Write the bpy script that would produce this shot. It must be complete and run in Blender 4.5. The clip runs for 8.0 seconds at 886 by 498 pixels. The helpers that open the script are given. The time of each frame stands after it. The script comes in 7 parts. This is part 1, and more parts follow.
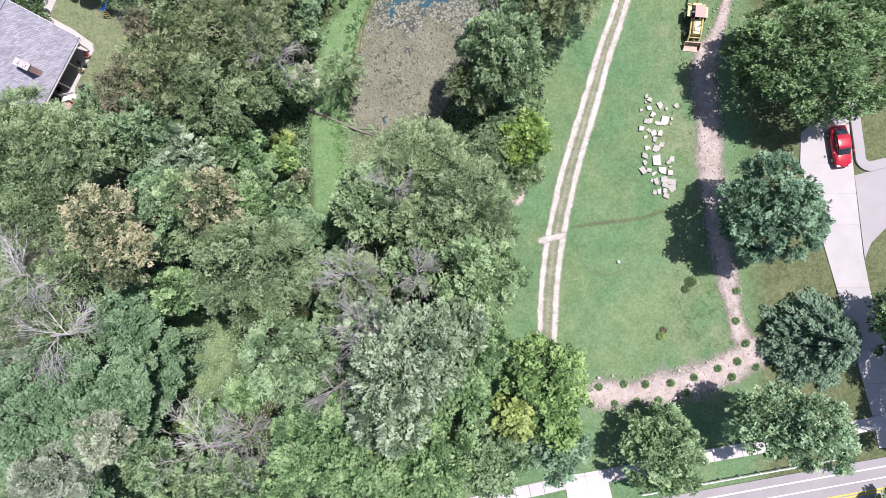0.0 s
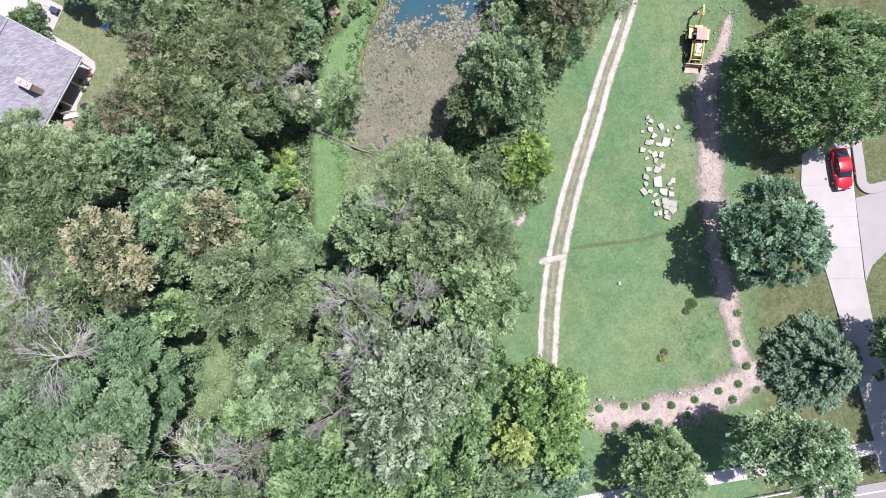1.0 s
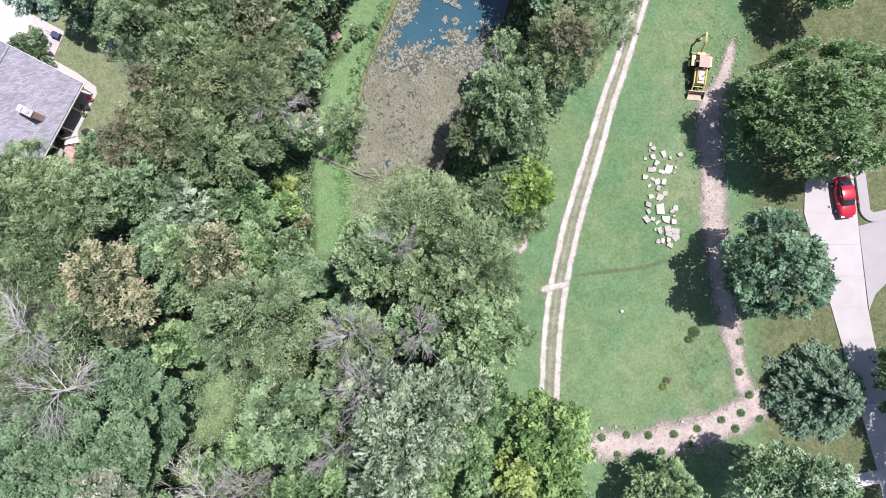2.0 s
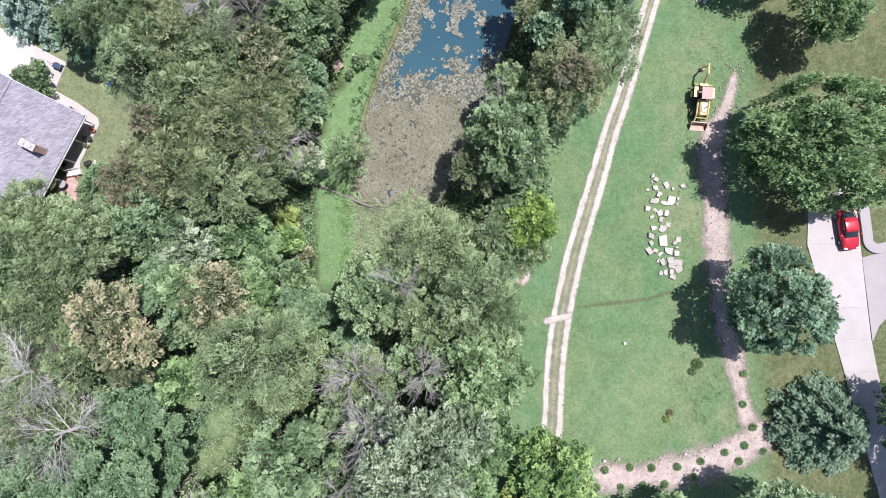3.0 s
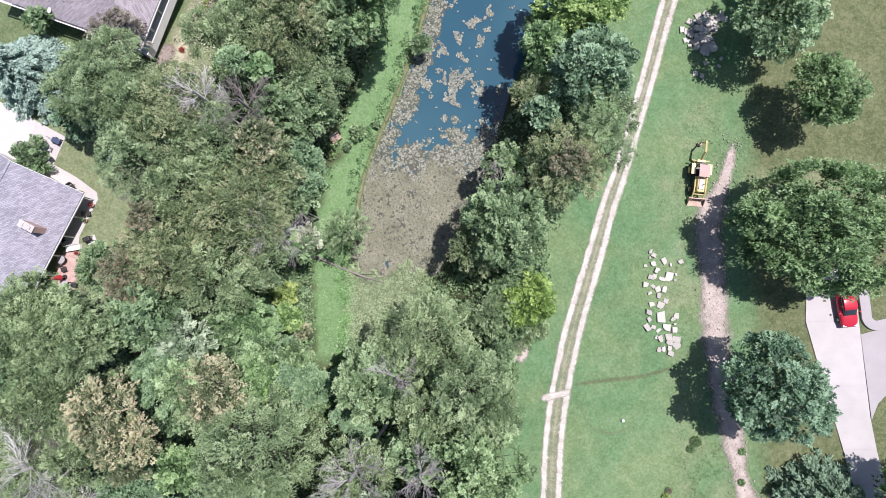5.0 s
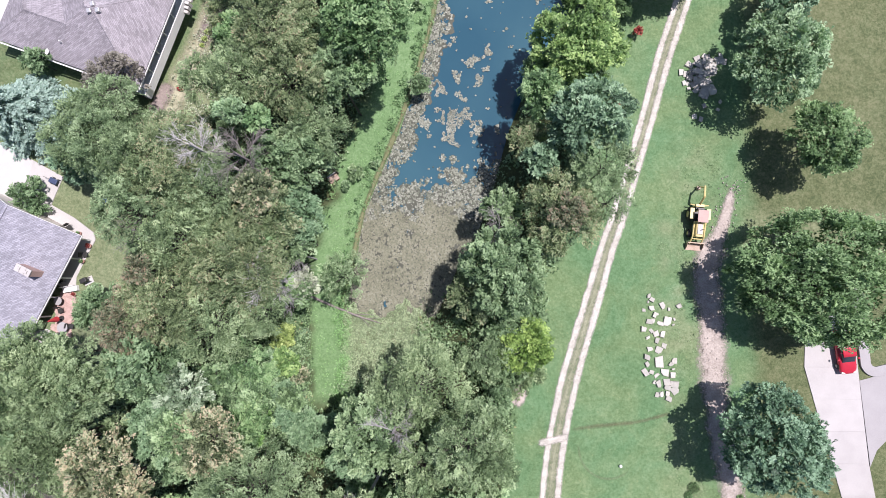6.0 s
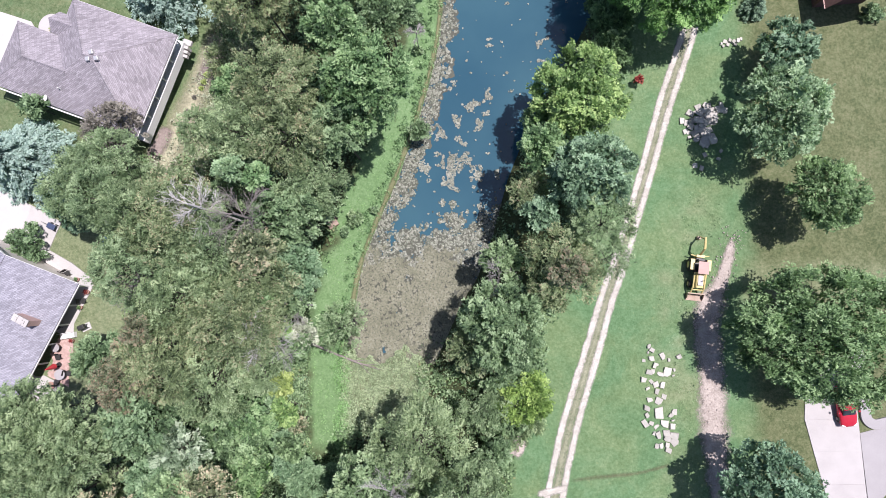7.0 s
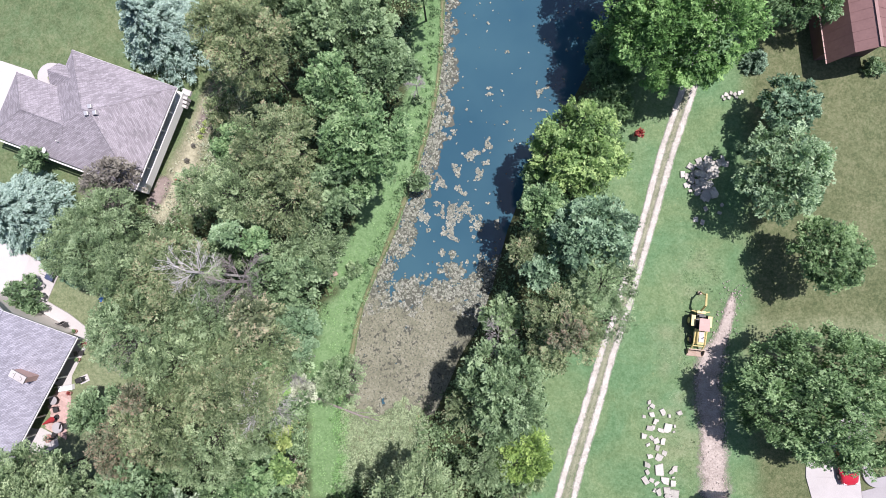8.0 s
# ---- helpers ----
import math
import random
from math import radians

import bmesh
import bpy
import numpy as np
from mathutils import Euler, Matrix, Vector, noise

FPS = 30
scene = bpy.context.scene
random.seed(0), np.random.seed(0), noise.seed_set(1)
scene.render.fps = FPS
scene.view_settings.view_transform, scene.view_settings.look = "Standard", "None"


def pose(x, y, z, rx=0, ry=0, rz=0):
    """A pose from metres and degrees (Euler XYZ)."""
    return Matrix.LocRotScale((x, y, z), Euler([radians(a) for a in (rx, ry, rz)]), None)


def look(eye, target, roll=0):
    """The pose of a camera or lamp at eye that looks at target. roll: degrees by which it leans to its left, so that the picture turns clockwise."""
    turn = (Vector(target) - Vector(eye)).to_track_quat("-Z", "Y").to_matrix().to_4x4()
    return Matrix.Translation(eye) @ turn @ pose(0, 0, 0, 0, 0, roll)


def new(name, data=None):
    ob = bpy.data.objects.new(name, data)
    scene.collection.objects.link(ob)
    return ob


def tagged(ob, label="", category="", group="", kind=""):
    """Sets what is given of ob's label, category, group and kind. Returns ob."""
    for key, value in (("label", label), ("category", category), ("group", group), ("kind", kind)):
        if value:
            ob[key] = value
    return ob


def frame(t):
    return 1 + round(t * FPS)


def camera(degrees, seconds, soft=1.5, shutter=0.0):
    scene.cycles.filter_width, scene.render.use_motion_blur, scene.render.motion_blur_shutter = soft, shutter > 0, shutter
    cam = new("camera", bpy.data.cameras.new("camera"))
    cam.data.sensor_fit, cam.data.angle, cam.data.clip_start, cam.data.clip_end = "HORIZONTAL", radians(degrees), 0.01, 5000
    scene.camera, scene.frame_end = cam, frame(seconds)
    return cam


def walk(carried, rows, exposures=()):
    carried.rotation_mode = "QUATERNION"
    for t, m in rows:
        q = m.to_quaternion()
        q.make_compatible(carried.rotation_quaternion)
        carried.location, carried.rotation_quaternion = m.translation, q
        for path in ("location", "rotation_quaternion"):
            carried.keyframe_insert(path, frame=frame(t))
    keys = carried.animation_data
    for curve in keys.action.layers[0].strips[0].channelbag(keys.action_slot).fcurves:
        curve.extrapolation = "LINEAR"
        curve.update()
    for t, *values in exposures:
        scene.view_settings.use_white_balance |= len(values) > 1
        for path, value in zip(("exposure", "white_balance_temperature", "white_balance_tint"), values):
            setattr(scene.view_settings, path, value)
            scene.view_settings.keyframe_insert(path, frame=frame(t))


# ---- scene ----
cam = camera(75.36, 8.0, 0.5)
PATH = [
    (0, 0.000, 0.000, 57.175, 3.438, 1.956, 0.056),
    (0.5, -0.034, 0.735, 57.223, 3.605, 1.931, 0.156),
    (1, -0.101, 1.642, 57.236, 3.835, 1.916, 0.320),
    (1.5, -0.180, 2.839, 57.233, 3.949, 1.899, 0.417),
    (3, -0.452, 7.476, 57.426, 3.869, 2.028, 0.274),
    (3.5, -0.441, 9.188, 57.599, 3.931, 2.075, 0.208),
    (4, -0.346, 11.076, 57.775, 3.904, 2.148, 0.147),
    (4.5, -0.214, 13.035, 57.892, 3.894, 2.209, 0.072),
    (6, 0.261, 19.359, 58.106, 3.930, 2.308, 0.241),
    (6.5, 0.231, 21.724, 58.163, 3.967, 2.254, 0.381),
    (7, 0.224, 24.211, 58.218, 3.988, 2.231, 0.431),
    (7.5, 0.250, 26.817, 58.274, 4.031, 2.266, 0.480),
    (8, 0.291, 29.486, 58.339, 4.127, 2.283, 0.549),
]
walk(cam, [(t, pose(x, y, z, rx, ry, rz)) for t, x, y, z, rx, ry, rz in PATH], [(0, 0.44, 6250, 21), (8, 0.44, 6250, 21)])

# ---- world, sun and exposure ----
SUN_FROM = Vector((0.33, 0.17, 1.0)).normalized()
world = bpy.data.worlds.new("sky")
scene.world = world
world.use_nodes = True
wn = world.node_tree.nodes
sky = wn.new("ShaderNodeTexSky")
sky.sky_type, sky.sun_disc = "NISHITA", False
sky.sun_elevation = math.asin(SUN_FROM.z)
sky.sun_rotation = math.atan2(SUN_FROM.x, SUN_FROM.y)
wn["Background"].inputs["Strength"].default_value = 0.09
world.node_tree.links.new(sky.outputs[0], wn["Background"].inputs["Color"])
sun_data = bpy.data.lights.new("sun", "SUN")
sun_data.energy, sun_data.angle, sun_data.color = 5.0, radians(0.53), (1.0, 0.96, 0.9)
sun = new("sun", sun_data)
sun.matrix_world = look(SUN_FROM * 200, (0, 0, 0))


# ---- materials ----
def material(name):
    m = bpy.data.materials.new(name)
    m.use_nodes = True
    t = m.node_tree
    return m, t.nodes, t.links, t.nodes["Principled BSDF"]


def noise_node(n, l, scale, detail=4, rough=0.6, vec=None, distort=0.0):
    k = n.new("ShaderNodeTexNoise")
    k.inputs["Scale"].default_value, k.inputs["Detail"].default_value = scale, detail
    k.inputs["Roughness"].default_value, k.inputs["Distortion"].default_value = rough, distort
    if vec is not None:
        l.new(vec, k.inputs["Vector"])
    return k.outputs["Fac"]


def ramp(n, l, fac, stops):
    r = n.new("ShaderNodeValToRGB")
    e = r.color_ramp.elements
    while len(e) < len(stops):
        e.new(0.5)
    for k, (at, c) in zip(e, stops):
        k.position, k.color = at, (*c, 1)
    l.new(fac, r.inputs[0])
    return r.outputs[0]


def mix(n, l, fac, a, b, kind="MIX"):
    k = n.new("ShaderNodeMix")
    k.data_type, k.blend_type = "RGBA", kind
    for s, v in ((0, fac), (6, a), (7, b)):
        if isinstance(v, (int, float)):
            k.inputs[s].default_value = v
        elif isinstance(v, tuple):
            k.inputs[s].default_value = (*v, 1)
        else:
            l.new(v, k.inputs[s])
    return k.outputs[2]


def maths(n, l, op, a, b=0.0, clamp=False):
    k = n.new("ShaderNodeMath")
    k.operation, k.use_clamp = op, clamp
    for s, v in ((0, a), (1, b)):
        if isinstance(v, (int, float)):
            k.inputs[s].default_value = v
        else:
            l.new(v, k.inputs[s])
    return k.outputs[0]


def attr(n, name):
    k = n.new("ShaderNodeAttribute")
    k.attribute_name = name
    return k.outputs["Fac"]


def bump(n, l, height, b, strength=0.4, dist=0.03):
    k = n.new("ShaderNodeBump")
    k.inputs["Strength"].default_value, k.inputs["Distance"].default_value = strength, dist
    l.new(height, k.inputs["Height"])
    l.new(k.outputs[0], b.inputs["Normal"])


def where(n):
    return n.new("ShaderNodeNewGeometry").outputs["Position"]


def local(n):
    return n.new("ShaderNodeTexCoord").outputs["Object"]


def rough_stuff(name, dark, light, fine=30.0, coarse=1.5, rough=0.85, metal=0.0, relief=0.3, dist=0.02, spread=0.25, vary=0.0, own=False):
    """A mottled surface: colour between dark and light by a coarse and a fine noise."""
    m, n, l, b = material(name)
    p = local(n) if own else where(n)
    f = noise_node(n, l, fine, 3, 0.65, p)
    c = noise_node(n, l, coarse, 4, 0.6, p)
    fac = maths(n, l, "ADD", maths(n, l, "MULTIPLY", f, 0.5), maths(n, l, "MULTIPLY", c, 0.5))
    col = ramp(n, l, fac, [(0.5 - spread, dark), (0.5 + spread, light)])
    if vary:
        o = n.new("ShaderNodeObjectInfo").outputs["Random"]
        col = mix(n, l, 1.0, col, ramp(n, l, o, [(0, (1 - vary,) * 3), (1, (1 + vary * 0.3,) * 3)]), "MULTIPLY")
    l.new(col, b.inputs["Base Color"])
    b.inputs["Roughness"].default_value, b.inputs["Metallic"].default_value = rough, metal
    bump(n, l, f, b, relief, dist)
    return m


def leaf_material(name, dark, mid, light, odd=None, share=0.0, gloss=0.5):
    """Leaves: the colour varies leaf by leaf, bough by bough and tree by tree; the blade lets light through."""
    m, n, l, b = material(name)
    dark, light = [tuple(v * k for v in c) for c, k in ((dark, 0.78), (light, 1.12))]
    g = n.new("ShaderNodeNewGeometry").outputs["Random Per Island"]
    fac = maths(n, l, "ADD", maths(n, l, "MULTIPLY", g, 0.18), maths(n, l, "MULTIPLY", attr(n, "tone"), 0.82))
    col = ramp(n, l, fac, [(0.12, dark), (0.5, mid), (0.9, light)])
    if odd:
        k = maths(n, l, "ADD", maths(n, l, "MULTIPLY", attr(n, "tone"), 0.5), maths(n, l, "MULTIPLY", g, 0.5))
        k = maths(n, l, "GREATER_THAN", k, 0.84 - 0.85 * share)
        k = maths(n, l, "MULTIPLY", k, 0.75)
        col = mix(n, l, k, col, odd)
    o = n.new("ShaderNodeObjectInfo").outputs["Random"]
    col = mix(n, l, 1.0, col, ramp(n, l, o, [(0, (0.955, 1.02, 1.08)), (1, (1.165, 1.17, 1.21))]), "MULTIPLY")
    l.new(col, b.inputs["Base Color"])
    b.inputs["Roughness"].default_value = gloss
    b.inputs["Specular IOR Level"].default_value = 0.25
    t = n.new("ShaderNodeBsdfTranslucent")
    l.new(mix(n, l, 1.0, col, (1.2, 1.3, 0.8), "MULTIPLY"), t.inputs["Color"])
    s = n.new("ShaderNodeMixShader")
    s.inputs[0].default_value = 0.28
    l.new(b.outputs[0], s.inputs[1])
    l.new(t.outputs[0], s.inputs[2])
    l.new(s.outputs[0], n["Material Output"].inputs["Surface"])
    return m


LEAF = {
    "maple": leaf_material("maple_leaf", (0.044, 0.088, 0.034), (0.122, 0.208, 0.084), (0.268, 0.375, 0.185)),
    "bluegreen": leaf_material("bluegreen_leaf", (0.050, 0.096, 0.054), (0.132, 0.220, 0.126), (0.280, 0.392, 0.252)),
    "bright": leaf_material("bright_leaf", (0.050, 0.112, 0.031), (0.136, 0.262, 0.072), (0.292, 0.440, 0.155)),
    "fresh": leaf_material("fresh_leaf", (0.060, 0.114, 0.046), (0.152, 0.256, 0.106), (0.292, 0.394, 0.192)),
    "yellow": leaf_material("yellow_leaf", (0.110, 0.170, 0.048), (0.262, 0.335, 0.098), (0.430, 0.480, 0.185)),
    "green": leaf_material("green_leaf", (0.064, 0.112, 0.050), (0.164, 0.246, 0.118), (0.295, 0.385, 0.212)),
    "olive": leaf_material("olive_leaf", (0.072, 0.112, 0.050), (0.178, 0.250, 0.120), (0.338, 0.412, 0.230)),
    "brown": leaf_material("brown_leaf", (0.066, 0.096, 0.043), (0.176, 0.228, 0.106), (0.352, 0.400, 0.222), (0.345, 0.240, 0.160), 0.05),
    "russet": leaf_material("russet_leaf", (0.084, 0.110, 0.052), (0.205, 0.240, 0.124), (0.395, 0.410, 0.255), (0.520, 0.395, 0.270), 0.16),
    "rust": leaf_material("rust_leaf", (0.084, 0.096, 0.050), (0.185, 0.205, 0.115), (0.320, 0.330, 0.215), (0.300, 0.195, 0.135), 0.25),
    "silver": leaf_material("silver_leaf", (0.070, 0.110, 0.060), (0.192, 0.268, 0.156), (0.395, 0.455, 0.330)),
    "sage": leaf_material("sage_leaf", (0.165, 0.188, 0.128), (0.350, 0.378, 0.272), (0.520, 0.540, 0.415)),
    "reed": leaf_material("marsh_grass", (0.160, 0.210, 0.112), (0.265, 0.335, 0.190), (0.370, 0.430, 0.275)),
    "grass": leaf_material("bright_grass", (0.125, 0.240, 0.078), (0.240, 0.410, 0.155), (0.340, 0.500, 0.230)),
    "vine": leaf_material("vine_leaf", (0.072, 0.132, 0.065), (0.166, 0.264, 0.138), (0.280, 0.374, 0.220)),
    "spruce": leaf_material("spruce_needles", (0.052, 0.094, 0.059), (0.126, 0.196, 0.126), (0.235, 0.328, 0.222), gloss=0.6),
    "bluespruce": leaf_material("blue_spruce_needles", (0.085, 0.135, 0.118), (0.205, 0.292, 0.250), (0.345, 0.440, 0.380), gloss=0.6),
    "red": leaf_material("red_leaf", (0.102, 0.015, 0.013), (0.280, 0.045, 0.040), (0.400, 0.110, 0.090)),
    "purple": leaf_material("purple_leaf", (0.060, 0.056, 0.047), (0.165, 0.152, 0.128), (0.280, 0.262, 0.220)),
    "pale": leaf_material("pale_green_leaf", (0.072, 0.122, 0.054), (0.180, 0.272, 0.122), (0.335, 0.432, 0.232)),
    "mint": leaf_material("mint_leaf", (0.070, 0.125, 0.061), (0.184, 0.282, 0.144), (0.358, 0.462, 0.282)),
    "lime": leaf_material("lime_leaf", (0.058, 0.112, 0.036), (0.170, 0.280, 0.090), (0.355, 0.462, 0.178)),
    "acid": leaf_material("acid_green_leaf", (0.070, 0.135, 0.030), (0.190, 0.300, 0.074), (0.370, 0.475, 0.150)),
    "weed": leaf_material("weed_leaf", (0.051, 0.092, 0.035), (0.138, 0.222, 0.090), (0.240, 0.330, 0.150), (0.264, 0.240, 0.132), 0.12),
}
BARK = rough_stuff("bark", (0.036, 0.031, 0.027), (0.110, 0.096, 0.082), 18, 3, 0.9, relief=0.8, own=True)
PALEWOOD = rough_stuff("bleached_dead_wood", (0.36, 0.345, 0.335), (0.62, 0.605, 0.59), 12, 1.2, 0.85, relief=0.5)
TWIGWOOD = rough_stuff("brown_dead_twigs", (0.150, 0.130, 0.122), (0.300, 0.268, 0.255), 12, 1.2, 0.9, relief=0.4)
DEADWOOD = rough_stuff("dead_grey_wood", (0.20, 0.185, 0.185), (0.44, 0.42, 0.42), 12, 1.2, 0.85, relief=0.5)


def ground_material():
    m, n, l, b = material("grass_and_soil")
    p = where(n)
    blade = noise_node(n, l, 4.0, 8, 0.82, p)
    patch = noise_node(n, l, 0.7, 6, 0.65, p, 0.4)
    broad = noise_node(n, l, 0.09, 3, 0.5, p)
    tone = maths(n, l, "ADD", maths(n, l, "MULTIPLY", blade, 0.68), maths(n, l, "ADD", maths(n, l, "MULTIPLY", patch, 0.2), maths(n, l, "MULTIPLY", broad, 0.12)))
    lush = ramp(n, l, tone, [(0.40, (0.079, 0.134, 0.062)), (0.5, (0.119, 0.192, 0.093)), (0.60, (0.172, 0.246, 0.135))])
    mown = ramp(n, l, tone, [(0.40, (0.088, 0.160, 0.064)), (0.5, (0.134, 0.226, 0.098)), (0.60, (0.192, 0.290, 0.146))])
    dry = ramp(n, l, tone, [(0.42, (0.060, 0.077, 0.034)), (0.5, (0.104, 0.119, 0.058)), (0.59, (0.170, 0.173, 0.096))])
    soil = ramp(n, l, tone, [(0.38, (0.030, 0.038, 0.018)), (0.55, (0.066, 0.078, 0.036)), (0.68, (0.11, 0.13, 0.058))])
    straw = ramp(n, l, tone, [(0.40, (0.118, 0.140, 0.074)), (0.5, (0.200, 0.225, 0.130)), (0.62, (0.295, 0.315, 0.200))])
    speck = noise_node(n, l, 3.1, 2, 0.5, p)
    lush = mix(n, l, maths(n, l, "MULTIPLY", maths(n, l, "GREATER_THAN", speck, 0.70), 0.35), lush, (0.24, 0.27, 0.14))
    warm = ramp(n, l, noise_node(n, l, 0.16, 5, 0.62, p, 0.6), [(0.38, (0.84, 0.97, 0.94)), (0.62, (1.12, 1.04, 1.00))])
    lush = mix(n, l, 1.0, lush, warm, "MULTIPLY")
    k = noise_node(n, l, 0.8, 4, 0.7, p)
    k = maths(n, l, "MULTIPLY", maths(n, l, "SUBTRACT", k, 0.5), 0.9)
    def soft(name):
        return maths(n, l, "ADD", attr(n, name), maths(n, l, "MULTIPLY", k, maths(n, l, "MULTIPLY", maths(n, l, "MULTIPLY", attr(n, name), maths(n, l, "SUBTRACT", 1.0, attr(n, name))), 4.0)), True)
    col = mix(n, l, soft("mown"), lush, mown)
    col = mix(n, l, soft("dry"), col, dry)
    col = mix(n, l, soft("straw"), col, straw)
    col = mix(n, l, soft("soil"), col, soil)
    l.new(col, b.inputs["Base Color"])
    b.inputs["Roughness"].default_value = 0.95
    b.inputs["Specular IOR Level"].default_value = 0.15
    bump(n, l, blade, b, 0.7, 0.06)
    return m


def worn_strip(name, dark, light, solid=1.0, fine=14.0):
    """Gravel that thins out into the grass towards the sides of its strip (attribute 'across': 1 in the middle)."""
    m, n, l, b = material(name)
    p = where(n)
    f = noise_node(n, l, fine, 3, 0.7, p)
    c = noise_node(n, l, 1.1, 4, 0.65, p)
    tone = maths(n, l, "ADD", maths(n, l, "MULTIPLY", f, 0.55), maths(n, l, "MULTIPLY", c, 0.45))
    l.new(ramp(n, l, tone, [(0.34, dark), (0.6, light)]), b.inputs["Base Color"])
    b.inputs["Roughness"].default_value = 0.9
    bump(n, l, f, b, 0.6, 0.04)
    g1 = noise_node(n, l, 4.5, 4, 0.75, p)
    g2 = noise_node(n, l, 0.6, 3, 0.6, p)
    rag = maths(n, l, "ADD", maths(n, l, "MULTIPLY", g1, 0.6), maths(n, l, "MULTIPLY", g2, 0.4))
    e = maths(n, l, "ADD", attr(n, "across"), maths(n, l, "MULTIPLY", maths(n, l, "SUBTRACT", rag, 0.5), 1.5))
    e = maths(n, l, "MULTIPLY", maths(n, l, "SUBTRACT", e, 0.16), 2.6 * solid, True)
    clear = n.new("ShaderNodeBsdfTransparent")
    s = n.new("ShaderNodeMixShader")
    l.new(e, s.inputs[0])
    l.new(clear.outputs[0], s.inputs[1])
    l.new(b.outputs[0], s.inputs[2])
    l.new(s.outputs[0], n["Material Output"].inputs["Surface"])
    return m


def water_material():
    m, n, l, b = material("murky_water")
    p = where(n)
    c = noise_node(n, l, 0.12, 3, 0.5, p)
    l.new(ramp(n, l, c, [(0.3, (0.026, 0.076, 0.112)), (0.7, (0.040, 0.100, 0.132))]), b.inputs["Base Color"])
    b.inputs["Specular IOR Level"].default_value = 0.5
    b.inputs["Roughness"].default_value, b.inputs["IOR"].default_value = 0.06, 1.33
    bump(n, l, noise_node(n, l, 1.5, 2, 0.5, p), b, 0.05, 0.02)
    return m


def shingle_material(name, dark, light, angle):
    m, n, l, b = material(name)
    mp = n.new("ShaderNodeMapping")
    mp.inputs["Rotation"].default_value = (0, 0, angle)
    l.new(where(n), mp.inputs["Vector"])
    br = n.new("ShaderNodeTexBrick")
    br.inputs["Scale"].default_value = 1.0
    br.inputs["Brick Width"].default_value, br.inputs["Row Height"].default_value = 0.42, 0.14
    br.inputs["Mortar Size"].default_value, br.inputs["Mortar Smooth"].default_value = 0.012, 0.3
    br.inputs["Color1"].default_value, br.inputs["Color2"].default_value = (*[v * 0.86 for v in dark], 1), (*[v * 1.10 for v in light], 1)
    br.inputs["Mortar"].default_value = (*[v * 0.62 for v in dark], 1)
    l.new(mp.outputs[0], br.inputs["Vector"])
    f = noise_node(n, l, 22, 3, 0.7, where(n))
    c = noise_node(n, l, 0.5, 4, 0.6, where(n))
    t = maths(n, l, "ADD", maths(n, l, "MULTIPLY", f, 0.6), maths(n, l, "MULTIPLY", c, 0.4))
    l.new(mix(n, l, 1.0, br.outputs["Color"], ramp(n, l, t, [(0.3, (0.66,) * 3), (0.7, (1.3,) * 3)]), "MULTIPLY"), b.inputs["Base Color"])
    b.inputs["Roughness"].default_value = 0.9
    bump(n, l, br.outputs["Fac"], b, 0.5, -0.02)
    return m


GROUND = ground_material()
SCORCH = worn_strip("worn_bare_line", (0.10, 0.105, 0.055), (0.17, 0.16, 0.09), 0.22, 9.0)
TRACK = worn_strip("gravel_track", (0.27, 0.25, 0.215), (0.54, 0.51, 0.46), 0.85, 9.0)
PATHDIRT = worn_strip("gravel_path", (0.20, 0.165, 0.145), (0.44, 0.385, 0.345), 0.8, 7.0)
BEDDIRT = worn_strip("bed_soil", (0.255, 0.212, 0.188), (0.46, 0.40, 0.365), 0.8, 8.0)
WATER = water_material()
# dark low algae: its colour stands for shaded water between the mats
SHADEALGAE = rough_stuff("gap_shade_algae", (0.030, 0.034, 0.024), (0.075, 0.078, 0.052), 5, 0.5, 0.6, relief=0.4)


def algae_material(name, low, mid, high, own):
    """Dry tops of floating algae: every flake has its own tone, with paler and darker stretches."""
    m, n, l, b = material(name)
    p = where(n)
    flake = n.new("ShaderNodeNewGeometry").outputs["Random Per Island"]
    t = maths(n, l, "ADD", maths(n, l, "MULTIPLY", flake, own), maths(n, l, "ADD", maths(n, l, "MULTIPLY", noise_node(n, l, 3.5, 5, 0.8, p), 0.45), maths(n, l, "MULTIPLY", noise_node(n, l, 0.45, 4, 0.6, p, 0.5), 0.75 - own)))
    l.new(ramp(n, l, t, [(0.30, low), (0.58, mid), (0.86, high)]), b.inputs["Base Color"])
    b.inputs["Roughness"].default_value = 0.9
    bump(n, l, noise_node(n, l, 14, 3, 0.6, p), b, 0.6, 0.02)
    return m


ALGAE = algae_material("dry_floating_algae", (0.082, 0.088, 0.066), (0.205, 0.214, 0.172), (0.355, 0.362, 0.305), 0.42)
SOFTALGAE = algae_material("soft_olive_algae", (0.070, 0.074, 0.048), (0.168, 0.170, 0.118), (0.285, 0.283, 0.215), 0.22)
PADALGAE = algae_material("grey_algae_pads", (0.060, 0.068, 0.048), (0.146, 0.158, 0.120), (0.270, 0.284, 0.225), 0.5)
STONE = rough_stuff("limestone", (0.33, 0.315, 0.28), (0.58, 0.56, 0.51), 9, 1.5, 0.9, relief=0.5, vary=0.25)
CONCRETE = rough_stuff("concrete", (0.385, 0.368, 0.355), (0.535, 0.512, 0.495), 12, 0.5, 0.85, relief=0.15, vary=0.1)
DRIVE = rough_stuff("driveway_concrete", (0.335, 0.318, 0.312), (0.475, 0.453, 0.445), 12, 0.5, 0.85, relief=0.15, vary=0.1)
OLDCONCRETE = rough_stuff("aged_concrete", (0.27, 0.255, 0.26), (0.37, 0.355, 0.36), 12, 0.5, 0.85, relief=0.15, vary=0.08)
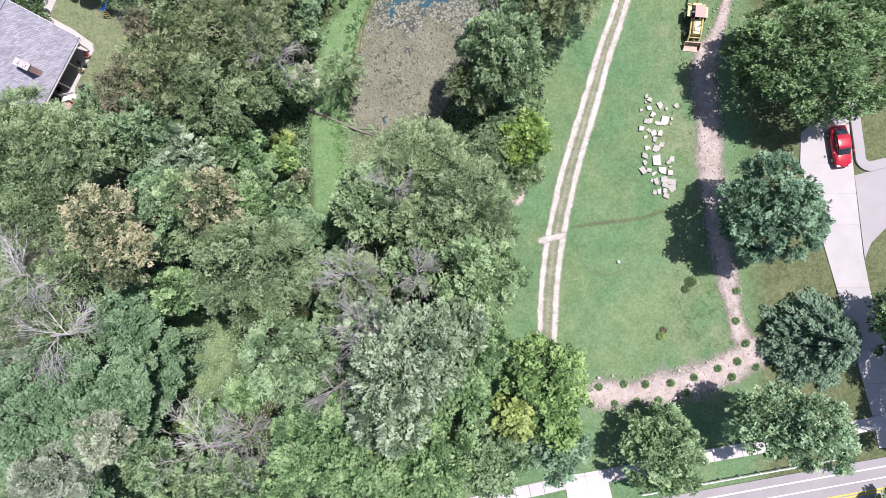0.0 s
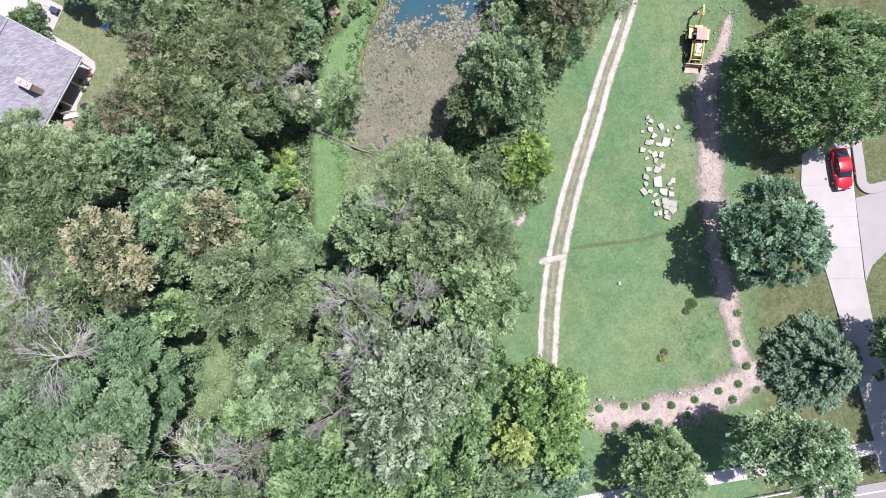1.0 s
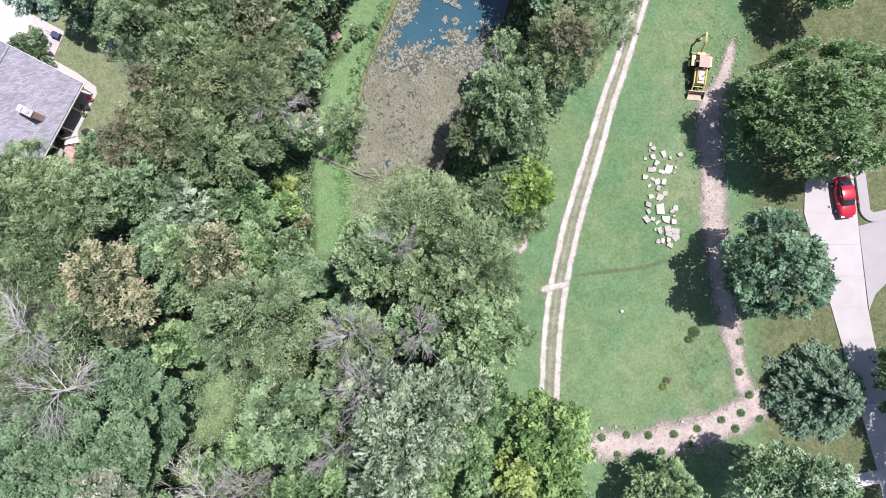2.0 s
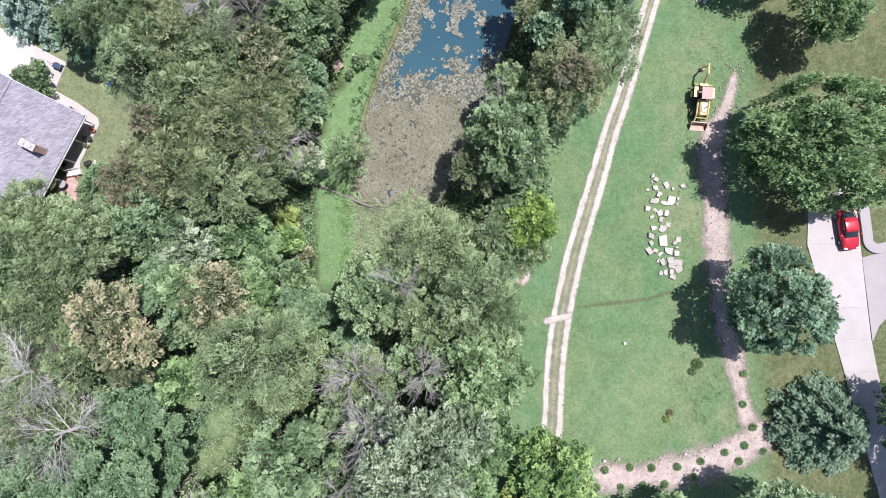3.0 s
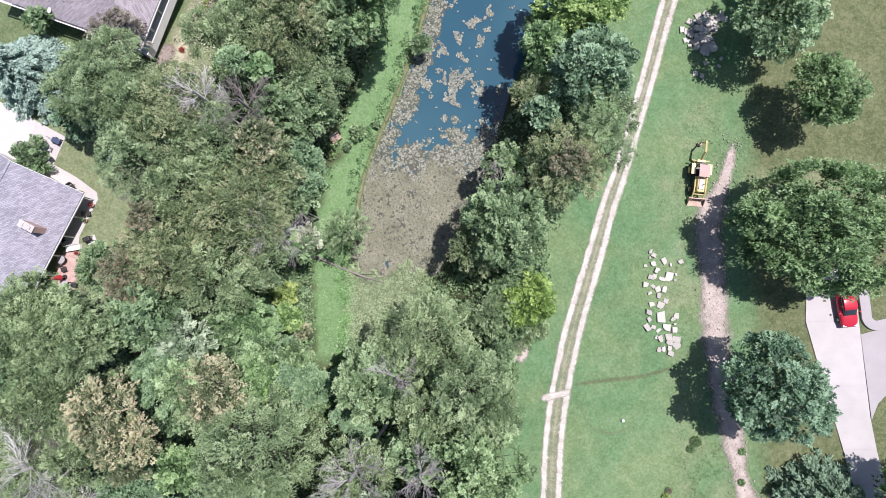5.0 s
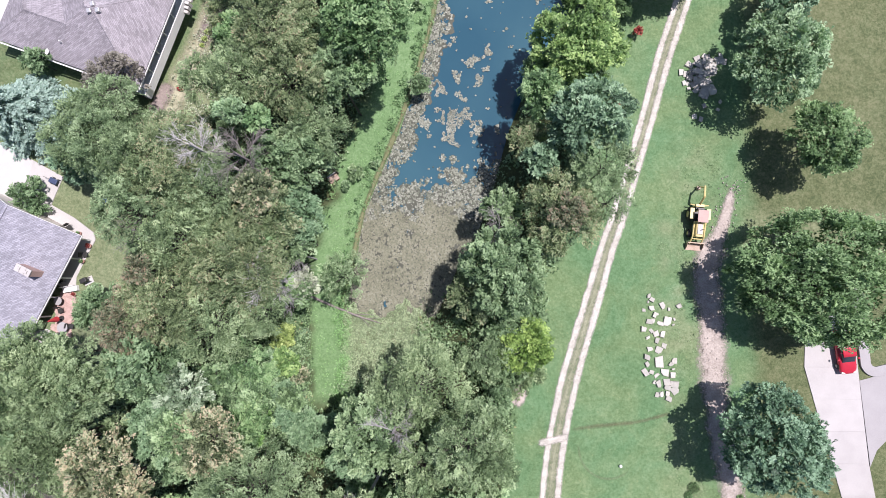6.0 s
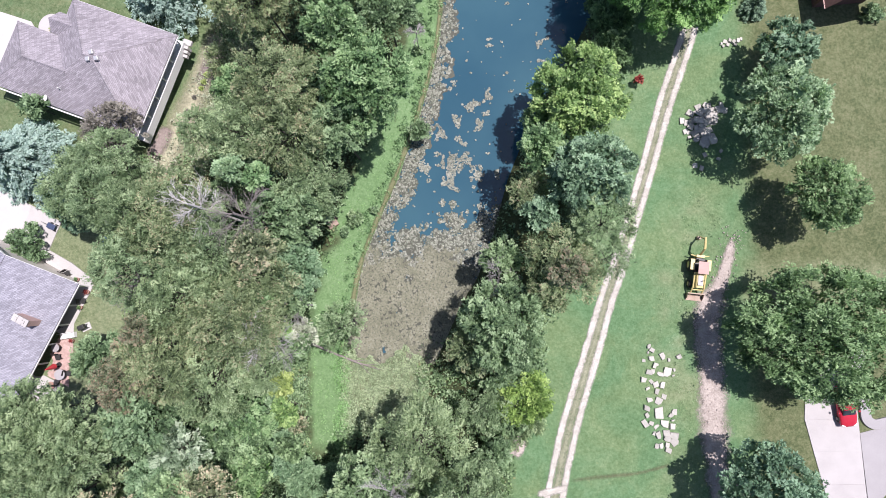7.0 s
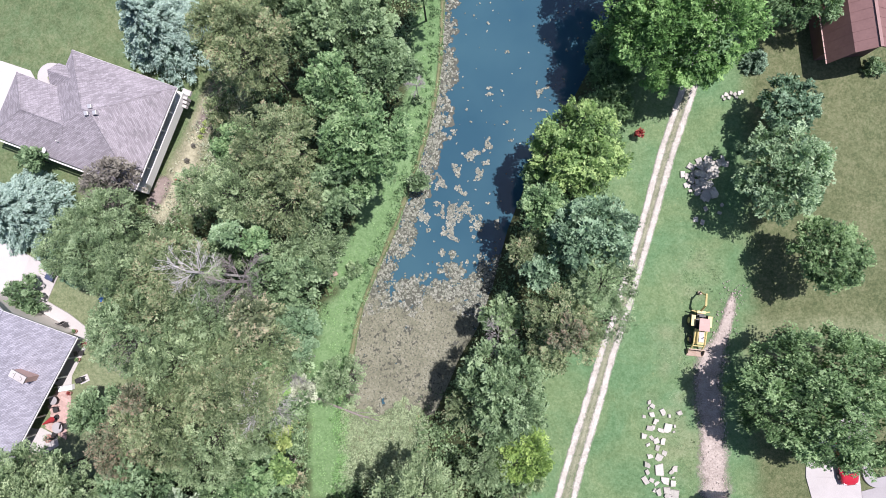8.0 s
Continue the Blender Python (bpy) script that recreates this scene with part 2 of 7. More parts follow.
ASPHALT = rough_stuff("worn_asphalt", (0.22, 0.205, 0.21), (0.34, 0.32, 0.325), 25, 0.35, 0.9, relief=0.25)
WHITEPAINT = rough_stuff("road_paint_white", (0.55, 0.55, 0.54), (0.8, 0.8, 0.79), 14, 2, 0.7, relief=0.05)
YELLOWPAINT = rough_stuff("road_paint_yellow", (0.55, 0.40, 0.03), (0.75, 0.58, 0.06), 14, 2, 0.7, relief=0.05)
WHITE = rough_stuff("white_trim", (0.66, 0.66, 0.65), (0.8, 0.8, 0.79), 6, 1, 0.5, relief=0.05)
SIDING = rough_stuff("cream_siding", (0.50, 0.47, 0.42), (0.62, 0.59, 0.54), 6, 0.8, 0.6, relief=0.05)
GLASS = rough_stuff("window_glass", (0.02, 0.025, 0.03), (0.035, 0.04, 0.05), 2, 1, 0.05, relief=0.0)
BRICK = rough_stuff("red_brick_paving", (0.30, 0.155, 0.125), (0.46, 0.27, 0.225), 14, 1.2, 0.85, relief=0.3)
PAVER = rough_stuff("pink_brick_paving", (0.38, 0.25, 0.22), (0.54, 0.39, 0.35), 14, 1.2, 0.85, relief=0.3, vary=0.2)
MACHINE = rough_stuff("machine_yellow", (0.44, 0.35, 0.13), (0.66, 0.55, 0.27), 8, 1.2, 0.5, relief=0.1)
CANOPY = rough_stuff("faded_canopy_pink", (0.38, 0.24, 0.215), (0.48, 0.33, 0.295), 6, 1, 0.7, relief=0.05)
RUST = rough_stuff("worn_steel", (0.20, 0.12, 0.08), (0.42, 0.34, 0.28), 8, 1.5, 0.6, 0.3, relief=0.2)
TYRE = rough_stuff("tyre_rubber", (0.015, 0.015, 0.015), (0.045, 0.043, 0.04), 14, 2, 0.85, relief=0.2)
DARK = rough_stuff("dark_steel", (0.02, 0.02, 0.022), (0.06, 0.058, 0.055), 8, 2, 0.5, 0.3, relief=0.1)
CARRED = rough_stuff("red_car_paint", (0.36, 0.016, 0.032), (0.45, 0.026, 0.045), 3, 0.8, 0.22, relief=0.0)
ALU = rough_stuff("galvanised_steel", (0.5, 0.5, 0.5), (0.68, 0.68, 0.68), 6, 1, 0.4, 0.6, relief=0.05)
ROOF_A = shingle_material("grey_blue_shingles", (0.258, 0.255, 0.298), (0.310, 0.307, 0.352), radians(-26))
ROOF_B = shingle_material("grey_mauve_shingles", (0.250, 0.230, 0.250), (0.312, 0.288, 0.312), radians(-22))
ROOF_B2 = shingle_material("grey_mauve_shingles_turned", (0.250, 0.230, 0.250), (0.312, 0.288, 0.312), radians(68))
ROOFRED = rough_stuff("faded_red_metal_roof", (0.165, 0.088, 0.082), (0.245, 0.138, 0.126), 4, 0.6, 0.55, 0.1, relief=0.08)
BARNRED = rough_stuff("dark_red_boards", (0.100, 0.050, 0.046), (0.170, 0.088, 0.080), 10, 1.0, 0.8, relief=0.2)
SLATE_BLUE = rough_stuff("slate_blue_paint", (0.035, 0.05, 0.10), (0.06, 0.08, 0.15), 5, 1, 0.5, relief=0.0)
BLUEPLASTIC = rough_stuff("blue_plastic", (0.03, 0.12, 0.42), (0.05, 0.18, 0.55), 3, 1, 0.35, relief=0.0)
REDCLOTH = rough_stuff("red_cloth", (0.45, 0.03, 0.04), (0.62, 0.06, 0.07), 14, 2, 0.8, relief=0.2)


# ---- mesh helpers ----
def put(name, bm, mat, parent=None, label=""):
    me = bpy.data.meshes.new(name)
    bm.to_mesh(me)
    bm.free()
    me.materials.append(mat)
    ob = new(name, me)
    if parent is not None:
        ob.parent = parent
    if label:
        ob["label"] = label
    return ob


part = put


def raw(name, verts, faces, mat, parent=None, label="", smooth=False):
    me = bpy.data.meshes.new(name)
    me.from_pydata([tuple(map(float, v)) for v in verts], [], [tuple(map(int, f)) for f in faces])
    me.materials.append(mat)
    if smooth:
        me.shade_smooth()
    ob = new(name, me)
    if parent is not None:
        ob.parent = parent
    if label:
        ob["label"] = label
    return ob


def thing(name, x, y, z, rz=0.0, label="", category="", group="", kind=""):
    ob = new(name)
    ob.empty_display_size = 0.3
    ob.matrix_basis = pose(x, y, z, 0, 0, rz)
    return tagged(ob, label, category, group, kind)


def box(bm, x0, y0, z0, x1, y1, z1, bev=0.0, m=None):
    r = bmesh.ops.create_cube(bm, size=1)
    vs = r["verts"]
    bmesh.ops.scale(bm, vec=(x1 - x0, y1 - y0, z1 - z0), verts=vs)
    bmesh.ops.translate(bm, vec=((x0 + x1) / 2, (y0 + y1) / 2, (z0 + z1) / 2), verts=vs)
    if m is not None:
        bmesh.ops.transform(bm, matrix=m, verts=vs)
    if bev:
        es = {e for v in vs for e in v.link_edges}
        bmesh.ops.bevel(bm, geom=list(es), offset=bev, segments=2, affect="EDGES", profile=0.6)
    return bm


def boxed(*a, **k):
    return box(bmesh.new(), *a, **k)


def tube(bm, a, b, r0, r1, seg=8):
    a, b = Vector(a), Vector(b)
    d = b - a
    q = d.to_track_quat("Z", "Y").to_matrix().to_4x4()
    r = bmesh.ops.create_cone(bm, cap_ends=True, segments=seg, radius1=r0, radius2=r1, depth=d.length)
    bmesh.ops.transform(bm, matrix=Matrix.Translation((a + b) / 2) @ q, verts=r["verts"])
    return bm


def prism(bm, outline, z0, z1, bev=0.0):
    """An upright prism over an outline given as (x, y) points, anticlockwise."""
    lo = [bm.verts.new((x, y, z0)) for x, y in outline]
    hi = [bm.verts.new((x, y, z1)) for x, y in outline]
    k = len(lo)
    bm.faces.new(hi)
    bm.faces.new(lo[::-1])
    for i in range(k):
        bm.faces.new((lo[i], lo[(i + 1) % k], hi[(i + 1) % k], hi[i]))
    if bev:
        es = [e for e in bm.edges if all(v in hi for v in e.verts)]
        bmesh.ops.bevel(bm, geom=es, offset=bev, segments=2, affect="EDGES")
    return bm


def step(a, b, x):
    t = np.clip((np.asarray(x, float) - a) / (b - a), 0, 1)
    return t * t * (3 - 2 * t)


WATER_Z = -3.5
BANK_Y = (6, 14.7, 18.4, 22, 25, 28, 31.5, 36, 41, 46, 51, 55, 62, 100)
BANK_W = (-11, -13.0, -12.4, -11.5, -11.1, -10.4, -9.0, -7.1, -5.4, -3.9, -2.7, -2.3, -2.1, 1)
SHORE_Y = (6, 16, 18.4, 22.5, 25.5, 30, 36, 42.6, 49.5, 55, 62, 100)
SHORE_E = (-3.5, -3.2, -2.2, -0.4, 1.4, 3.0, 4.6, 7.2, 11.2, 14.2, 16.5, 19)


def waves(x, y, s):
    """Cheap smooth unevenness, about -1 to 1."""
    return (np.sin(x * s * 1.3 + 1.7) * np.cos(y * s * 1.1 + 0.4) + 0.6 * np.sin(x * s * 2.9 - y * s * 2.3 + 2.0) + 0.4 * np.cos(x * s * 4.7 + y * s * 5.3)) / 2.0


def vnoise(x, y, s, seed=0.0):
    """Lattice noise, 0 to 1, with features of about s metres."""
    x, y = np.asarray(x, float) / s + 91.7, np.asarray(y, float) / s + 37.3
    xi, yi = np.floor(x), np.floor(y)
    u, v = x - xi, y - yi
    u, v = u * u * (3 - 2 * u), v * v * (3 - 2 * v)

    def h(a, c):
        q = np.sin(a * 127.1 + c * 311.7 + seed * 74.7) * 43758.5453
        return q - np.floor(q)

    return (h(xi, yi) * (1 - u) + h(xi + 1, yi) * u) * (1 - v) + (h(xi, yi + 1) * (1 - u) + h(xi + 1, yi + 1) * u) * v


def land(x, y):
    """Height of the ground."""
    x, y = np.asarray(x, float), np.asarray(y, float)
    xw, xe = np.interp(y, BANK_Y, BANK_W), np.interp(y, SHORE_Y, SHORE_E)
    south = step(4, 13, y)
    west = -2.5 * south + -3.5 * (1 - south)
    west = west + (-0.15 - west) * step(-29, -36.5, x) * step(2, 11, y)
    e0 = np.where(y > 14, xe, -4.5)
    e1 = np.minimum(e0 + 7.5, np.interp(y, (14, 40, 62), (6.0, 13.0, 18.5)))
    z = west + (0.1 - west) * step(e0, np.maximum(e1, e0 + 2.5), x)
    z = z + (0.1 - z) * step(-12, -18.5, y)
    z = z + 0.04 * waves(x, y, 0.5) + 0.12 * waves(x, y, 0.16) * step(6, -2, x)
    d = np.minimum(np.minimum(x - xw, xe - x), (y - 17.0 + 1.6 * waves(x, y, 0.8)) * 0.7)
    z = z + (-4.3 - z) * step(-1.3, 0.9, d)
    marsh = step(0.0, 1.5, np.minimum(np.minimum(x - xw, -4.0 - x), np.minimum(y - 8.5, 19.0 - y)))
    return z + (np.minimum(z, -3.3) - z) * marsh


def at(x, y):
    return float(land(x, y))


# ---- ground ----
def spread_axis(lo, hi, s):
    core = np.arange(lo, hi + s / 2, s)
    far = np.cumsum(0.8 * 1.32 ** np.arange(24))
    return np.concatenate([lo - far[::-1], core, hi + far])


def grid(name, X, Y, Z, mat, attrs=()):
    ny, nx = X.shape
    i = (np.arange(ny - 1)[:, None] * nx + np.arange(nx - 1)[None]).ravel()
    q = np.stack([i, i + 1, i + nx + 1, i + nx], 1)
    me = bpy.data.meshes.new(name)
    me.vertices.add(nx * ny)
    me.vertices.foreach_set("co", np.stack([X, Y, Z], -1).ravel())
    me.loops.add(q.size)
    me.loops.foreach_set("vertex_index", q.ravel())
    me.polygons.add(len(q))
    me.polygons.foreach_set("loop_start", np.arange(len(q)) * 4)
    me.update(calc_edges=True)
    me.validate()
    me.shade_smooth()
    for key, v in attrs:
        a = me.attributes.new(key, "FLOAT", "POINT")
        a.data.foreach_set("value", np.asarray(v, float).ravel())
    me.materials.append(mat)
    return new(name, me)


gx, gy = np.meshgrid(spread_axis(-62, 58, 0.5), spread_axis(-34, 78, 0.5))
bank = np.interp(gy, BANK_Y, BANK_W)
strip_w = np.interp(gy, (5, 8, 18, 23, 26.6, 29, 34.4, 40, 48.6, 55, 62, 100), (-16.4, -16.4, -16.4, -16.2, -15.6, -14.2, -12.8, -10.5, -7.6, -6.4, -5, -3))
strip_e = np.where(gy < 19, -12.7, bank + 0.3)
wob = 1.6 * (vnoise(gx, gy, 2.5) - 0.5) + 0.8 * (vnoise(gx, gy, 0.9) - 0.5)
on_strip = step(-0.6, 0.6, gx - strip_w + wob) * step(0.7, -0.5, gx - strip_e + wob) * step(6.0, 8.5, gy)
lawn_e = step(4.0, 6.5, gx - np.interp(gy, (-30, 0, 10, 20, 30, 40, 55, 70), (-30, -1.0, -0.8, 2.0, 5.0, 8.0, 12.0, 14)))
front = step(-16.5, -18.5, gy)
yard = step(-33.5, -35.5, gx) * step(9, 12, gy)
yard = np.maximum(yard, step(-26.0, -29.0, gx) * step(38, 41, gy))
clearing = step(4.4, 3.0, np.hypot(gx + 27.9, (gy + 7.5) * 0.75))
soil = 1 - np.clip(on_strip + lawn_e + front + yard + clearing, 0, 1)
far = step(60, 90, np.hypot(gx, gy - 15))
soil = np.clip(soil * (1 - far) + far * 0.35, 0, 1)
dry = np.maximum(0.92 * step(27.0, 30.0, gx), yard * 0.6)
lawn_a = step(-33.5, -35.5, gx) * step(9, 12, gy) * step(36, 33, gy)
straw = np.maximum(step(0, 1.2, np.minimum(np.minimum(gx - bank - 0.2, -3.5 - gx), np.minimum(gy - 9.5, 19.5 - gy))), 0.4 * clearing)
straw = np.maximum(straw, 0.5 * step(26.5, 29, gx) * step(22, 24, gy) * step(28, 26, gy))


def porch_off(x, y):
    """How far out from the porch eave of the northern house."""
    return (x + 29.21) * 0.941 - (y - 49.75) * 0.339


garden = step(-0.6, 0.2, porch_off(gx, gy) + 0.3 * wob) * step(7.0, 5.0, porch_off(gx, gy) + wob) * step(36.0, 38.0, gy) * step(54, 52, gy)
straw = np.maximum(np.maximum(straw, garden * 0.9), 0.55 * lawn_a)
weedy = step(4.5, 1.0, np.abs(gx - np.interp(gy, (-14, -4, 4, 12, 24, 34), (23.0, 23.6, 22.6, 21.8, 21.3, 24.6)))) * step(-14, -11, gy) * step(36, 32, gy)
straw = np.maximum(straw, weedy * 0.55 * np.clip(vnoise(gx, gy, 1.3, 4) * 1.6 - 0.45, 0, 1))
ground = grid("ground", gx, gy, land(gx, gy), GROUND, (("soil", soil * (1 - straw)), ("dry", dry), ("straw", straw), ("mown", on_strip)))
tagged(ground, "rolling ground of mown green lawn, drier grass and dark woodland floor", "ground", kind="structure")

wx, wy = np.meshgrid(np.linspace(-16, 30, 47), np.linspace(12, 110, 99))
water = grid("water", wx, wy, np.full_like(wx, WATER_Z), WATER)
tagged(water, "murky blue-green pond water with a smooth surface", "pond", kind="structure")


def ribbon(name, mat, line, label, category, lift=0.05, cells=8, ragged=0.0):
    """A strip along a line of (x, y, half width), laid on the ground; 'across' is 1 on the middle line and 0 at its sides."""
    p = np.array(line, float)
    s = np.concatenate([[0], np.cumsum(np.hypot(*np.diff(p[:, :2], axis=0).T))])
    k = np.linspace(0, s[-1], max(4, int(s[-1] / 0.5)))
    c = np.stack([np.interp(k, s, p[:, i]) for i in range(3)], 1)
    for _ in range(6):
        c[1:-1] = (c[:-2] + 2 * c[1:-1] + c[2:]) / 4
    d = np.gradient(c[:, :2], axis=0)
    d /= np.hypot(d[:, 0], d[:, 1])[:, None]
    side = np.stack([-d[:, 1], d[:, 0]], 1)
    u = np.linspace(-1, 1, cells + 1)
    half = c[:, 2] * (1 + ragged * 2.0 * (vnoise(c[:, 0], c[:, 1], 1.6) + 0.6 * vnoise(c[:, 0], c[:, 1], 0.6) - 0.8))
    X = c[:, 0:1] + side[:, 0:1] * u[None] * half[:, None]
    Y = c[:, 1:2] + side[:, 1:2] * u[None] * half[:, None]
    ends = np.minimum(1, np.minimum(k, s[-1] - k) / 0.8)[:, None]
    ob = grid(name, X, Y, land(X, Y) + lift, mat, (("across", (1 - np.abs(u))[None] * ends),))
    return tagged(ob, label, category, kind="structure")


LANE = [(7.9, -9, .75), (8.28, -5.3, .76), (8.35, -3.2, .78), (8.55, 0.1, .78), (9.0, 3.5, .78), (9.7, 7.1, .76), (10.65, 11.1, .75), (11.78, 14.8, .72), (13.2, 19.4, .68), (14.4, 23.6, .62), (15.6, 26.8, .58), (16.7, 30.4, .56), (18.45, 36.1, .56), (20.4, 43.1, .6), (22.4, 48.9, .6), (26, 60, .6), (32, 78, .6)]


def beside(line, off):
    p = np.array(line, float)
    d = np.gradient(p[:, :2], axis=0)
    d /= np.hypot(d[:, 0], d[:, 1])[:, None]
    return [(x - dy * o * off, y + dx * o * off, 0.45) for (x, y, o), (dx, dy) in zip(p, d)]


BANKSOIL = worn_strip("exposed_bank_soil", (0.110, 0.122, 0.056), (0.200, 0.205, 0.105), 0.6, 5.0)
ribbon("bank_edge", BANKSOIL, [(np.interp(k, BANK_Y, BANK_W) - 0.4, k, 0.32) for k in np.arange(17.5, 64, 1.5)], "bare brown earth edge of the pond bank", "soil", 0.05, ragged=0.3)
LANEGRASS = worn_strip("worn_lane_grass", (0.17, 0.185, 0.112), (0.32, 0.318, 0.225), 0.38, 9.0)
ribbon("lane_middle", LANEGRASS, [(x, y, 1.0) for x, y, *_ in LANE], "worn pale grass between the wheel tracks", "lane", 0.035)
ribbon("gravel_wheel_track", TRACK, beside(LANE, 0.94), "pale gravel wheel track of a farm lane through grass", "lane")
ribbon("gravel_wheel_track", TRACK, beside(LANE, -0.94), "pale gravel wheel track of a farm lane through grass", "lane", 0.055)
ribbon("gravel_crossing", TRACK, [(7.1, 4.05, .5), (8.8, 4.5, .5), (10.6, 4.95, .5)], "white gravel patch crossing the farm lane", "gravel", 0.065)
ribbon("gravel_path", PATHDIRT, [(26.8, 29.6, .5), (26.5, 28.0, .7), (25.7, 25.2, 1.0), (24.6, 23.3, 2.1), (24.0, 20.9, 2.0), (24.4, 16.9, 1.75), (24.5, 13.5, 1.8), (24.6, 9.6, 1.65), (24.85, 5.7, 1.4), (25.5, 2.3, 1.35), (26.2, -1, 1.3), (26.6, -4.2, 1.3), (27.6, -6.3, 1.4)], "stony grey-brown dirt path beside the lawn", "path", 0.06, ragged=0.3)
ribbon("planting_bed", BEDDIRT, [(11.4, -11.0, 1.8), (15.4, -10.6, 2.1), (19.8, -10.1, 2.15), (24.1, -9.0, 2.3), (26.8, -7.5, 2.1), (29.4, -5.9, 1.7)], "pale dry soil planting bed with small shrubs", "planting bed", 0.075, ragged=0.25)
ribbon("bare_line", SCORCH, [(10.4, 5.5, .35), (13.5, 6.0, .35), (17.0, 6.3, .3), (20.5, 7.3, .3)], "faint worn brown line across the lawn", "worn line", 0.045)
ribbon("bare_patch", BEDDIRT, [(4.6, 7.6, .45), (5.0, 8.4, .75), (5.5, 9.4, .8), (5.9, 10.4, .5)], "pale bare soil patch at the edge of the trees", "soil", 0.12, ragged=0.3)
ribbon("bare_patch", BEDDIRT, [(-17.9, 12.4, .7), (-17.6, 11.3, 1.1), (-18.0, 10.1, .7)], "pink-brown bare earth among brambles", "soil", 0.08, ragged=0.3)
BARE = [(5.2, 7.6, 0.7), (5.9, 8.6, 0.8), (6.2, 9.7, 0.5)]
ribbon("bare_patch", BEDDIRT, BARE, "small bare earth patch at the wood's edge", "soil", 0.06)
ring = [(14.1 + 2.9 * math.cos(t), 3.6 + 2.9 * math.sin(t), 0.22) for t in np.linspace(2.9, 5.6, 14)]
PALEGRASS = worn_strip("worn_pale_grass", (0.15, 0.19, 0.10), (0.22, 0.26, 0.15), 0.16, 9.0)
ribbon("worn_ring", PALEGRASS, ring, "faint pale worn ring in the grass", "worn line", 0.04)


# ---- road, pavement, driveways ----
def road_point(s, off):
    """A point of the road: s metres along its north edge, off metres to the south of it."""
    u = Vector((0.982, 0.189))
    return 26.0 + u.x * s + u.y * off, -19.14 + u.y * s - u.x * off


def road_strip(name, mat, s0, s1, o0, o1, z, label, category, parent=None, steps=40):
    v, f = [], []
    for i in range(steps + 1):
        s = s0 + (s1 - s0) * i / steps
        v += [(*road_point(s, o0), z), (*road_point(s, o1), z)]
        if i:
            f.append((2 * i - 2, 2 * i - 1, 2 * i + 1, 2 * i))
    ob = raw(name, v, f, mat, parent)
    return tagged(ob, label, category, kind="structure") if label else ob


road = road_strip("road", ASPHALT, -160, 160, 0, 9.0, 0.20, "grey worn asphalt road with white and yellow lines", "road")
for o, w_, m_, nm in ((0.75, 0.13, WHITEPAINT, "edge_line"), (1.75, 0.11, WHITEPAINT, "lane_line"), (2.72, 0.12, YELLOWPAINT, "centre_line"), (2.98, 0.12, YELLOWPAINT, "centre_line")):
    road_strip(nm, m_, -160, 160, o, o + w_, 0.204, "", "", road)

WALK = [(-60, -33), (-20, -26.2), (3.3, -20.75), (9.9, -19.2), (15.3, -18.2), (23.9, -16.45), (27.7, -15.75), (40.4, -13.04), (60, -9)]
pavement = thing("pavement", 20, -17, 0.1, 0, "pale concrete pavement of square slabs beside the road", "pavement", kind="structure")
wp = np.array(WALK, float)
ws = np.concatenate([[0], np.cumsum(np.hypot(*np.diff(wp, axis=0).T))])
slab = None
for k in np.arange(ws[2] - 14, ws[-2] + 8, 1.38):
    x, y = np.interp(k, ws, wp[:, 0]), np.interp(k, ws, wp[:, 1])
    x2, y2 = np.interp(k + 0.3, ws, wp[:, 0]), np.interp(k + 0.3, ws, wp[:, 1])
    turn = math.degrees(math.atan2(y2 - y, x2 - x))
    if slab is None:
        slab = part("slab", boxed(-0.675, -0.62, -0.08, 0.675, 0.62, 0.06, 0.015), CONCRETE, pavement)
        piece = slab
    else:
        piece = new("slab", slab.data)
        piece.parent = pavement
    piece.matrix_basis = pose(x - 20, y + 17, 0.13 - 0.1 + 0.008 * math.sin(k * 7), 0, 0, turn)

driveway = thing("driveway", 36, 0, 0.1, 0, "bright concrete driveway of cast panels with joints", "driveway", kind="structure")
DY = np.arange(17.95, -17.2, -3.05)
DL = np.interp(-DY, (-17.95, -14.9, -11.85, -6.5, -0.1, 12.5, 17.5), (37.3, 33.4, 33.2, 34.5, 36.1, 39.1, 39.9))
DR = np.interp(-DY, (-21, -11.5, -2.3, 1.5, 6.3, 12.5, 17.5), (37.8, 38.3, 38.95, 39.55, 40.7, 42.6, 44.6))
for i in range(len(DY) - 1):
    q = [(DL[j] + (DR[j] - DL[j]) * u - 36, DY[j]) for j, u in ((i, 0), (i + 1, 0), (i + 1, 1), (i, 1))]
    mx, my = sum(p[0] for p in q) / 4, sum(p[1] for p in q) / 4
    q = [(mx + (x - mx) * 0.998, my + (y - my) * 0.998) for x, y in q]
    part("panel", prism(bmesh.new(), q, -0.05, 0.075 + 0.005 * ((i * 7) % 3), 0.012), DRIVE, driveway)
side_pad = thing("side_driveway", 44, 8, 0.1, 0, "greyer older concrete parking pad beside the driveway", "driveway", kind="structure")
for q in ([(-5.62, 2.6), (-4.98, -5.6), (-4.3, -4.0), (-2.9, -2.6), (-1.5, -2.1), (-1.5, 3.75)], [(-1.46, -2.08), (2.0, -1.2), (2.0, 4.6), (-1.46, 3.76)], [(2.04, -1.18), (7.0, 0.1), (7.0, 5.8), (2.04, 4.61)]):
    part("panel", prism(bmesh.new(), q, -0.05, 0.085, 0.012), OLDCONCRETE, side_pad)
apron = thing("street_apron", 12, -19.8, 0.1, 10, "bright concrete apron crossing to the road", "driveway", kind="structure")
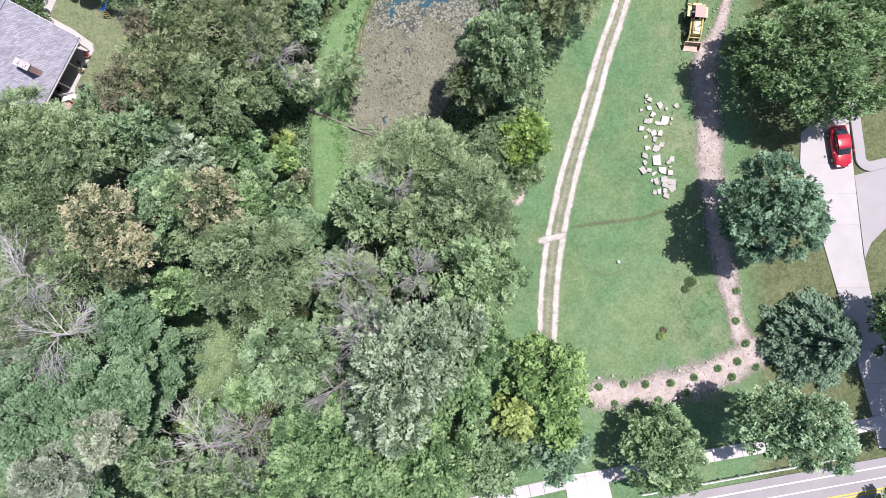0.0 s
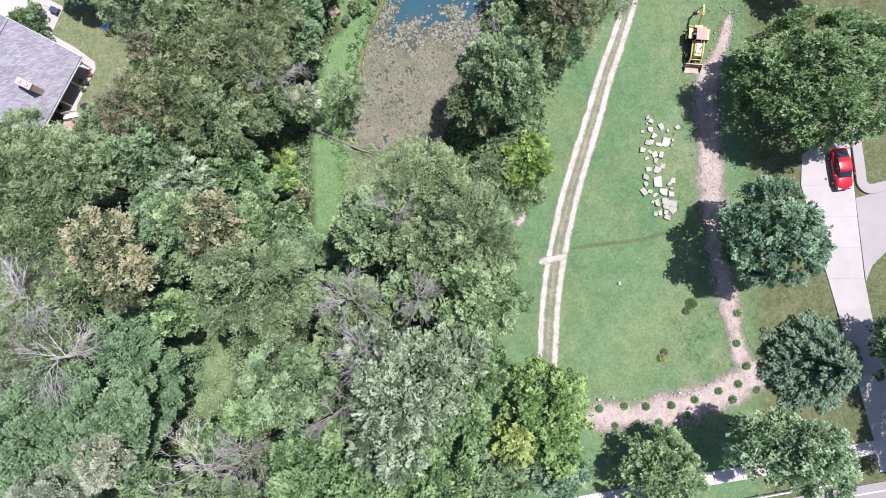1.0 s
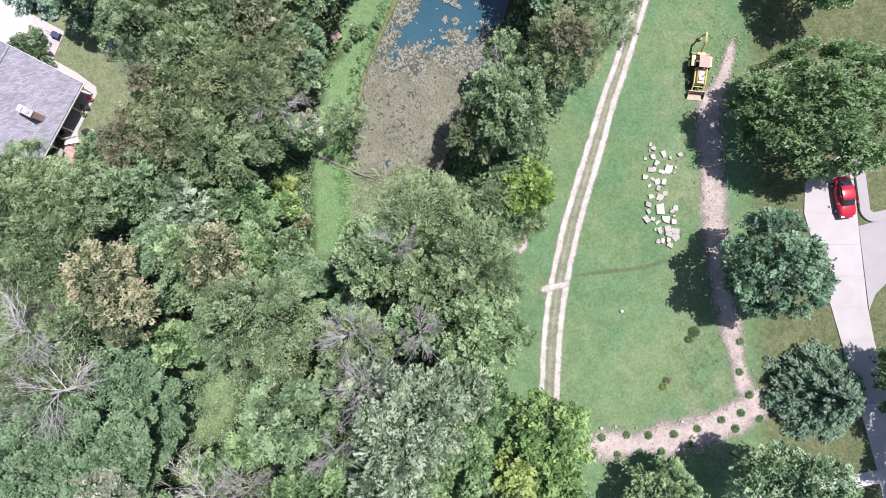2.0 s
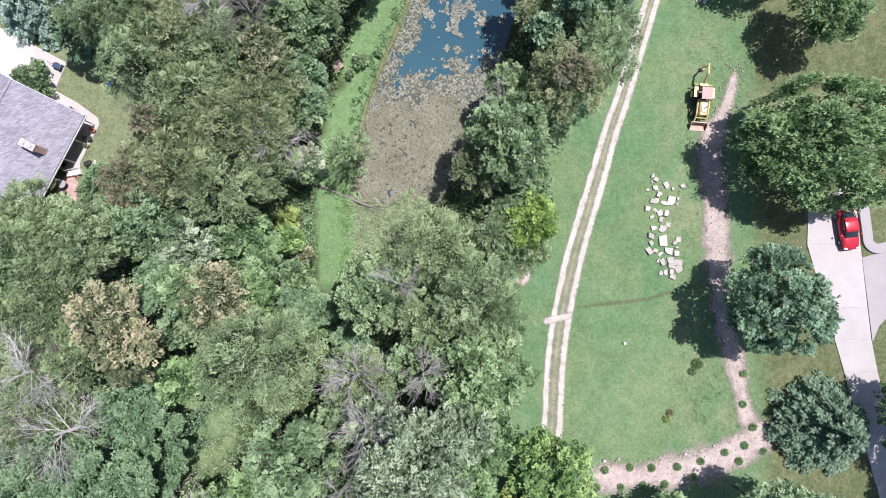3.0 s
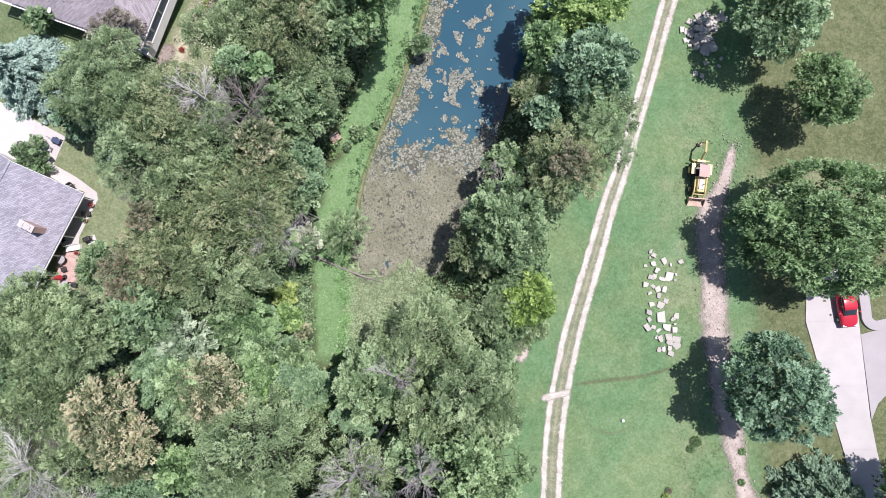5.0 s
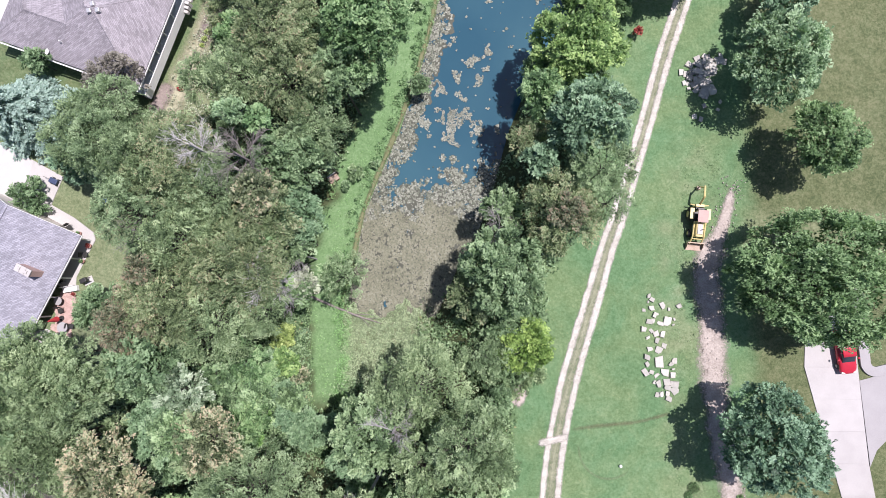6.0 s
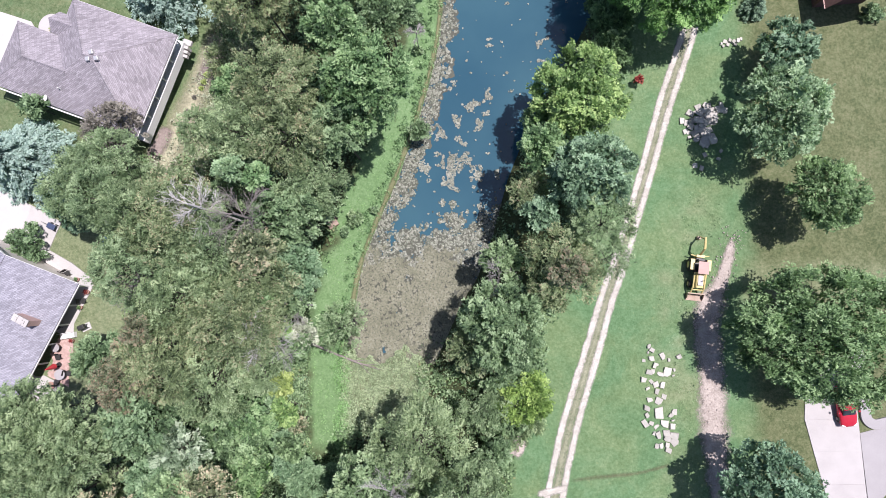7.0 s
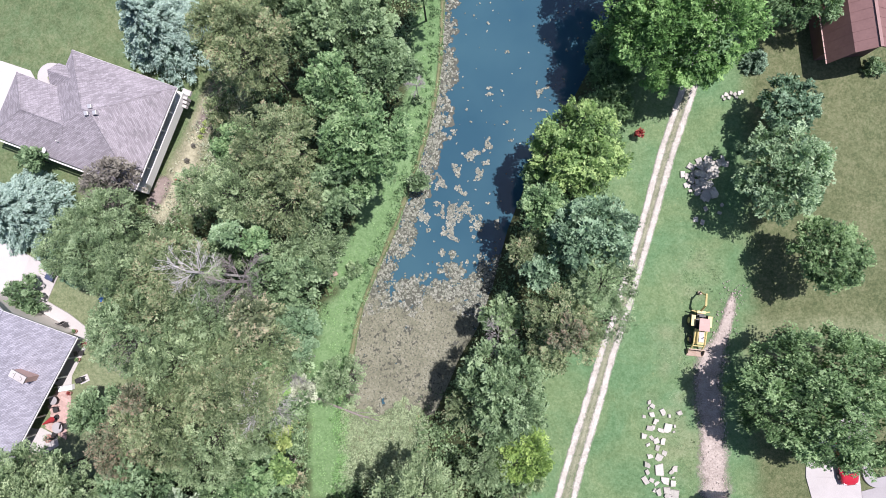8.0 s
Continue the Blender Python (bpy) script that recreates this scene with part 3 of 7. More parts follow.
for i in range(2):
    part("panel", prism(bmesh.new(), [(-2.1 + i * 2.2, -2.6), (0.05 + i * 2.2, -2.6), (0.05 + i * 2.0, 1.3), (-2.0 + i * 2.0, 1.3)], -0.05, 0.13, 0.012), CONCRETE, apron)

# raised kerb with a rounded corner beside the parked car
cp = [(37.85, 19.5), (38.1, 16.5), (38.42, 13.0)] + [(39.85 + 1.4 * math.cos(a), 12.4 + 1.4 * math.sin(a)) for a in np.linspace(math.pi + 0.1, 1.5 * math.pi + 0.2, 10)] + [(41.2, 11.3), (44.5, 12.0), (48, 12.7)]
kv, kf = [], []
for i, (x, y) in enumerate(cp):
    a, c = cp[max(i - 1, 0)], cp[min(i + 1, len(cp) - 1)]
    d = Vector((c[0] - a[0], c[1] - a[1])).normalized()
    nx_, ny_ = -d.y, d.x
    kv += [(x, y, 0.0), (x, y, 0.33), (x + nx_ * 0.02, y + ny_ * 0.02, 0.35), (x + nx_ * 0.95, y + ny_ * 0.95, 0.35), (x + nx_ * 0.95, y + ny_ * 0.95, 0.0)]
    if i:
        for j in range(4):
            p0, p1 = 5 * i - 5 + j, 5 * i + j
            kf.append((p0, p1, p1 + 1, p0 + 1))
tagged(raw("kerb", kv, kf, OLDCONCRETE), "raised grey concrete kerb walk with a rounded corner", "kerb", kind="structure")


# ---- trees ----
def leaves(name, C, D, N, size, wide, tone, mat, parent=None, fold=0.18):
    """One mesh of pointed leaves: centres C, directions D, normals N, lengths size."""
    D = D / np.linalg.norm(D, axis=1, keepdims=True)
    S = np.cross(D, N)
    S /= np.linalg.norm(S, axis=1, keepdims=True) + 1e-9
    U = np.cross(S, D)
    s = size[:, None]
    V = np.stack([C - D * s * 0.5 + S * s * wide * 0.5, C + D * s * 0.5, C - D * s * 0.5 - S * s * wide * 0.5 + U * s * fold], 1).reshape(-1, 3)
    n = len(C)
    me = bpy.data.meshes.new(name)
    me.vertices.add(3 * n)
    me.vertices.foreach_set("co", V.ravel())
    me.loops.add(3 * n)
    me.loops.foreach_set("vertex_index", np.arange(3 * n))
    me.polygons.add(n)
    me.polygons.foreach_set("loop_start", np.arange(n) * 3)
    me.update(calc_edges=True)
    a = me.attributes.new("tone", "FLOAT", "POINT")
    a.data.foreach_set("value", np.repeat(tone, 3))
    me.materials.append(mat)
    ob = new(name, me)
    if parent is not None:
        ob.parent = parent
    return ob


def unit(v):
    return v / (np.linalg.norm(v, axis=-1, keepdims=True) + 1e-9)


def limbs(segs, sides=5):
    """A mesh of tapered limbs from segments (a, b, radius at a, radius at b)."""
    a, b = np.array([s[0] for s in segs], float), np.array([s[1] for s in segs], float)
    ra, rb = np.array([s[2] for s in segs]), np.array([s[3] for s in segs])
    d = unit(b - a)
    h = np.where(np.abs(d[:, 2:3]) > 0.9, np.array([[1.0, 0, 0]]), np.array([[0, 0, 1.0]]))
    u = unit(np.cross(d, h))
    v = np.cross(d, u)
    ang = np.linspace(0, 2 * np.pi, sides, endpoint=False)
    ring = u[:, None] * np.cos(ang)[None, :, None] + v[:, None] * np.sin(ang)[None, :, None]
    V = np.concatenate([a[:, None] + ring * ra[:, None, None], b[:, None] + ring * rb[:, None, None]], 1)
    n = len(segs)
    base = np.arange(n)[:, None] * 2 * sides
    i = np.arange(sides)[None]
    j = (i + 1) % sides
    F = np.stack([base + i, base + j, base + sides + j, base + sides + i], -1).reshape(-1, 4)
    return V.reshape(-1, 3), F


# kind: leaf length, leaf width, boughs, droop, upward share of the normals, density, frond (length, width, leaves), tone spread, words
KINDS = {
    "maple": (0.215, 0.86, 5.2, 0.25, 0.8, 1.15, (1.0, 0.36, 30), 0.20, "dense dark green broadleaf tree", "tree"),
    "bluegreen": (0.245, 0.86, 5.2, 0.25, 0.8, 1.1, (0.95, 0.36, 30), 0.20, "dense blue-green maple tree", "tree"),
    "bright": (0.245, 0.84, 5.0, 0.25, 0.8, 1.1, (1.0, 0.36, 30), 0.20, "bright green broadleaf tree in full leaf", "tree"),
    "yellow": (0.245, 0.84, 6.0, 0.15, 0.9, 1.1, (0.85, 0.42, 30), 0.18, "yellow-green broadleaf tree turning early", "tree"),
    "green": (0.23, 0.74, 5.2, 0.3, 0.7, 1.0, (1.0, 0.34, 32), 0.22, "mid-green broadleaf woodland tree", "tree"),
    "olive": (0.165, 0.62, 5.6, 0.4, 0.75, 0.95, (1.2, 0.27, 44), 0.17, "feathery olive-green woodland tree", "tree"),
    "brown": (0.165, 0.62, 5.6, 0.4, 0.75, 0.95, (1.2, 0.27, 44), 0.17, "olive-brown woodland tree going dry", "tree"),
    "russet": (0.20, 0.72, 5.6, 0.35, 0.6, 0.95, (1.1, 0.30, 36), 0.28, "russet-tinged woodland tree with pale seed heads", "tree"),
    "rust": (0.18, 0.68, 5.6, 0.35, 0.7, 0.95, (1.1, 0.28, 38), 0.20, "red-brown tinged woodland tree going dry", "tree"),
    "silver": (0.225, 0.58, 5.8, 0.5, 0.6, 1.15, (1.15, 0.27, 42), 0.26, "pale silver-green maple with turned leaves", "tree"),
    "sage": (0.115, 0.8, 7.0, 0.1, 0.8, 0.95, (0.8, 0.45, 44), 0.18, "pale sage-coloured fluffy tree", "tree"),
    "pale": (0.23, 0.8, 5.4, 0.25, 0.8, 1.1, (1.0, 0.34, 30), 0.20, "pale green rounded maple tree", "tree"),
    "mint": (0.23, 0.8, 5.4, 0.25, 0.8, 1.1, (1.0, 0.34, 30), 0.20, "pale mint-green rounded maple tree", "tree"),
    "lime": (0.245, 0.8, 5.2, 0.2, 0.85, 1.1, (0.95, 0.38, 30), 0.20, "lime-green broadleaf tree with sunlit boughs", "tree"),
    "acid": (0.20, 0.7, 5.6, 0.2, 0.85, 1.1, (0.95, 0.36, 30), 0.20, "bright lime-green bush beside the lane", "bush"),
    "fresh": (0.235, 0.8, 5.2, 0.3, 0.75, 1.1, (1.05, 0.34, 30), 0.20, "mid-green leafy woodland tree with light tips", "tree"),
    "vine": (0.185, 0.95, 9.0, 0.1, 1.6, 1.15, (0.95, 0.50, 22), 0.12, "dense green tree overgrown with climbing vines", "tree"),
    "purple": (0.19, 0.66, 5.6, 0.3, 0.6, 0.9, (1.0, 0.30, 34), 0.20, "dark purple-brown leaved garden tree", "tree"),
    "red": (0.16, 0.72, 8.0, 0.2, 0.7, 1.3, (0.9, 0.40, 24), 0.20, "small bush with red leaves", "bush"),
}
count = [0]


def tree(kind, x, y, top, r, thin=1.0, flat=0.95, group="", label=""):
    """A broadleaf tree: trunk, limbs and a crown of boughs; each bough is a rosette of leafy fronds, its highest leaf at height top."""
    size, wide, kb, droop, upw, dense, (fl, fw, per), spread, words, cat = KINDS[kind]
    count[0] += 1
    g = np.random.default_rng(100 + count[0])
    z0 = at(x, y)
    h = top - z0
    r = r * 0.96
    V = min(r * 0.75, h * 0.5) if kind == "vine" else min(r * flat, h * 0.46)
    cz = h - V
    K = max(9, int(1.4 * kb * r ** 1.42))
    i = np.arange(K) + 0.5
    zz = 1 - 1.28 * i / K
    th = i * 2.39996 + g.uniform(0, 6) + g.normal(0, 0.3, K)
    rr = np.sqrt(np.clip(1 - zz ** 2, 0, 1))
    dirs = unit(np.stack([rr * np.cos(th), rr * np.sin(th), zz], 1) + g.normal(0, 0.13, (K, 3)))
    ph = g.uniform(0, 6, 4)
    a = np.arctan2(dirs[:, 1], dirs[:, 0])
    edge = 1 + 0.05 * np.sin(2 * a + ph[0]) + 0.05 * np.sin(3 * a + ph[1] + 2 * dirs[:, 2]) + 0.04 * np.sin(7 * a + ph[2] + 4 * dirs[:, 2]) + g.normal(0, 0.05, K)
    lr = r * math.sqrt(2.9 / K) * g.uniform(0.8, 1.25, K)
    rad = np.array([r, r, V])
    centre = dirs * rad * edge[:, None] - unit(dirs * np.array([1, 1, r / V])) * (lr * 0.95)[:, None]
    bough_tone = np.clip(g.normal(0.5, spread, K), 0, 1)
    # fronds: each bough fans out into shoots that cover its outer side
    n = int(1130 * r * r * dense * thin * (0.22 / size) ** 1.3)
    size, wide = size * 0.88, wide * 0.9
    Q = max(60, n // per)
    share = lr ** 2 * np.clip(0.75 + 0.5 * dirs[:, 2], 0.4, 1.1)
    qb = g.choice(K, Q, p=share / share.sum())
    axis = unit(dirs * np.array([1.0, 1.0, 0.8]) + np.array([0, 0, 0.25]))
    w = unit(g.normal(size=(Q, 3)))
    w[:, 2] = np.maximum(w[:, 2], -0.55)
    f = unit(axis[qb] * 0.62 + w * 0.9 + dirs[qb] * np.array([0.35, 0.35, 0]))
    L = lr[qb] * fl * g.uniform(0.65, 1.2, Q)
    base = centre[qb] + f * (lr[qb] * g.uniform(0.05, 0.35, Q))[:, None] + g.normal(0, 0.04 * r, (Q, 3)) * 0.6
    up = unit(np.array([0, 0, 1.0]) * upw + axis[qb] * 0.7 + unit(g.normal(size=(Q, 3))) * 0.85)
    side = unit(np.cross(f, up))
    nrm = np.cross(side, f)
    nrm *= np.sign(nrm[:, 2:3] + 1e-6)
    q = g.integers(0, Q, n)
    t = g.random(n) ** 0.75
    lane = g.choice([-1.0, 1.0], n) * np.sqrt(g.random(n))
    half = fw * L[q] * (0.25 + 1.0 * np.sin(np.pi * np.clip(t * 0.85 + 0.12, 0, 1)) ** 0.8)
    P = base[q] + f[q] * (t * L[q])[:, None] + side[q] * (lane * half)[:, None] + g.normal(0, 0.025 + 0.01 * L[q][:, None], (n, 3))
    P[:, 2] -= droop * 0.55 * t ** 2 * L[q] + 0.10 * np.abs(lane) * half
    D = unit(f[q] * 0.75 + side[q] * (lane * 0.8)[:, None] + g.normal(0, 0.28, (n, 3)) + np.array([0, 0, -0.3 * droop]))
    N = unit(nrm[q] + np.array([0, 0, 0.35]) + g.normal(0, 0.16, (n, 3)))
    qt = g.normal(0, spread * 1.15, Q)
    # tone climbs along each frond: sunlit tips and shaded bases put into leaf colour
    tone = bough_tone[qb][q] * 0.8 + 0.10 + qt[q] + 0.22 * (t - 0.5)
    sz = size * g.uniform(0.65, 1.25, n)
    P[:, 2] = np.maximum(P[:, 2] + cz, 0.15)
    # leaves inside the crown, in darker tones that paint its inner shade
    m = int(90 * r * r * dense * thin)
    core = unit(g.normal(size=(m, 3)) * np.array([1, 1, 1.3]) + np.array([0, 0, 0.35])) * (g.uniform(0.2, 0.74, m) ** 0.6)[:, None] * rad * 0.9
    core[:, 2] = np.maximum(core[:, 2] + cz, 0.2)
    P, D = np.concatenate([P, core]), np.concatenate([D, unit(g.normal(size=(m, 3)))])
    N = np.concatenate([N, unit(np.array([0, 0, 1.0]) + g.normal(0, 0.5, (m, 3)))])
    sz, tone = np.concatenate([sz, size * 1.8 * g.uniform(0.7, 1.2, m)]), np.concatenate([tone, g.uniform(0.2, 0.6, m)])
    n += m
    if kind in ("vine", "fresh", "sage") and h > 6:
        # climbers up the trunk
        m = 420
        a, zt = g.uniform(0, 6.28, m), g.uniform(0.1, cz, m)
        far_ = g.uniform(0.2, 0.75, m) * (0.7 + 0.3 * np.sin(zt * 2.1))
        ivy = np.stack([far_ * np.cos(a), far_ * np.sin(a), zt], 1)
        P, D = np.concatenate([P, ivy]), np.concatenate([D, unit(g.normal(size=(m, 3)))])
        N = np.concatenate([N, unit(ivy * np.array([1, 1, 0]) + np.array([0, 0, 0.7]) + g.normal(0, 0.2, (m, 3)))])
        sz, tone = np.concatenate([sz, size * 1.3 * g.uniform(0.7, 1.2, m)]), np.concatenate([tone, g.uniform(0.3, 0.8, m)])
        n += m
    ob = thing("tree" if cat == "tree" else "bush", x, y, z0 - 0.05, 0, label or words, cat, group)
    tr = max(0.05, (0.004 if kind in ("vine", "fresh", "sage") else 0.008) * h)
    fork = np.array([0, 0, max(0.3, cz - 0.55 * V)])
    segs = [((0, 0, -0.3), tuple(fork * 0.5), tr * 1.25, tr), (tuple(fork * 0.5), tuple(fork), tr, tr * 0.85), (tuple(fork), (0, 0, cz + V * 0.45), tr * 0.8, tr * 0.2)]
    for k in range(0, K, 4 if kind == "vine" else 1):
        c = centre[k] + np.array([0, 0, cz])
        mid = (fork + c) / 2 + g.normal(0, 0.12 * r, 3) * 0.5
        segs += [(tuple(fork), tuple(mid), tr * 0.5, tr * 0.3), (tuple(mid), tuple(c + dirs[k] * lr[k] * 0.4), tr * 0.3, tr * 0.07)]
    raw("trunk", *limbs(segs, 3), BARK, ob)
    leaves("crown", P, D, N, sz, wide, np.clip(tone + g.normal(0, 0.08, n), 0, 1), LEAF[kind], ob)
    return ob


def conifer(kind, x, y, top, r, label, category="spruce", droop=0.25, group=""):
    """A spruce: tiers of boughs round a straight stem, each bough a flat spray of needle tufts."""
    count[0] += 1
    g = np.random.default_rng(500 + count[0])
    z0 = at(x, y)
    h = top - z0
    B = int(90 + 40 * r)
    t = g.random(B) ** 0.6
    z = h * (0.98 - 0.86 * t)
    L = r * (0.10 + 0.92 * t) * g.uniform(0.75, 1.12, B)
    th = np.arange(B) * 2.39996 + g.normal(0, 0.2, B)
    n = int(1300 * r * r)
    b = g.choice(B, n, p=L / L.sum())
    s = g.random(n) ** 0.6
    side = g.uniform(-1, 1, n) * 0.30 * L[b] * (1 - s * 0.75)
    ax = np.stack([np.cos(th[b]), np.sin(th[b])], 1)
    P = np.zeros((n, 3))
    P[:, :2] = ax * (s * L[b])[:, None] + np.stack([-ax[:, 1], ax[:, 0]], 1) * side[:, None]
    P[:, 2] = z[b] - droop * L[b] * s ** 1.5 + g.normal(0, 0.10, n) - np.abs(side) * 0.25 + 0.1 * L[b] * s
    D = np.zeros((n, 3))
    D[:, :2] = ax + np.stack([-ax[:, 1], ax[:, 0]], 1) * (np.sign(side) * 0.8)[:, None]
    D += g.normal(0, 0.3, (n, 3))
    N = unit(np.array([0, 0, 1.0]) + g.normal(0, 0.45, (n, 3)))
    P[:, 2] = np.maximum(P[:, 2], 0.1)
    ob = thing("spruce_tree", x, y, z0 - 0.05, 0, label, category, group)
    segs = [((0, 0, -0.3), (0, 0, h * 0.95), 0.03 * h, 0.02)]
    for k in range(0, B, 2):
        segs.append(((0, 0, z[k]), (L[k] * 0.9 * math.cos(th[k]), L[k] * 0.9 * math.sin(th[k]), z[k] - droop * L[k] * 0.85), 0.035, 0.012))
    raw("trunk", *limbs(segs, 4), BARK, ob)
    # tufts are darker by the stem and paler towards the bough ends
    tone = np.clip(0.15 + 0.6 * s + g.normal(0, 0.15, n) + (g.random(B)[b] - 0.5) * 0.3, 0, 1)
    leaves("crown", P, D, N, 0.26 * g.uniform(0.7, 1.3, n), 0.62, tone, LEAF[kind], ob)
    return ob


def bare_tree(x, y, top, r, label="leafless grey dead tree with bare branches", fine=1.0, mat=None, base=None, group="", spread=0.9):
    """A dead tree: forked limbs down to twigs."""
    count[0] += 1
    g = np.random.default_rng(900 + count[0])
    z0 = at(x, y)
    h = top - z0
    segs = []
    a = g.uniform(0, 6.28)
    lean = (0.9 * r * math.cos(a) * 0.3, 0.9 * r * math.sin(a) * 0.3)
    fork = np.array([lean[0] * 0.4, lean[1] * 0.4, h - max(1.2, 0.5 * r)])
    segs.append(((0, 0, -0.3), tuple(fork), 0.010 * h, 0.007 * h))

    def grow(p, d, length, rad, level):
        k = 4 if level < 3 else 2
        for i in range(k):
            q = p + d * length / k
            segs.append((tuple(p), tuple(q), max(rad * (1 - 0.6 * i / k), 0.010), max(rad * (1 - 0.6 * (i + 1) / k), 0.007)))
            p = q
            d = unit(d + g.normal(0, 0.11, 3))
            if level < 4 and (level > 0 or i > 0):
                for _ in range(2 if level < 3 else 1):
                    if g.random() < 0.62 * fine or level < 2:
                        nd = unit(d + unit(g.normal(size=3)) * 0.7 + np.array([0, 0, 0.05]))
                        grow(p, nd, length * g.uniform(0.42, 0.72), rad * 0.55, level + 1)

    m = 8
    for i in range(m):
        a = i * 2 * math.pi / m + g.normal(0, 0.3)
        el = g.uniform(0.1, 0.9)
        d = unit(np.array([math.cos(a) * spread + lean[0] * 0.2, math.sin(a) * spread + lean[1] * 0.2, el]))
        grow(fork * g.uniform(0.8, 1.0), d, r * g.uniform(0.62, 0.95), 0.015 + 0.0012 * h, 1)
    ob = thing("dead_tree", x, y, z0 - 0.05, 0, label, "dead tree", group)
    raw("trunk", *limbs(segs, 3), mat or DEADWOOD, ob)
    return ob


tree("maple", 31.9, 20.4, 10.8, 7.0).scale = (1.12, 0.87, 1)
tree("bluegreen", 26.85, 6.43, 10.8, 4.6)
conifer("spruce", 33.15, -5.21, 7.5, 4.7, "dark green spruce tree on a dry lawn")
tree("pale", 17.73, -14.94, 7, 4.0)
tree("mint", 25.48, -11.34, 10.5, 3.2)
tree("mint", 28.02, -11.86, 12.3, 3.2)
tree("maple", 32.93, 32.99, 8.5, 3.3)
tree("mint", 28.69, 40.42, 9.8, 4.2)
tree("bluegreen", 30.3, 46.82, 7, 2.9)
tree("bright", 19.71, 54.42, 12, 6.8)
tree("maple", 32.42, 58.59, 8, 3.9)
tree("lime", 10.83, 42.61, 9, 4.6)
tree("bluegreen", 11.3, 34.6, 11, 3.8)
tree("bluegreen", 7.06, 31.19, 7.5, 1.8)
tree("fresh", 7.3, 37.0, 9, 2.3)
tree("maple", 7.5, 40.7, 4.5, 1.9)
tree("brown", 8.95, 25.9, 10, 3.5)
tree("green", 3.57, 20.88, 10, 4.2)
tree("brown", 0.9, 18.64, 6.5, 2.5)
tree("acid", 5.85, 14.0, 4.5, 2.8)
tree("green", 4.46, 15.95, 4, 2.7)
tree("green", 3.65, 27.11, 5.5, 2.0)
tree("brown", 6.1, 33.2, 6.5, 2.0)
tree("olive", 12.6, 30.2, 9.5, 2.8, thin=0.7)
tree("olive", 12.7, 27.0, 9.5, 2.0, thin=0.45)
tree("maple", 14.75, 52.54, 4, 2.9)
tree("maple", 14.46, 47.73, 3.5, 2.3)
tree("olive", -3.7, 10.5, 11, 4.3)
tree("olive", 0.5, 6.75, 14.3, 3.3)
tree("olive", 2.2, 4.7, 12, 2.5)
tree("green", -7.8, 6.99, 11.5, 3.5)
tree("vine", -15.3, 5.4, 2.6, 2.1)
tree("vine", -17.2, 6.5, 2.2, 1.7)
tree("vine", -17.6, 8.8, 2, 1.5)
tree("vine", -12.4, 5.6, 2.0, 1.6)
tree("vine", -11.3, 2.6, 3, 1.8)
tree("vine", -9.9, 0.3, 3, 1.6)
tree("vine", -30.0, -8.6, 2.4, 1.6)
tree("vine", -30.0, -11.2, 3, 1.8)
tree("vine", -27.6, -8.9, 7, 2.3)
tree("vine", -27.8, -6.7, 5, 1.7)
tree("vine", -28.6, -11, 7.5, 2.4)
tree("olive", -3.37, 4.66, 12.5, 2.5)
tree("pale", 1.14, 0.52, 15, 3.5)
tree("silver", -3.94, -5.5, 19, 4.2)
tree("silver", -5.28, -9.74, 17, 3.1)
tree("silver", -0.79, -3.69, 16, 2.7)
tree("green", -13.63, -5.9, 16, 3.6)
tree("olive", -17.74, 1.01, 13.3, 5.1)
tree("fresh", -11.3, -12.56, 15, 4.2)
tree("fresh", -3.53, -14.17, 14, 4.8)
tree("fresh", -7.34, -15.53, 14.5, 3.5)
tree("lime", 6.67, -7.5, 12.5, 3.9)
tree("yellow", 4.34, -10.65, 11.8, 2.3)
tree("lime", 7.44, -11.0, 12, 2.2)
tree("bluegreen", 7.94, -13.82, 10.5, 2.8)
tree("green", 2.31, -14.2, 12, 3.3)
tree("fresh", 0.5, -8.92, 12, 2.1)
tree("maple", 1.42, -5.38, 12, 2.8)
tree("brown", -25.14, 28.47, 14.5, 3.4)
tree("olive", -21.93, 27.72, 13.5, 3.9)
tree("brown", -17.08, 25.04, 13, 3.3)
tree("olive", -27.3, 25.9, 15, 3.3)
tree("olive", -23.5, 23.24, 13.8, 3.6)
tree("brown", -18.85, 20.93, 13.5, 3.9)
tree("brown", -24.82, 18.51, 14, 4.1)
tree("rust", -28.03, 16.43, 13, 3.0)
tree("olive", -21.2, 16.5, 13, 3.7)
tree("olive", -17.6, 17.3, 11, 2.4)
tree("fresh", -20.3, 12.7, 8, 2.2)
tree("pale", -21.6, 11.4, 9.5, 1.8)
tree("green", -20.0, 10.5, 4.5, 1.9)
tree("mint", -19.0, 11.8, 1.2, 1.5)
tree("olive", -33.81, 32.87, 12, 3.5)
tree("olive", -31.24, 34.81, 12, 3.3)
tree("green", -15.47, 30.62, 11.5, 3.2)
tree("olive", -13.4, 33.42, 11, 3.1)
tree("green", -13.53, 31.67, 8, 1.9)
tree("vine", -15.1, 25.85, 9.5, 2.7)
tree("bright", -17.2, 19.94, 5, 1.6)
tree("sage", -15.28, 19.66, 5, 1.6)
tree("olive", -11.85, 20.46, 4.5, 2.5, thin=0.55)
tree("olive", -34.38, 11.32, 15.5, 3.7)
tree("olive", -31.94, 10.56, 15, 3.1)
tree("green", -36.75, 9.64, 15, 3.5)
tree("silver", -23.4, 10.8, 12.6, 2.3)
tree("russet", -21.22, 6.89, 13, 2.8)
tree("pale", -19.64, 9.23, 7, 2.3)
tree("russet", -28.9, 5.24, 15, 3.0)
tree("russet", -27.05, 2.24, 15, 2.6)
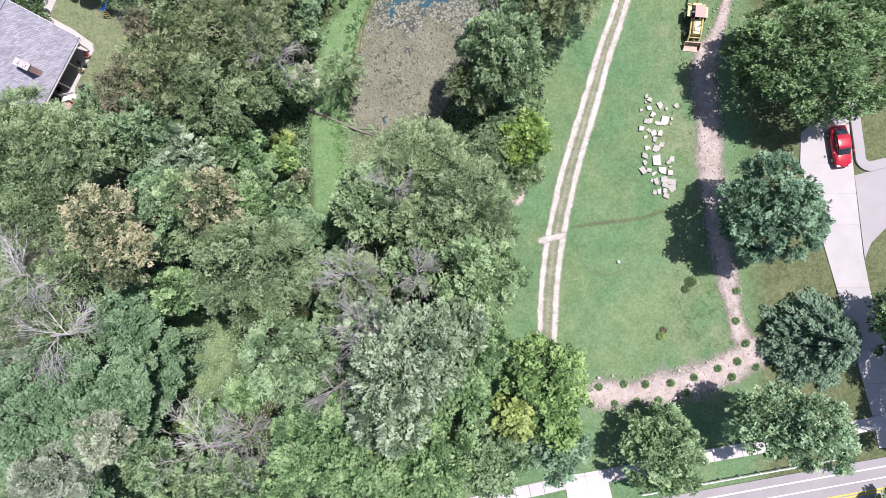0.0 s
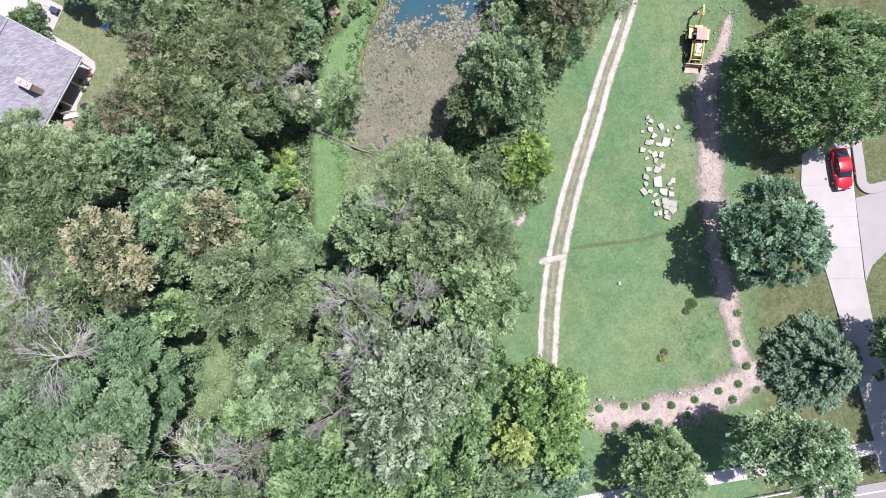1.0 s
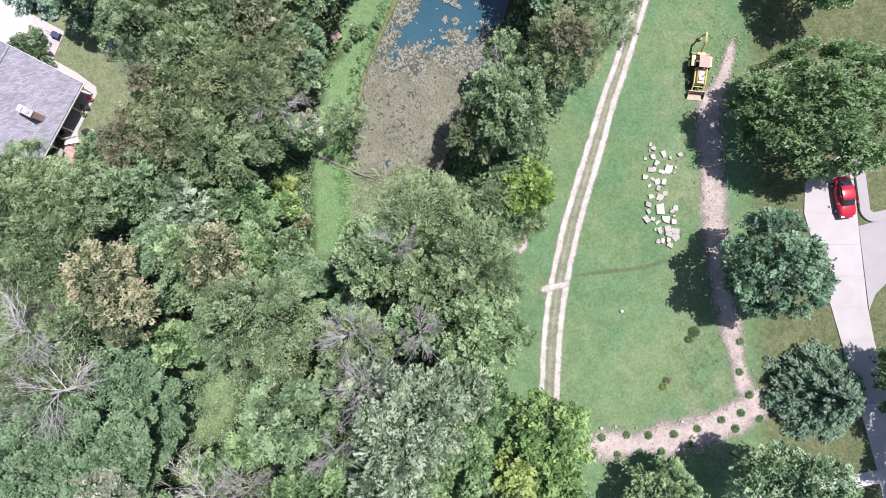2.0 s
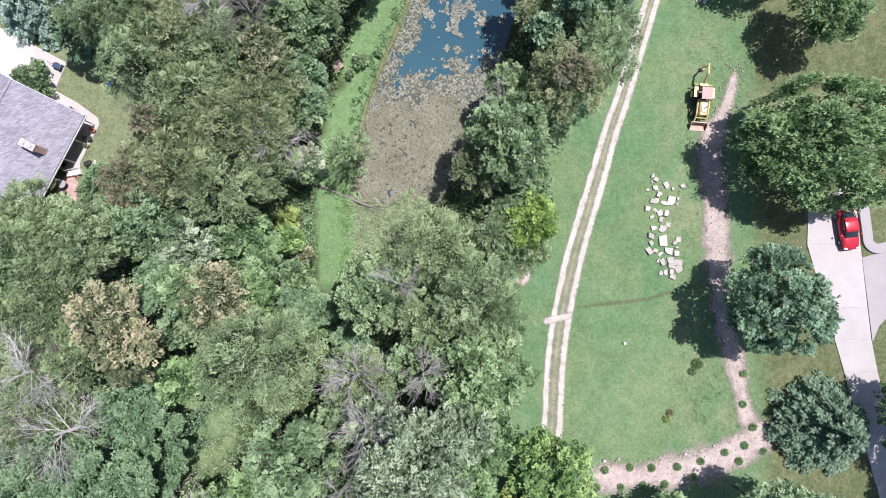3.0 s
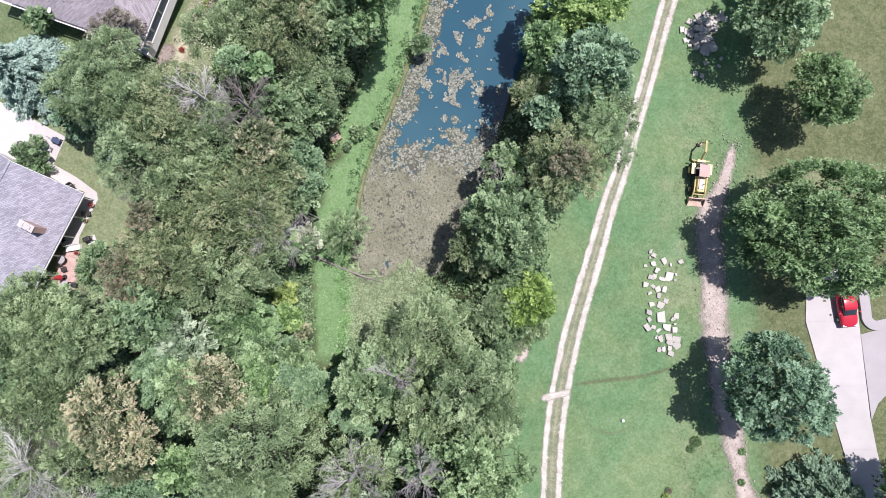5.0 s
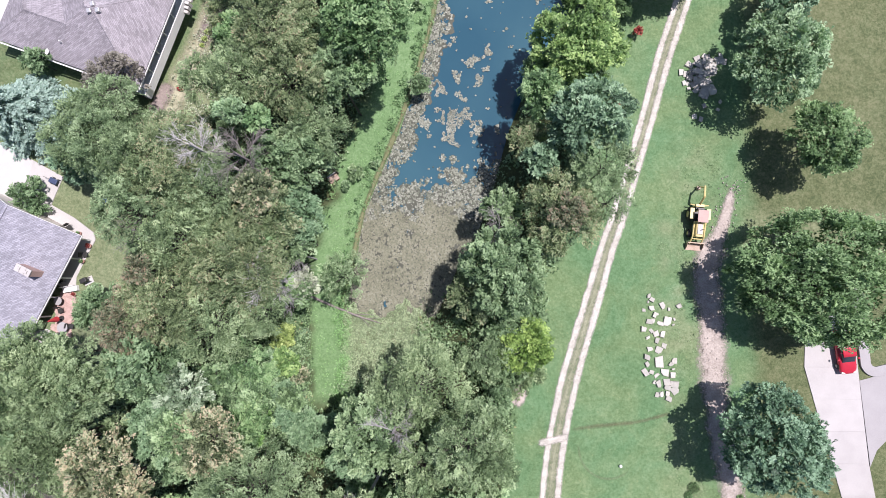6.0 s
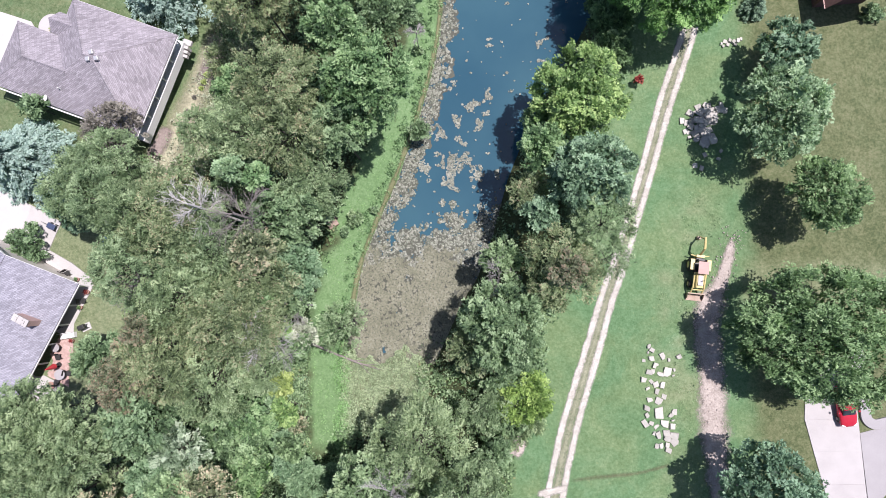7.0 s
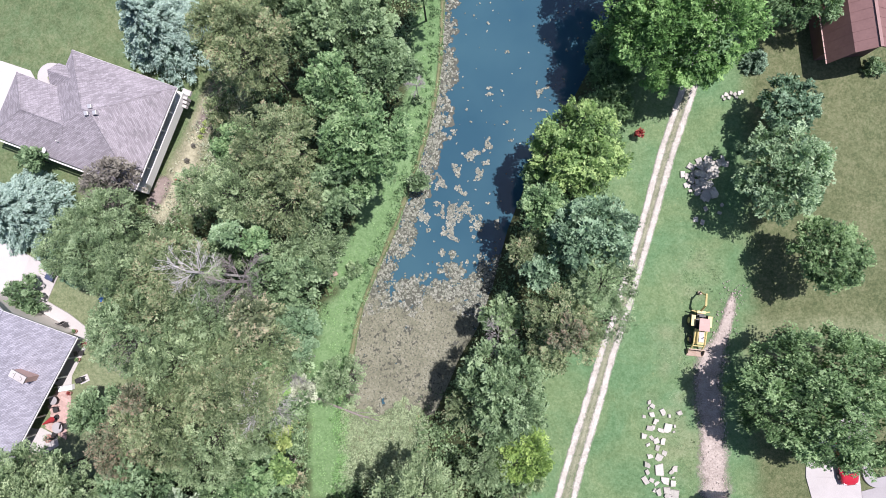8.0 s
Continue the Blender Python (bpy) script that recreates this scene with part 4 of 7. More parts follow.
tree("vine", -25.14, 7.71, 12, 3.1)
tree("bright", -20.83, 6.22, 5, 2.2)
tree("yellow", -18.4, 14.3, 1, 1.5, label="yellow-leaved bush among brambles")
tree("pale", -18.94, 9.58, 0, 2.2)
tree("olive", -35.57, 5.0, 14, 3.9)
tree("green", -26.77, 12.9, 13, 3.2)
tree("fresh", -25.18, -0.7, 10, 2.3)
tree("vine", -29.33, -2.98, 10, 3.3)
tree("vine", -35.29, -8.77, 13.5, 4.8)
tree("vine", -30.16, -10.15, 13, 4.4)
tree("vine", -27.57, -8.7, 12, 2.3)
tree("vine", -28.0, -6.57, 9, 1.6)
tree("vine", -36.38, -12.38, 13, 3.7)
tree("olive", -32.47, 0.99, 13, 3.2)
tree("olive", -36.12, -2.72, 13, 3.2)
tree("sage", -28.34, -12.12, 13.8, 2.5)
tree("sage", -33.12, -15.7, 13.8, 3.3)
tree("green", -26.79, -15.72, 10, 2.6)
tree("green", -20.44, -17.46, 9, 3.0)
tree("brown", -20.97, 21.57, 13.5, 3.1)
tree("brown", -17.27, 21.62, 13, 2.7)
tree("green", -15.64, 23.91, 9, 2.4)
tree("olive", -36.42, 13.0, 14, 3.2)
tree("olive", -32.86, 11.64, 14, 3.6)
tree("olive", -34.84, 9.23, 14.5, 3.8)
tree("olive", -35.96, 5.52, 14.5, 3.5)
tree("green", -28.18, 12.5, 12, 3.0)
tree("pale", -23.38, 7.42, 13, 2.2)
tree("brown", -19.23, 51.1, 12.5, 4.0)
tree("brown", -22.45, 53.31, 11, 2.9)
tree("fresh", -11.42, 47.21, 12.5, 2.8)
tree("green", -7.21, 49.96, 10, 2.9)
tree("green", -9.47, 54.01, 9.5, 3.3)
tree("green", -13.51, 54.26, 10, 3.0)
tree("fresh", -8.41, 41.85, 14, 4.1)
tree("brown", -16.07, 41.55, 14, 3.7)
tree("fresh", -20.2, 42.0, 11, 2.2)
tree("brown", -15.11, 37.56, 13.5, 3.5)
tree("green", -11.12, 38.04, 12, 3.1)
tree("olive", -19.23, 37.8, 13, 2.8)
tree("olive", -23.91, 38.26, 10, 2.2)
tree("olive", -31.16, 32.0, 13, 2.9)
tree("olive", -27.58, 29.89, 14, 3.7)
tree("brown", -24.89, 31.32, 13.5, 3.2)
tree("purple", -33.81, 39.45, 7.5, 2.8)
tree("green", -44.65, 28.55, 2.7, 2.1)
tree("green", -43.63, 42.44, 4, 1.6)
tree("bluegreen", -38.25, 32.08, 6, 2.7)
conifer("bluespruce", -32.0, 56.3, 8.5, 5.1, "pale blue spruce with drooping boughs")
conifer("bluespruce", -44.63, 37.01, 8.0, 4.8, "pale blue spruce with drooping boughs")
tree("green", -35.15, 17.1, 5, 3.0)
tree("green", -36.59, 12.55, 12, 3.3)
tree("green", -4.77, 40.87, 0, 1.2)
tree("red", 17.61, 45.4, 1.5, 0.5)
tree("red", 14.99, 37.74, 2, 0.5)
tree("brown", -25.6, 48.1, 2, 1.7)
tree("green", -4.26, 58.95, 10, 3.0)
tree("maple", 15.89, 60.86, 10, 4.5)
tree("olive", -17.46, 59.53, 12, 4.3)
tree("green", -11.45, 59.35, 11, 3.9)
tree("olive", 5.0, 10.5, 1.5, 1.7)
tree("green", 4.52, 11.74, 2.5, 1.9)
tree("olive", 6.79, 11.28, 1.5, 1.2)
tree("maple", 38.95, -3.69, 9, 3.5)
tree("maple", 38.95, -20.19, 3, 1.4)
conifer("spruce", 29.32, 52.86, 2.6, 1.5, "small dark blue spruce on the lawn")
tree("green", 41.07, 52.32, 1.2, 1.1)
tree("green", 2.9, 8.5, 4, 1.9)
tree("olive", 2.11, 12.89, 4.5, 2.3)
tree("green", 4.77, 13.59, 2, 1.6)
tree("green", 6.63, 16.3, 1.5, 1.4)
tree("olive", 1.15, 6.84, 6, 2.4)
tree("olive", -9.13, 0.08, 12.5, 2.8)
tree("olive", -9.88, -8.49, 12.5, 2.4)
tree("green", -3.82, 1.45, 12.5, 2.5)
tree("silver", -7.2, -3.21, 14, 2.4)
tree("vine", -29.17, -6.49, 3, 1.2)
tree("olive", -36.35, 0.06, 12, 2.8)
tree("olive", -33.4, -4.65, 11.5, 2.3)
tree("lime", -17.23, 12.16, 4, 1.5)
tree("russet", -16.21, 10.72, 2, 1.0)
tree("fresh", -19.32, 10.35, 6, 2.0)
tree("fresh", -19.48, 7.27, 8, 2.1)
tree("fresh", -17.67, 18.77, 6, 1.4)
tree("pale", -15.52, 18.79, 5, 1.3)
tree("pale", -16.76, 8.64, 3, 1.5)
tree("fresh", -24.64, -12.38, 4, 1.3)
tree("green", -22.87, -19.24, 10, 2.9)
tree("fresh", -14.98, -17.88, 12, 2.8)
tree("vine", -30.93, -19.79, 12, 3.3)
tree("green", -37.1, -19.88, 12, 3.3)
tree("green", -10.08, -18.76, 11, 2.3)
tree("green", -9.45, -5.61, 10, 2.0)
tree("green", -10.93, -2.78, 10, 2.0)
tree("olive", -8.12, -8.53, 12, 2.1)
tree("green", -25.75, 3.79, 9, 2.0)
tree("olive", -23.07, 4.94, 10, 2.2)
tree("green", -6.9, -0.06, 8, 2.0)
tree("green", -14.07, -5.75, 8, 2.1)
tree("green", -21.7, 9.27, 8, 1.8)
tree("olive", -30.48, 6.55, 9, 1.6)
tree("olive", -20.5, 33.49, 9, 2.2)
tree("green", -23.8, 32.43, 8, 1.8)
tree("russet", -17.1, 27.2, 13.8, 2.1)
tree("mint", -19.24, 33.97, 13.6, 1.2)
tree("fresh", -17.3, 33.37, 13, 1.2)
tree("rust", -25.75, 20.72, 14.6, 1.3)
tree("fresh", -16.35, 23.55, 12, 1.2)
tree("vine", -26.74, -5.07, 6, 1.1)
tree("rust", 8.95, 25.91, 10.8, 1.7)
tree("fresh", -19.01, -9.71, 9, 1.8)
tree("green", -21.67, -11.91, 6, 1.3)
tree("lime", -26.55, -14.02, 2.5, 0.9)
tree("fresh", -24.74, -14.34, 2.5, 1.3)
tree("pale", -22.62, -14.47, 3, 1.4)
tree("pale", -25.9, -16.58, 4, 1.4)
tree("green", -25.96, -17.91, 7, 1.5)
bare_tree(-34.7, 0.49, 14.6, 2.7, "bleached white dead tree with long bare limbs", mat=PALEWOOD)
bare_tree(-32.01, -4.3, 14.6, 3.2, "bleached white dead tree with long bare limbs", mat=PALEWOOD)
bare_tree(-8.42, 0.7, 16, 2.4)
bare_tree(-7.81, -2.98, 16.8, 2.4)
bare_tree(-9.48, -7.85, 15.5, 1.9)
bare_tree(-3.73, 0.92, 15.6, 1.9)
bare_tree(-22.51, -14.61, 9, 3.9, "bleached white dead tree with long bare limbs", mat=PALEWOOD)
bare_tree(-18.34, -13.21, 10, 2.8)
bare_tree(-5.84, 7.8, 12.6, 1.6)
bare_tree(-16.58, 19.42, 10, 2.0)
bare_tree(-21.6, 30.6, 15.2, 1.9, "bleached white dead tree with long bare limbs", mat=PALEWOOD)
bare_tree(-18.0, 30.2, 15.5, 2.2, "brown dead tree with a mass of fine twigs", fine=1.1, mat=TWIGWOOD)
bare_tree(-28.1, 24.0, 12, 1.9, fine=1.2)
bare_tree(-15.7, 22.4, 8.5, 1.7)
bare_tree(-16.8, 19.95, 12.6, 1.9, "bleached white dead tree with long bare limbs", mat=PALEWOOD)
bare_tree(3.49, 25.03, 5.5, 1.9)
bare_tree(-4.95, 50.14, 3, 0.9)
bare_tree(-35.0, 3.4, 13.5, 2.6, "brown dead tree with a mass of fine twigs", fine=1.25, mat=TWIGWOOD)
bare_tree(-36.2, -3.6, 13.5, 2.8, "brown dead tree with a mass of fine twigs", fine=1.25, mat=TWIGWOOD)
bare_tree(-34.5, -6.8, 13.0, 2.4, "brown dead tree with a mass of fine twigs", fine=1.25, mat=TWIGWOOD)
bare_tree(-31.32, -14.41, 10, 1.9, "bleached white dead tree with long bare limbs", mat=PALEWOOD)

# two unseen maples added east of the driveway to cast shade on it
tree("maple", 45.2, -3.4, 16, 5.2)
tree("maple", 46.0, -10.0, 15, 4.8)


# ---- houses ----
def slab_face(bm, pts, t):
    """A roof plane: the outline pts (top side), t thick."""
    hi = [bm.verts.new(p) for p in pts]
    lo = [bm.verts.new((p[0], p[1], p[2] - t)) for p in pts]
    bm.faces.new(hi)
    bm.faces.new(lo[::-1])
    k = len(pts)
    for i in range(k):
        bm.faces.new((lo[i], lo[(i + 1) % k], hi[(i + 1) % k], hi[i]))
    bmesh.ops.recalc_face_normals(bm, faces=bm.faces[:])
    return bm


def wall_with_holes(parent, x0, x1, z0, z1, y0, y1, holes):
    """A wall along x from y0 to y1 in depth, with real openings (x0, x1, z0, z1) through it, left to right, in sections."""
    x = x0
    for a, c, zl, zh in holes:
        part("wall", boxed(x, y0, z0, a, y1, z1), SIDING, parent)
        if zl > z0:
            part("wall", boxed(a, y0, z0, c, y1, zl), SIDING, parent)
        part("wall", boxed(a, y0, zh, c, y1, z1), SIDING, parent)
        x = c
    part("wall", boxed(x, y0, z0, x1, y1, z1), SIDING, parent)


def window(parent, m, w_, h_, label=""):
    """A framed window in an opening; m places its lower left outer corner."""
    f = bmesh.new()
    for b in ((0, 0, 0, w_, 0.12, 0.07), (0, 0, h_ - 0.07, w_, 0.12, h_), (0, 0, 0.07, 0.07, 0.12, h_ - 0.07), (w_ - 0.07, 0, 0.07, w_, 0.12, h_ - 0.07), (w_ / 2 - 0.03, 0.02, 0.07, w_ / 2 + 0.03, 0.1, h_ - 0.07)):
        box(f, *b)
    fr = part("window", f, WHITE, parent, label)
    fr.matrix_basis = m
    part("pane", boxed(0.07, 0.05, 0.07, w_ / 2 - 0.03, 0.07, h_ - 0.07), GLASS, fr)
    part("pane", boxed(w_ / 2 + 0.03, 0.05, 0.07, w_ - 0.07, 0.07, h_ - 0.07), GLASS, fr)
    return fr


def gutter(parent, a, b):
    """A white gutter along an eave."""
    a, b = Vector(a), Vector(b)
    d = (b - a)
    g = bmesh.new()
    n_ = d.length
    for q in ((0, -0.02, -0.12, n_, 0.0, 0.01), (0, 0.10, -0.12, n_, 0.12, 0.0), (0, 0.0, -0.12, n_, 0.10, -0.10)):
        box(g, *q)
    ob = part("gutter", g, WHITE, parent, "white metal gutter")
    ob.matrix_basis = Matrix.Translation(a) @ pose(0, 0, 0, 0, 0, math.degrees(math.atan2(d.y, d.x)))
    return ob


GR = -0.2
house_a = thing("house", -38.19, 24.45, GR, -116.2, "single-storey house with a grey-blue shingle gable roof and white gutters", "house")
EA, LN, DP, PT = 2.8, 16.5, 12.2, 0.46
RZ = EA + DP / 2 * PT
for side, y_, nm in ((0, 0.0, "roof"), (1, -DP, "roof")):
    part(nm, slab_face(bmesh.new(), [(0, y_, EA), (0, -DP / 2, RZ), (LN, -DP / 2, RZ), (LN, y_, EA)][:: 1 if side else -1], 0.14), ROOF_A, house_a, "grey-blue asphalt shingle roof slope")
part("ridge_cap", boxed(0, -DP / 2 - 0.14, RZ - 0.02, LN, -DP / 2 + 0.14, RZ + 0.035, 0.015), ROOF_A, house_a)
for y0_, y1_, n_ in ((-0.02, -DP / 2, "rake_board"), (-DP + 0.02, -DP / 2, "rake_board")):
    b_ = bmesh.new()
    slab_face(b_, [(-0.03, y0_, EA - 0.0), (-0.03, y1_, RZ - 0.0), (-0.002, y1_, RZ - 0.0), (-0.002, y0_, EA - 0.0)], 0.2)
    part(n_, b_, WHITE, house_a, "white rake board")
gutter(house_a, (LN, 0.0, EA - 0.06), (0, 0.0, EA - 0.06)).matrix_basis = Matrix.Translation((0, 0.0, EA - 0.06))
wall_with_holes(house_a, 0.75, LN - 0.75, 0, EA + 0.5, -2.15, -1.9, [(1.6, 3.0, 0.9, 2.1), (4.8, 6.8, 0.1, 2.15), (9.0, 10.6, 0.9, 2.1), (12.6, 14.2, 0.9, 2.1)])
for i in range(8):
    part("porch_post", boxed(0.45 + i * 2.2, -0.55, 0, 0.57 + i * 2.2, -0.43, EA - 0.05), WHITE, house_a)
for a_, w_, z_, h_ in ((1.6, 1.4, 0.9, 1.2), (4.8, 2.0, 0.1, 2.05), (9.0, 1.6, 0.9, 1.2), (12.6, 1.6, 0.9, 1.2)):
    window(house_a, pose(a_, -2.14, z_), w_, h_)
part("wall", boxed(0.5, -DP + 0.6, 0, LN - 0.5, -DP + 0.85, EA - 0.1), SIDING, house_a)
for x_ in (0.5, LN - 0.75):
    g_ = bmesh.new()
    lo_ = [g_.verts.new((x_ + o_, y_, z_)) for o_ in (0, 0.25) for y_, z_ in ((-DP + 0.85, 0), (-1.9, 0), (-1.9, EA + 0.5), (-DP / 2, RZ - 0.35), (-DP + 0.85, EA - 0.1))]
    g_.faces.new(lo_[:5][::-1]), g_.faces.new(lo_[5:])
    for i in range(5):
        g_.faces.new((lo_[i], lo_[(i + 1) % 5], lo_[5 + (i + 1) % 5], lo_[5 + i]))
    part("gable_wall", g_, SIDING, house_a)
ch = part("chimney", boxed(-0.30, -0.80, -1.6, 0.30, 0.80, 0.85, 0.02), PAVER, house_a, "wide tan brick chimney with pale cap")
ch.matrix_basis = pose(4.92, -2.0, EA + 2.0 * PT + 0.42)
for i in range(3):
    part("chimney_cap", boxed(-0.36, -0.84 + i * 0.565, 0.85, 0.36, -0.30 + i * 0.565, 0.97, 0.02), CONCRETE, ch, "pale concrete chimney cap slab")
part("flashing", boxed(-0.42, 0.76, -0.75, 0.42, 0.98, -0.62, 0.01, Matrix.Rotation(radians(-25), 4, "X")), CONCRETE, ch, "pale metal flashing")
for o_ in (-0.4, 0.4):
    part("flue", boxed(-0.14, o_ - 0.14, 0.95, 0.14, o_ + 0.14, 1.08, 0.02), CONCRETE, ch)

# terrace round the house
terrace = thing("terrace", -38.19, 24.45, -0.12, -116.2, "white concrete terrace with a rounded edge beside the house", "terrace", kind="structure")
part("concrete_strip", prism(bmesh.new(), [(-1.0, -9.5), (-0.75, -3.3), (-0.3, -0.6), (0.3, -0.12), (2.5, -0.08), (4.6, -0.05), (5.5, 0.4), (6.2, 0.35), (6.2, -1.9), (0.5, -1.9), (0.4, -9.5)], -0.2, 0.08, 0.02), CONCRETE, terrace)
part("concrete_pad", prism(bmesh.new(), [(10.65, -1.9), (10.65, 1.6), (11.4, 2.2), (13.0, 1.2), (13.8, -1.9)], -0.2, 0.08, 0.02), CONCRETE, terrace)
# brick paving, laid piece by piece
bk = None
for i in range(20):
    for j in range(15):
        x_, y_ = 6.35 + i * 0.215, -0.7 + j * 0.235 + (i % 2) * 0.11
        if y_ > 0.85 + 0.085 * i:
            continue
        if bk is None:
            bk = part("brick", boxed(-0.104, -0.114, -0.1, 0.104, 0.114, 0.07, 0.006), PAVER, terrace)
            pc = bk
        else:
            pc = new("brick", bk.data)
            pc.parent = terrace
        pc.matrix_basis = pose(x_, y_, 0.005 * ((i * 5 + j * 3) % 4) / 3)


def umbrella(x, y, z, rz):
    ob = thing("garden_umbrella", x, y, z, rz, "closed red garden umbrella leaning over the patio", "umbrella")
    part("pole", tube(bmesh.new(), (0, 0, 0), (0.35, 0, 2.3), 0.025, 0.025), WHITE, ob)
    c = bmesh.new()
    tube(c, (0.12, 0, 0.9), (0.22, 0, 1.5), 0.30, 0.20, 10)
    tube(c, (0.22, 0, 1.5), (0.36, 0, 2.38), 0.20, 0.05, 10)
    part("canopy", c, REDCLOTH, ob)
    part("base", tube(bmesh.new(), (0, 0, 0), (0, 0, 0.1), 0.28, 0.25, 14), DARK, ob)


def garden_chair(x, y, z, rz, label="dark metal garden chair on the terrace"):
    ob = thing("garden_chair", x, y, z, rz, label, "chair", "chairs on the terrace")
    part("seat", boxed(-0.25, -0.25, 0.40, 0.25, 0.25, 0.45, 0.015), DARK, ob)
    part("backrest", boxed(-0.25, 0.2, 0.5, 0.25, 0.25, 0.95, 0.015, Matrix.Rotation(radians(-8), 4, "X")), DARK, ob)
    for sx in (-0.22, 0.22):
        for sy in (-0.22, 0.22):
            part("leg", tube(bmesh.new(), (sx, sy, 0), (sx, sy, 0.42), 0.018, 0.018, 6), DARK, ob)


def garden_table(x, y, z, r):
    ob = thing("garden_table", x, y, z, 0, "round grey patio table on brick paving", "table")
    part("tabletop", tube(bmesh.new(), (0, 0, 0.70), (0, 0, 0.74), r, r, 20), OLDCONCRETE, ob)
    for i in range(3):
        a = i * 2.09
        part("leg", tube(bmesh.new(), (math.cos(a) * r * 0.6, math.sin(a) * r * 0.6, 0), (math.cos(a) * 0.1, math.sin(a) * 0.1, 0.71), 0.02, 0.02, 6), DARK, ob)


def planter(x, y, z, r, kind="weed", label="potted plant in a clay pot on the terrace"):
    ob = thing("potted_plant", x, y, z, 0, label, "plant")
    p_ = bmesh.new()
    tube(p_, (0, 0, 0), (0, 0, 0.3), r * 0.6, r * 0.85, 12)
    part("pot", p_, BRICK, ob)
    tuft("foliage", 0, 0, 0.45, r, 70, kind, ob, 0.14)


def tuft(name, x, y, z, r, n, kind, parent, size):
    g = np.random.default_rng(int(abs(x * 31 + y * 17) * 10) % 9999 + n)
    d = unit(g.normal(size=(n, 3)))
    d[:, 2] = np.abs(d[:, 2])
    P = np.array([x, y, z]) + d * r * g.uniform(0.5, 1.0, (n, 1)) * np.array([1, 1, 0.8])
    return leaves(name, P, unit(d + g.normal(0, 0.5, (n, 3))), unit(d * 0.5 + np.array([0, 0, 0.8]) + g.normal(0, 0.3, (n, 3))), size * g.uniform(0.7, 1.3, n), 0.75, np.clip(g.normal(0.5, 0.25, n), 0, 1), LEAF[kind], parent)


umbrella(-41.6, 16.1, -0.04, -30)
garden_table(-41.0, 15.2, -0.04, 0.55)
garden_chair(-40.3, 15.3, -0.04, 80)
garden_chair(-41.5, 14.4, -0.04, 170)
garden_chair(-41.5, 16.9, -0.04, 20)
garden_table(-41.6, 17.9, -0.04, 0.42)
garden_chair(-41.7, 20.0, -0.04, -60)
garden_chair(-41.6, 25.3, -0.04, -20)
garden_chair(-41.0, 25.5, -0.04, 30)
garden_chair(-42.8, 25.4, -0.04, 10)
garden_chair(-39.2, 22.7, -0.04, 100)
for x_, y_, r_, k_ in ((-38.9, 23.6, 0.3, "red"), (-39.5, 22.0, 0.25, "weed"), (-40.0, 24.9, 0.25, "weed"), (-42.2, 14.0, 0.5, "sage"), (-40.2, 18.6, 0.22, "red")):
    planter(x_, y_, -0.04, r_, k_)
# white garden bench between lawn and terrace
hb = thing("garden_bench", -40.6, 19.1, -0.04, 10, "white wooden garden bench on the terrace", "bench")
for i in range(4):
    part("slat", boxed(-0.75, -0.25 + i * 0.13, 0.42, 0.75, -0.14 + i * 0.13, 0.45, 0.008), WHITE, hb)
for i in range(3):
    part("back_slat", boxed(-0.75, 0.28, 0.55 + i * 0.14, 0.75, 0.31, 0.66 + i * 0.14, 0.008), WHITE, hb)
for sx in (-0.7, 0.7):
    part("leg", boxed(sx - 0.03, -0.25, 0, sx + 0.03, 0.3, 0.42, 0.01), WHITE, hb)
# grill on a pale slab in the lawn
gs = thing("barbecue_grill", -38.95, 20.0, at(-38.95, 20.0), 25, "dark covered barbecue grill on a pale stone slab", "grill")
part("slab", boxed(-0.5, -0.38, -0.05, 0.5, 0.38, 0.06, 0.02), CONCRETE, gs)
part("firebox", boxed(-0.34, -0.24, 0.55, 0.34, 0.24, 0.8, 0.06), DARK, gs)
part("lid", boxed(-0.35, -0.25, 0.8, 0.35, 0.25, 0.98, 0.08), DARK, gs)
for sx in (-0.3, 0.3):
    for sy in (-0.2, 0.2):
        part("leg", boxed(sx - 0.025, sy - 0.025, 0.05, sx + 0.025, sy + 0.025, 0.58), DARK, gs)
# cart left where the drive meets the lawn
gc = thing("garden_cart", -42.95, 30.4, -0.05, 155, "small dark blue garden cart at the edge of the drive", "cart")
part("tray", boxed(-0.45, -0.28, 0.3, 0.45, 0.28, 0.52, 0.06), SLATE_BLUE, gc)
part("handle", tube(bmesh.new(), (0.42, 0, 0.42), (1.15, 0, 0.5), 0.022, 0.022, 6), DARK, gc)
for sx in (-0.3, 0.3):
    for sy in (-0.32, 0.32):
        part("wheel", tube(bmesh.new(), (sx, sy - 0.03, 0.16), (sx, sy + 0.03, 0.16), 0.16, 0.16, 12), DARK, gc)
# drive beside the house
da = thing("house_driveway", -48, 31, -0.15, -20, "bright concrete drive beside the house", "driveway", kind="structure")
for i in range(4):
    part("panel", prism(bmesh.new(), [(-9 + i * 3.6, -2.6), (-5.45 + i * 3.6, -2.6), (-5.45 + i * 3.6 + 0.1, 3.4 - i * 0.5), (-9 + i * 3.6, 3.6 - i * 0.4)], -0.3, 0.1 , 0.012), CONCRETE, da)

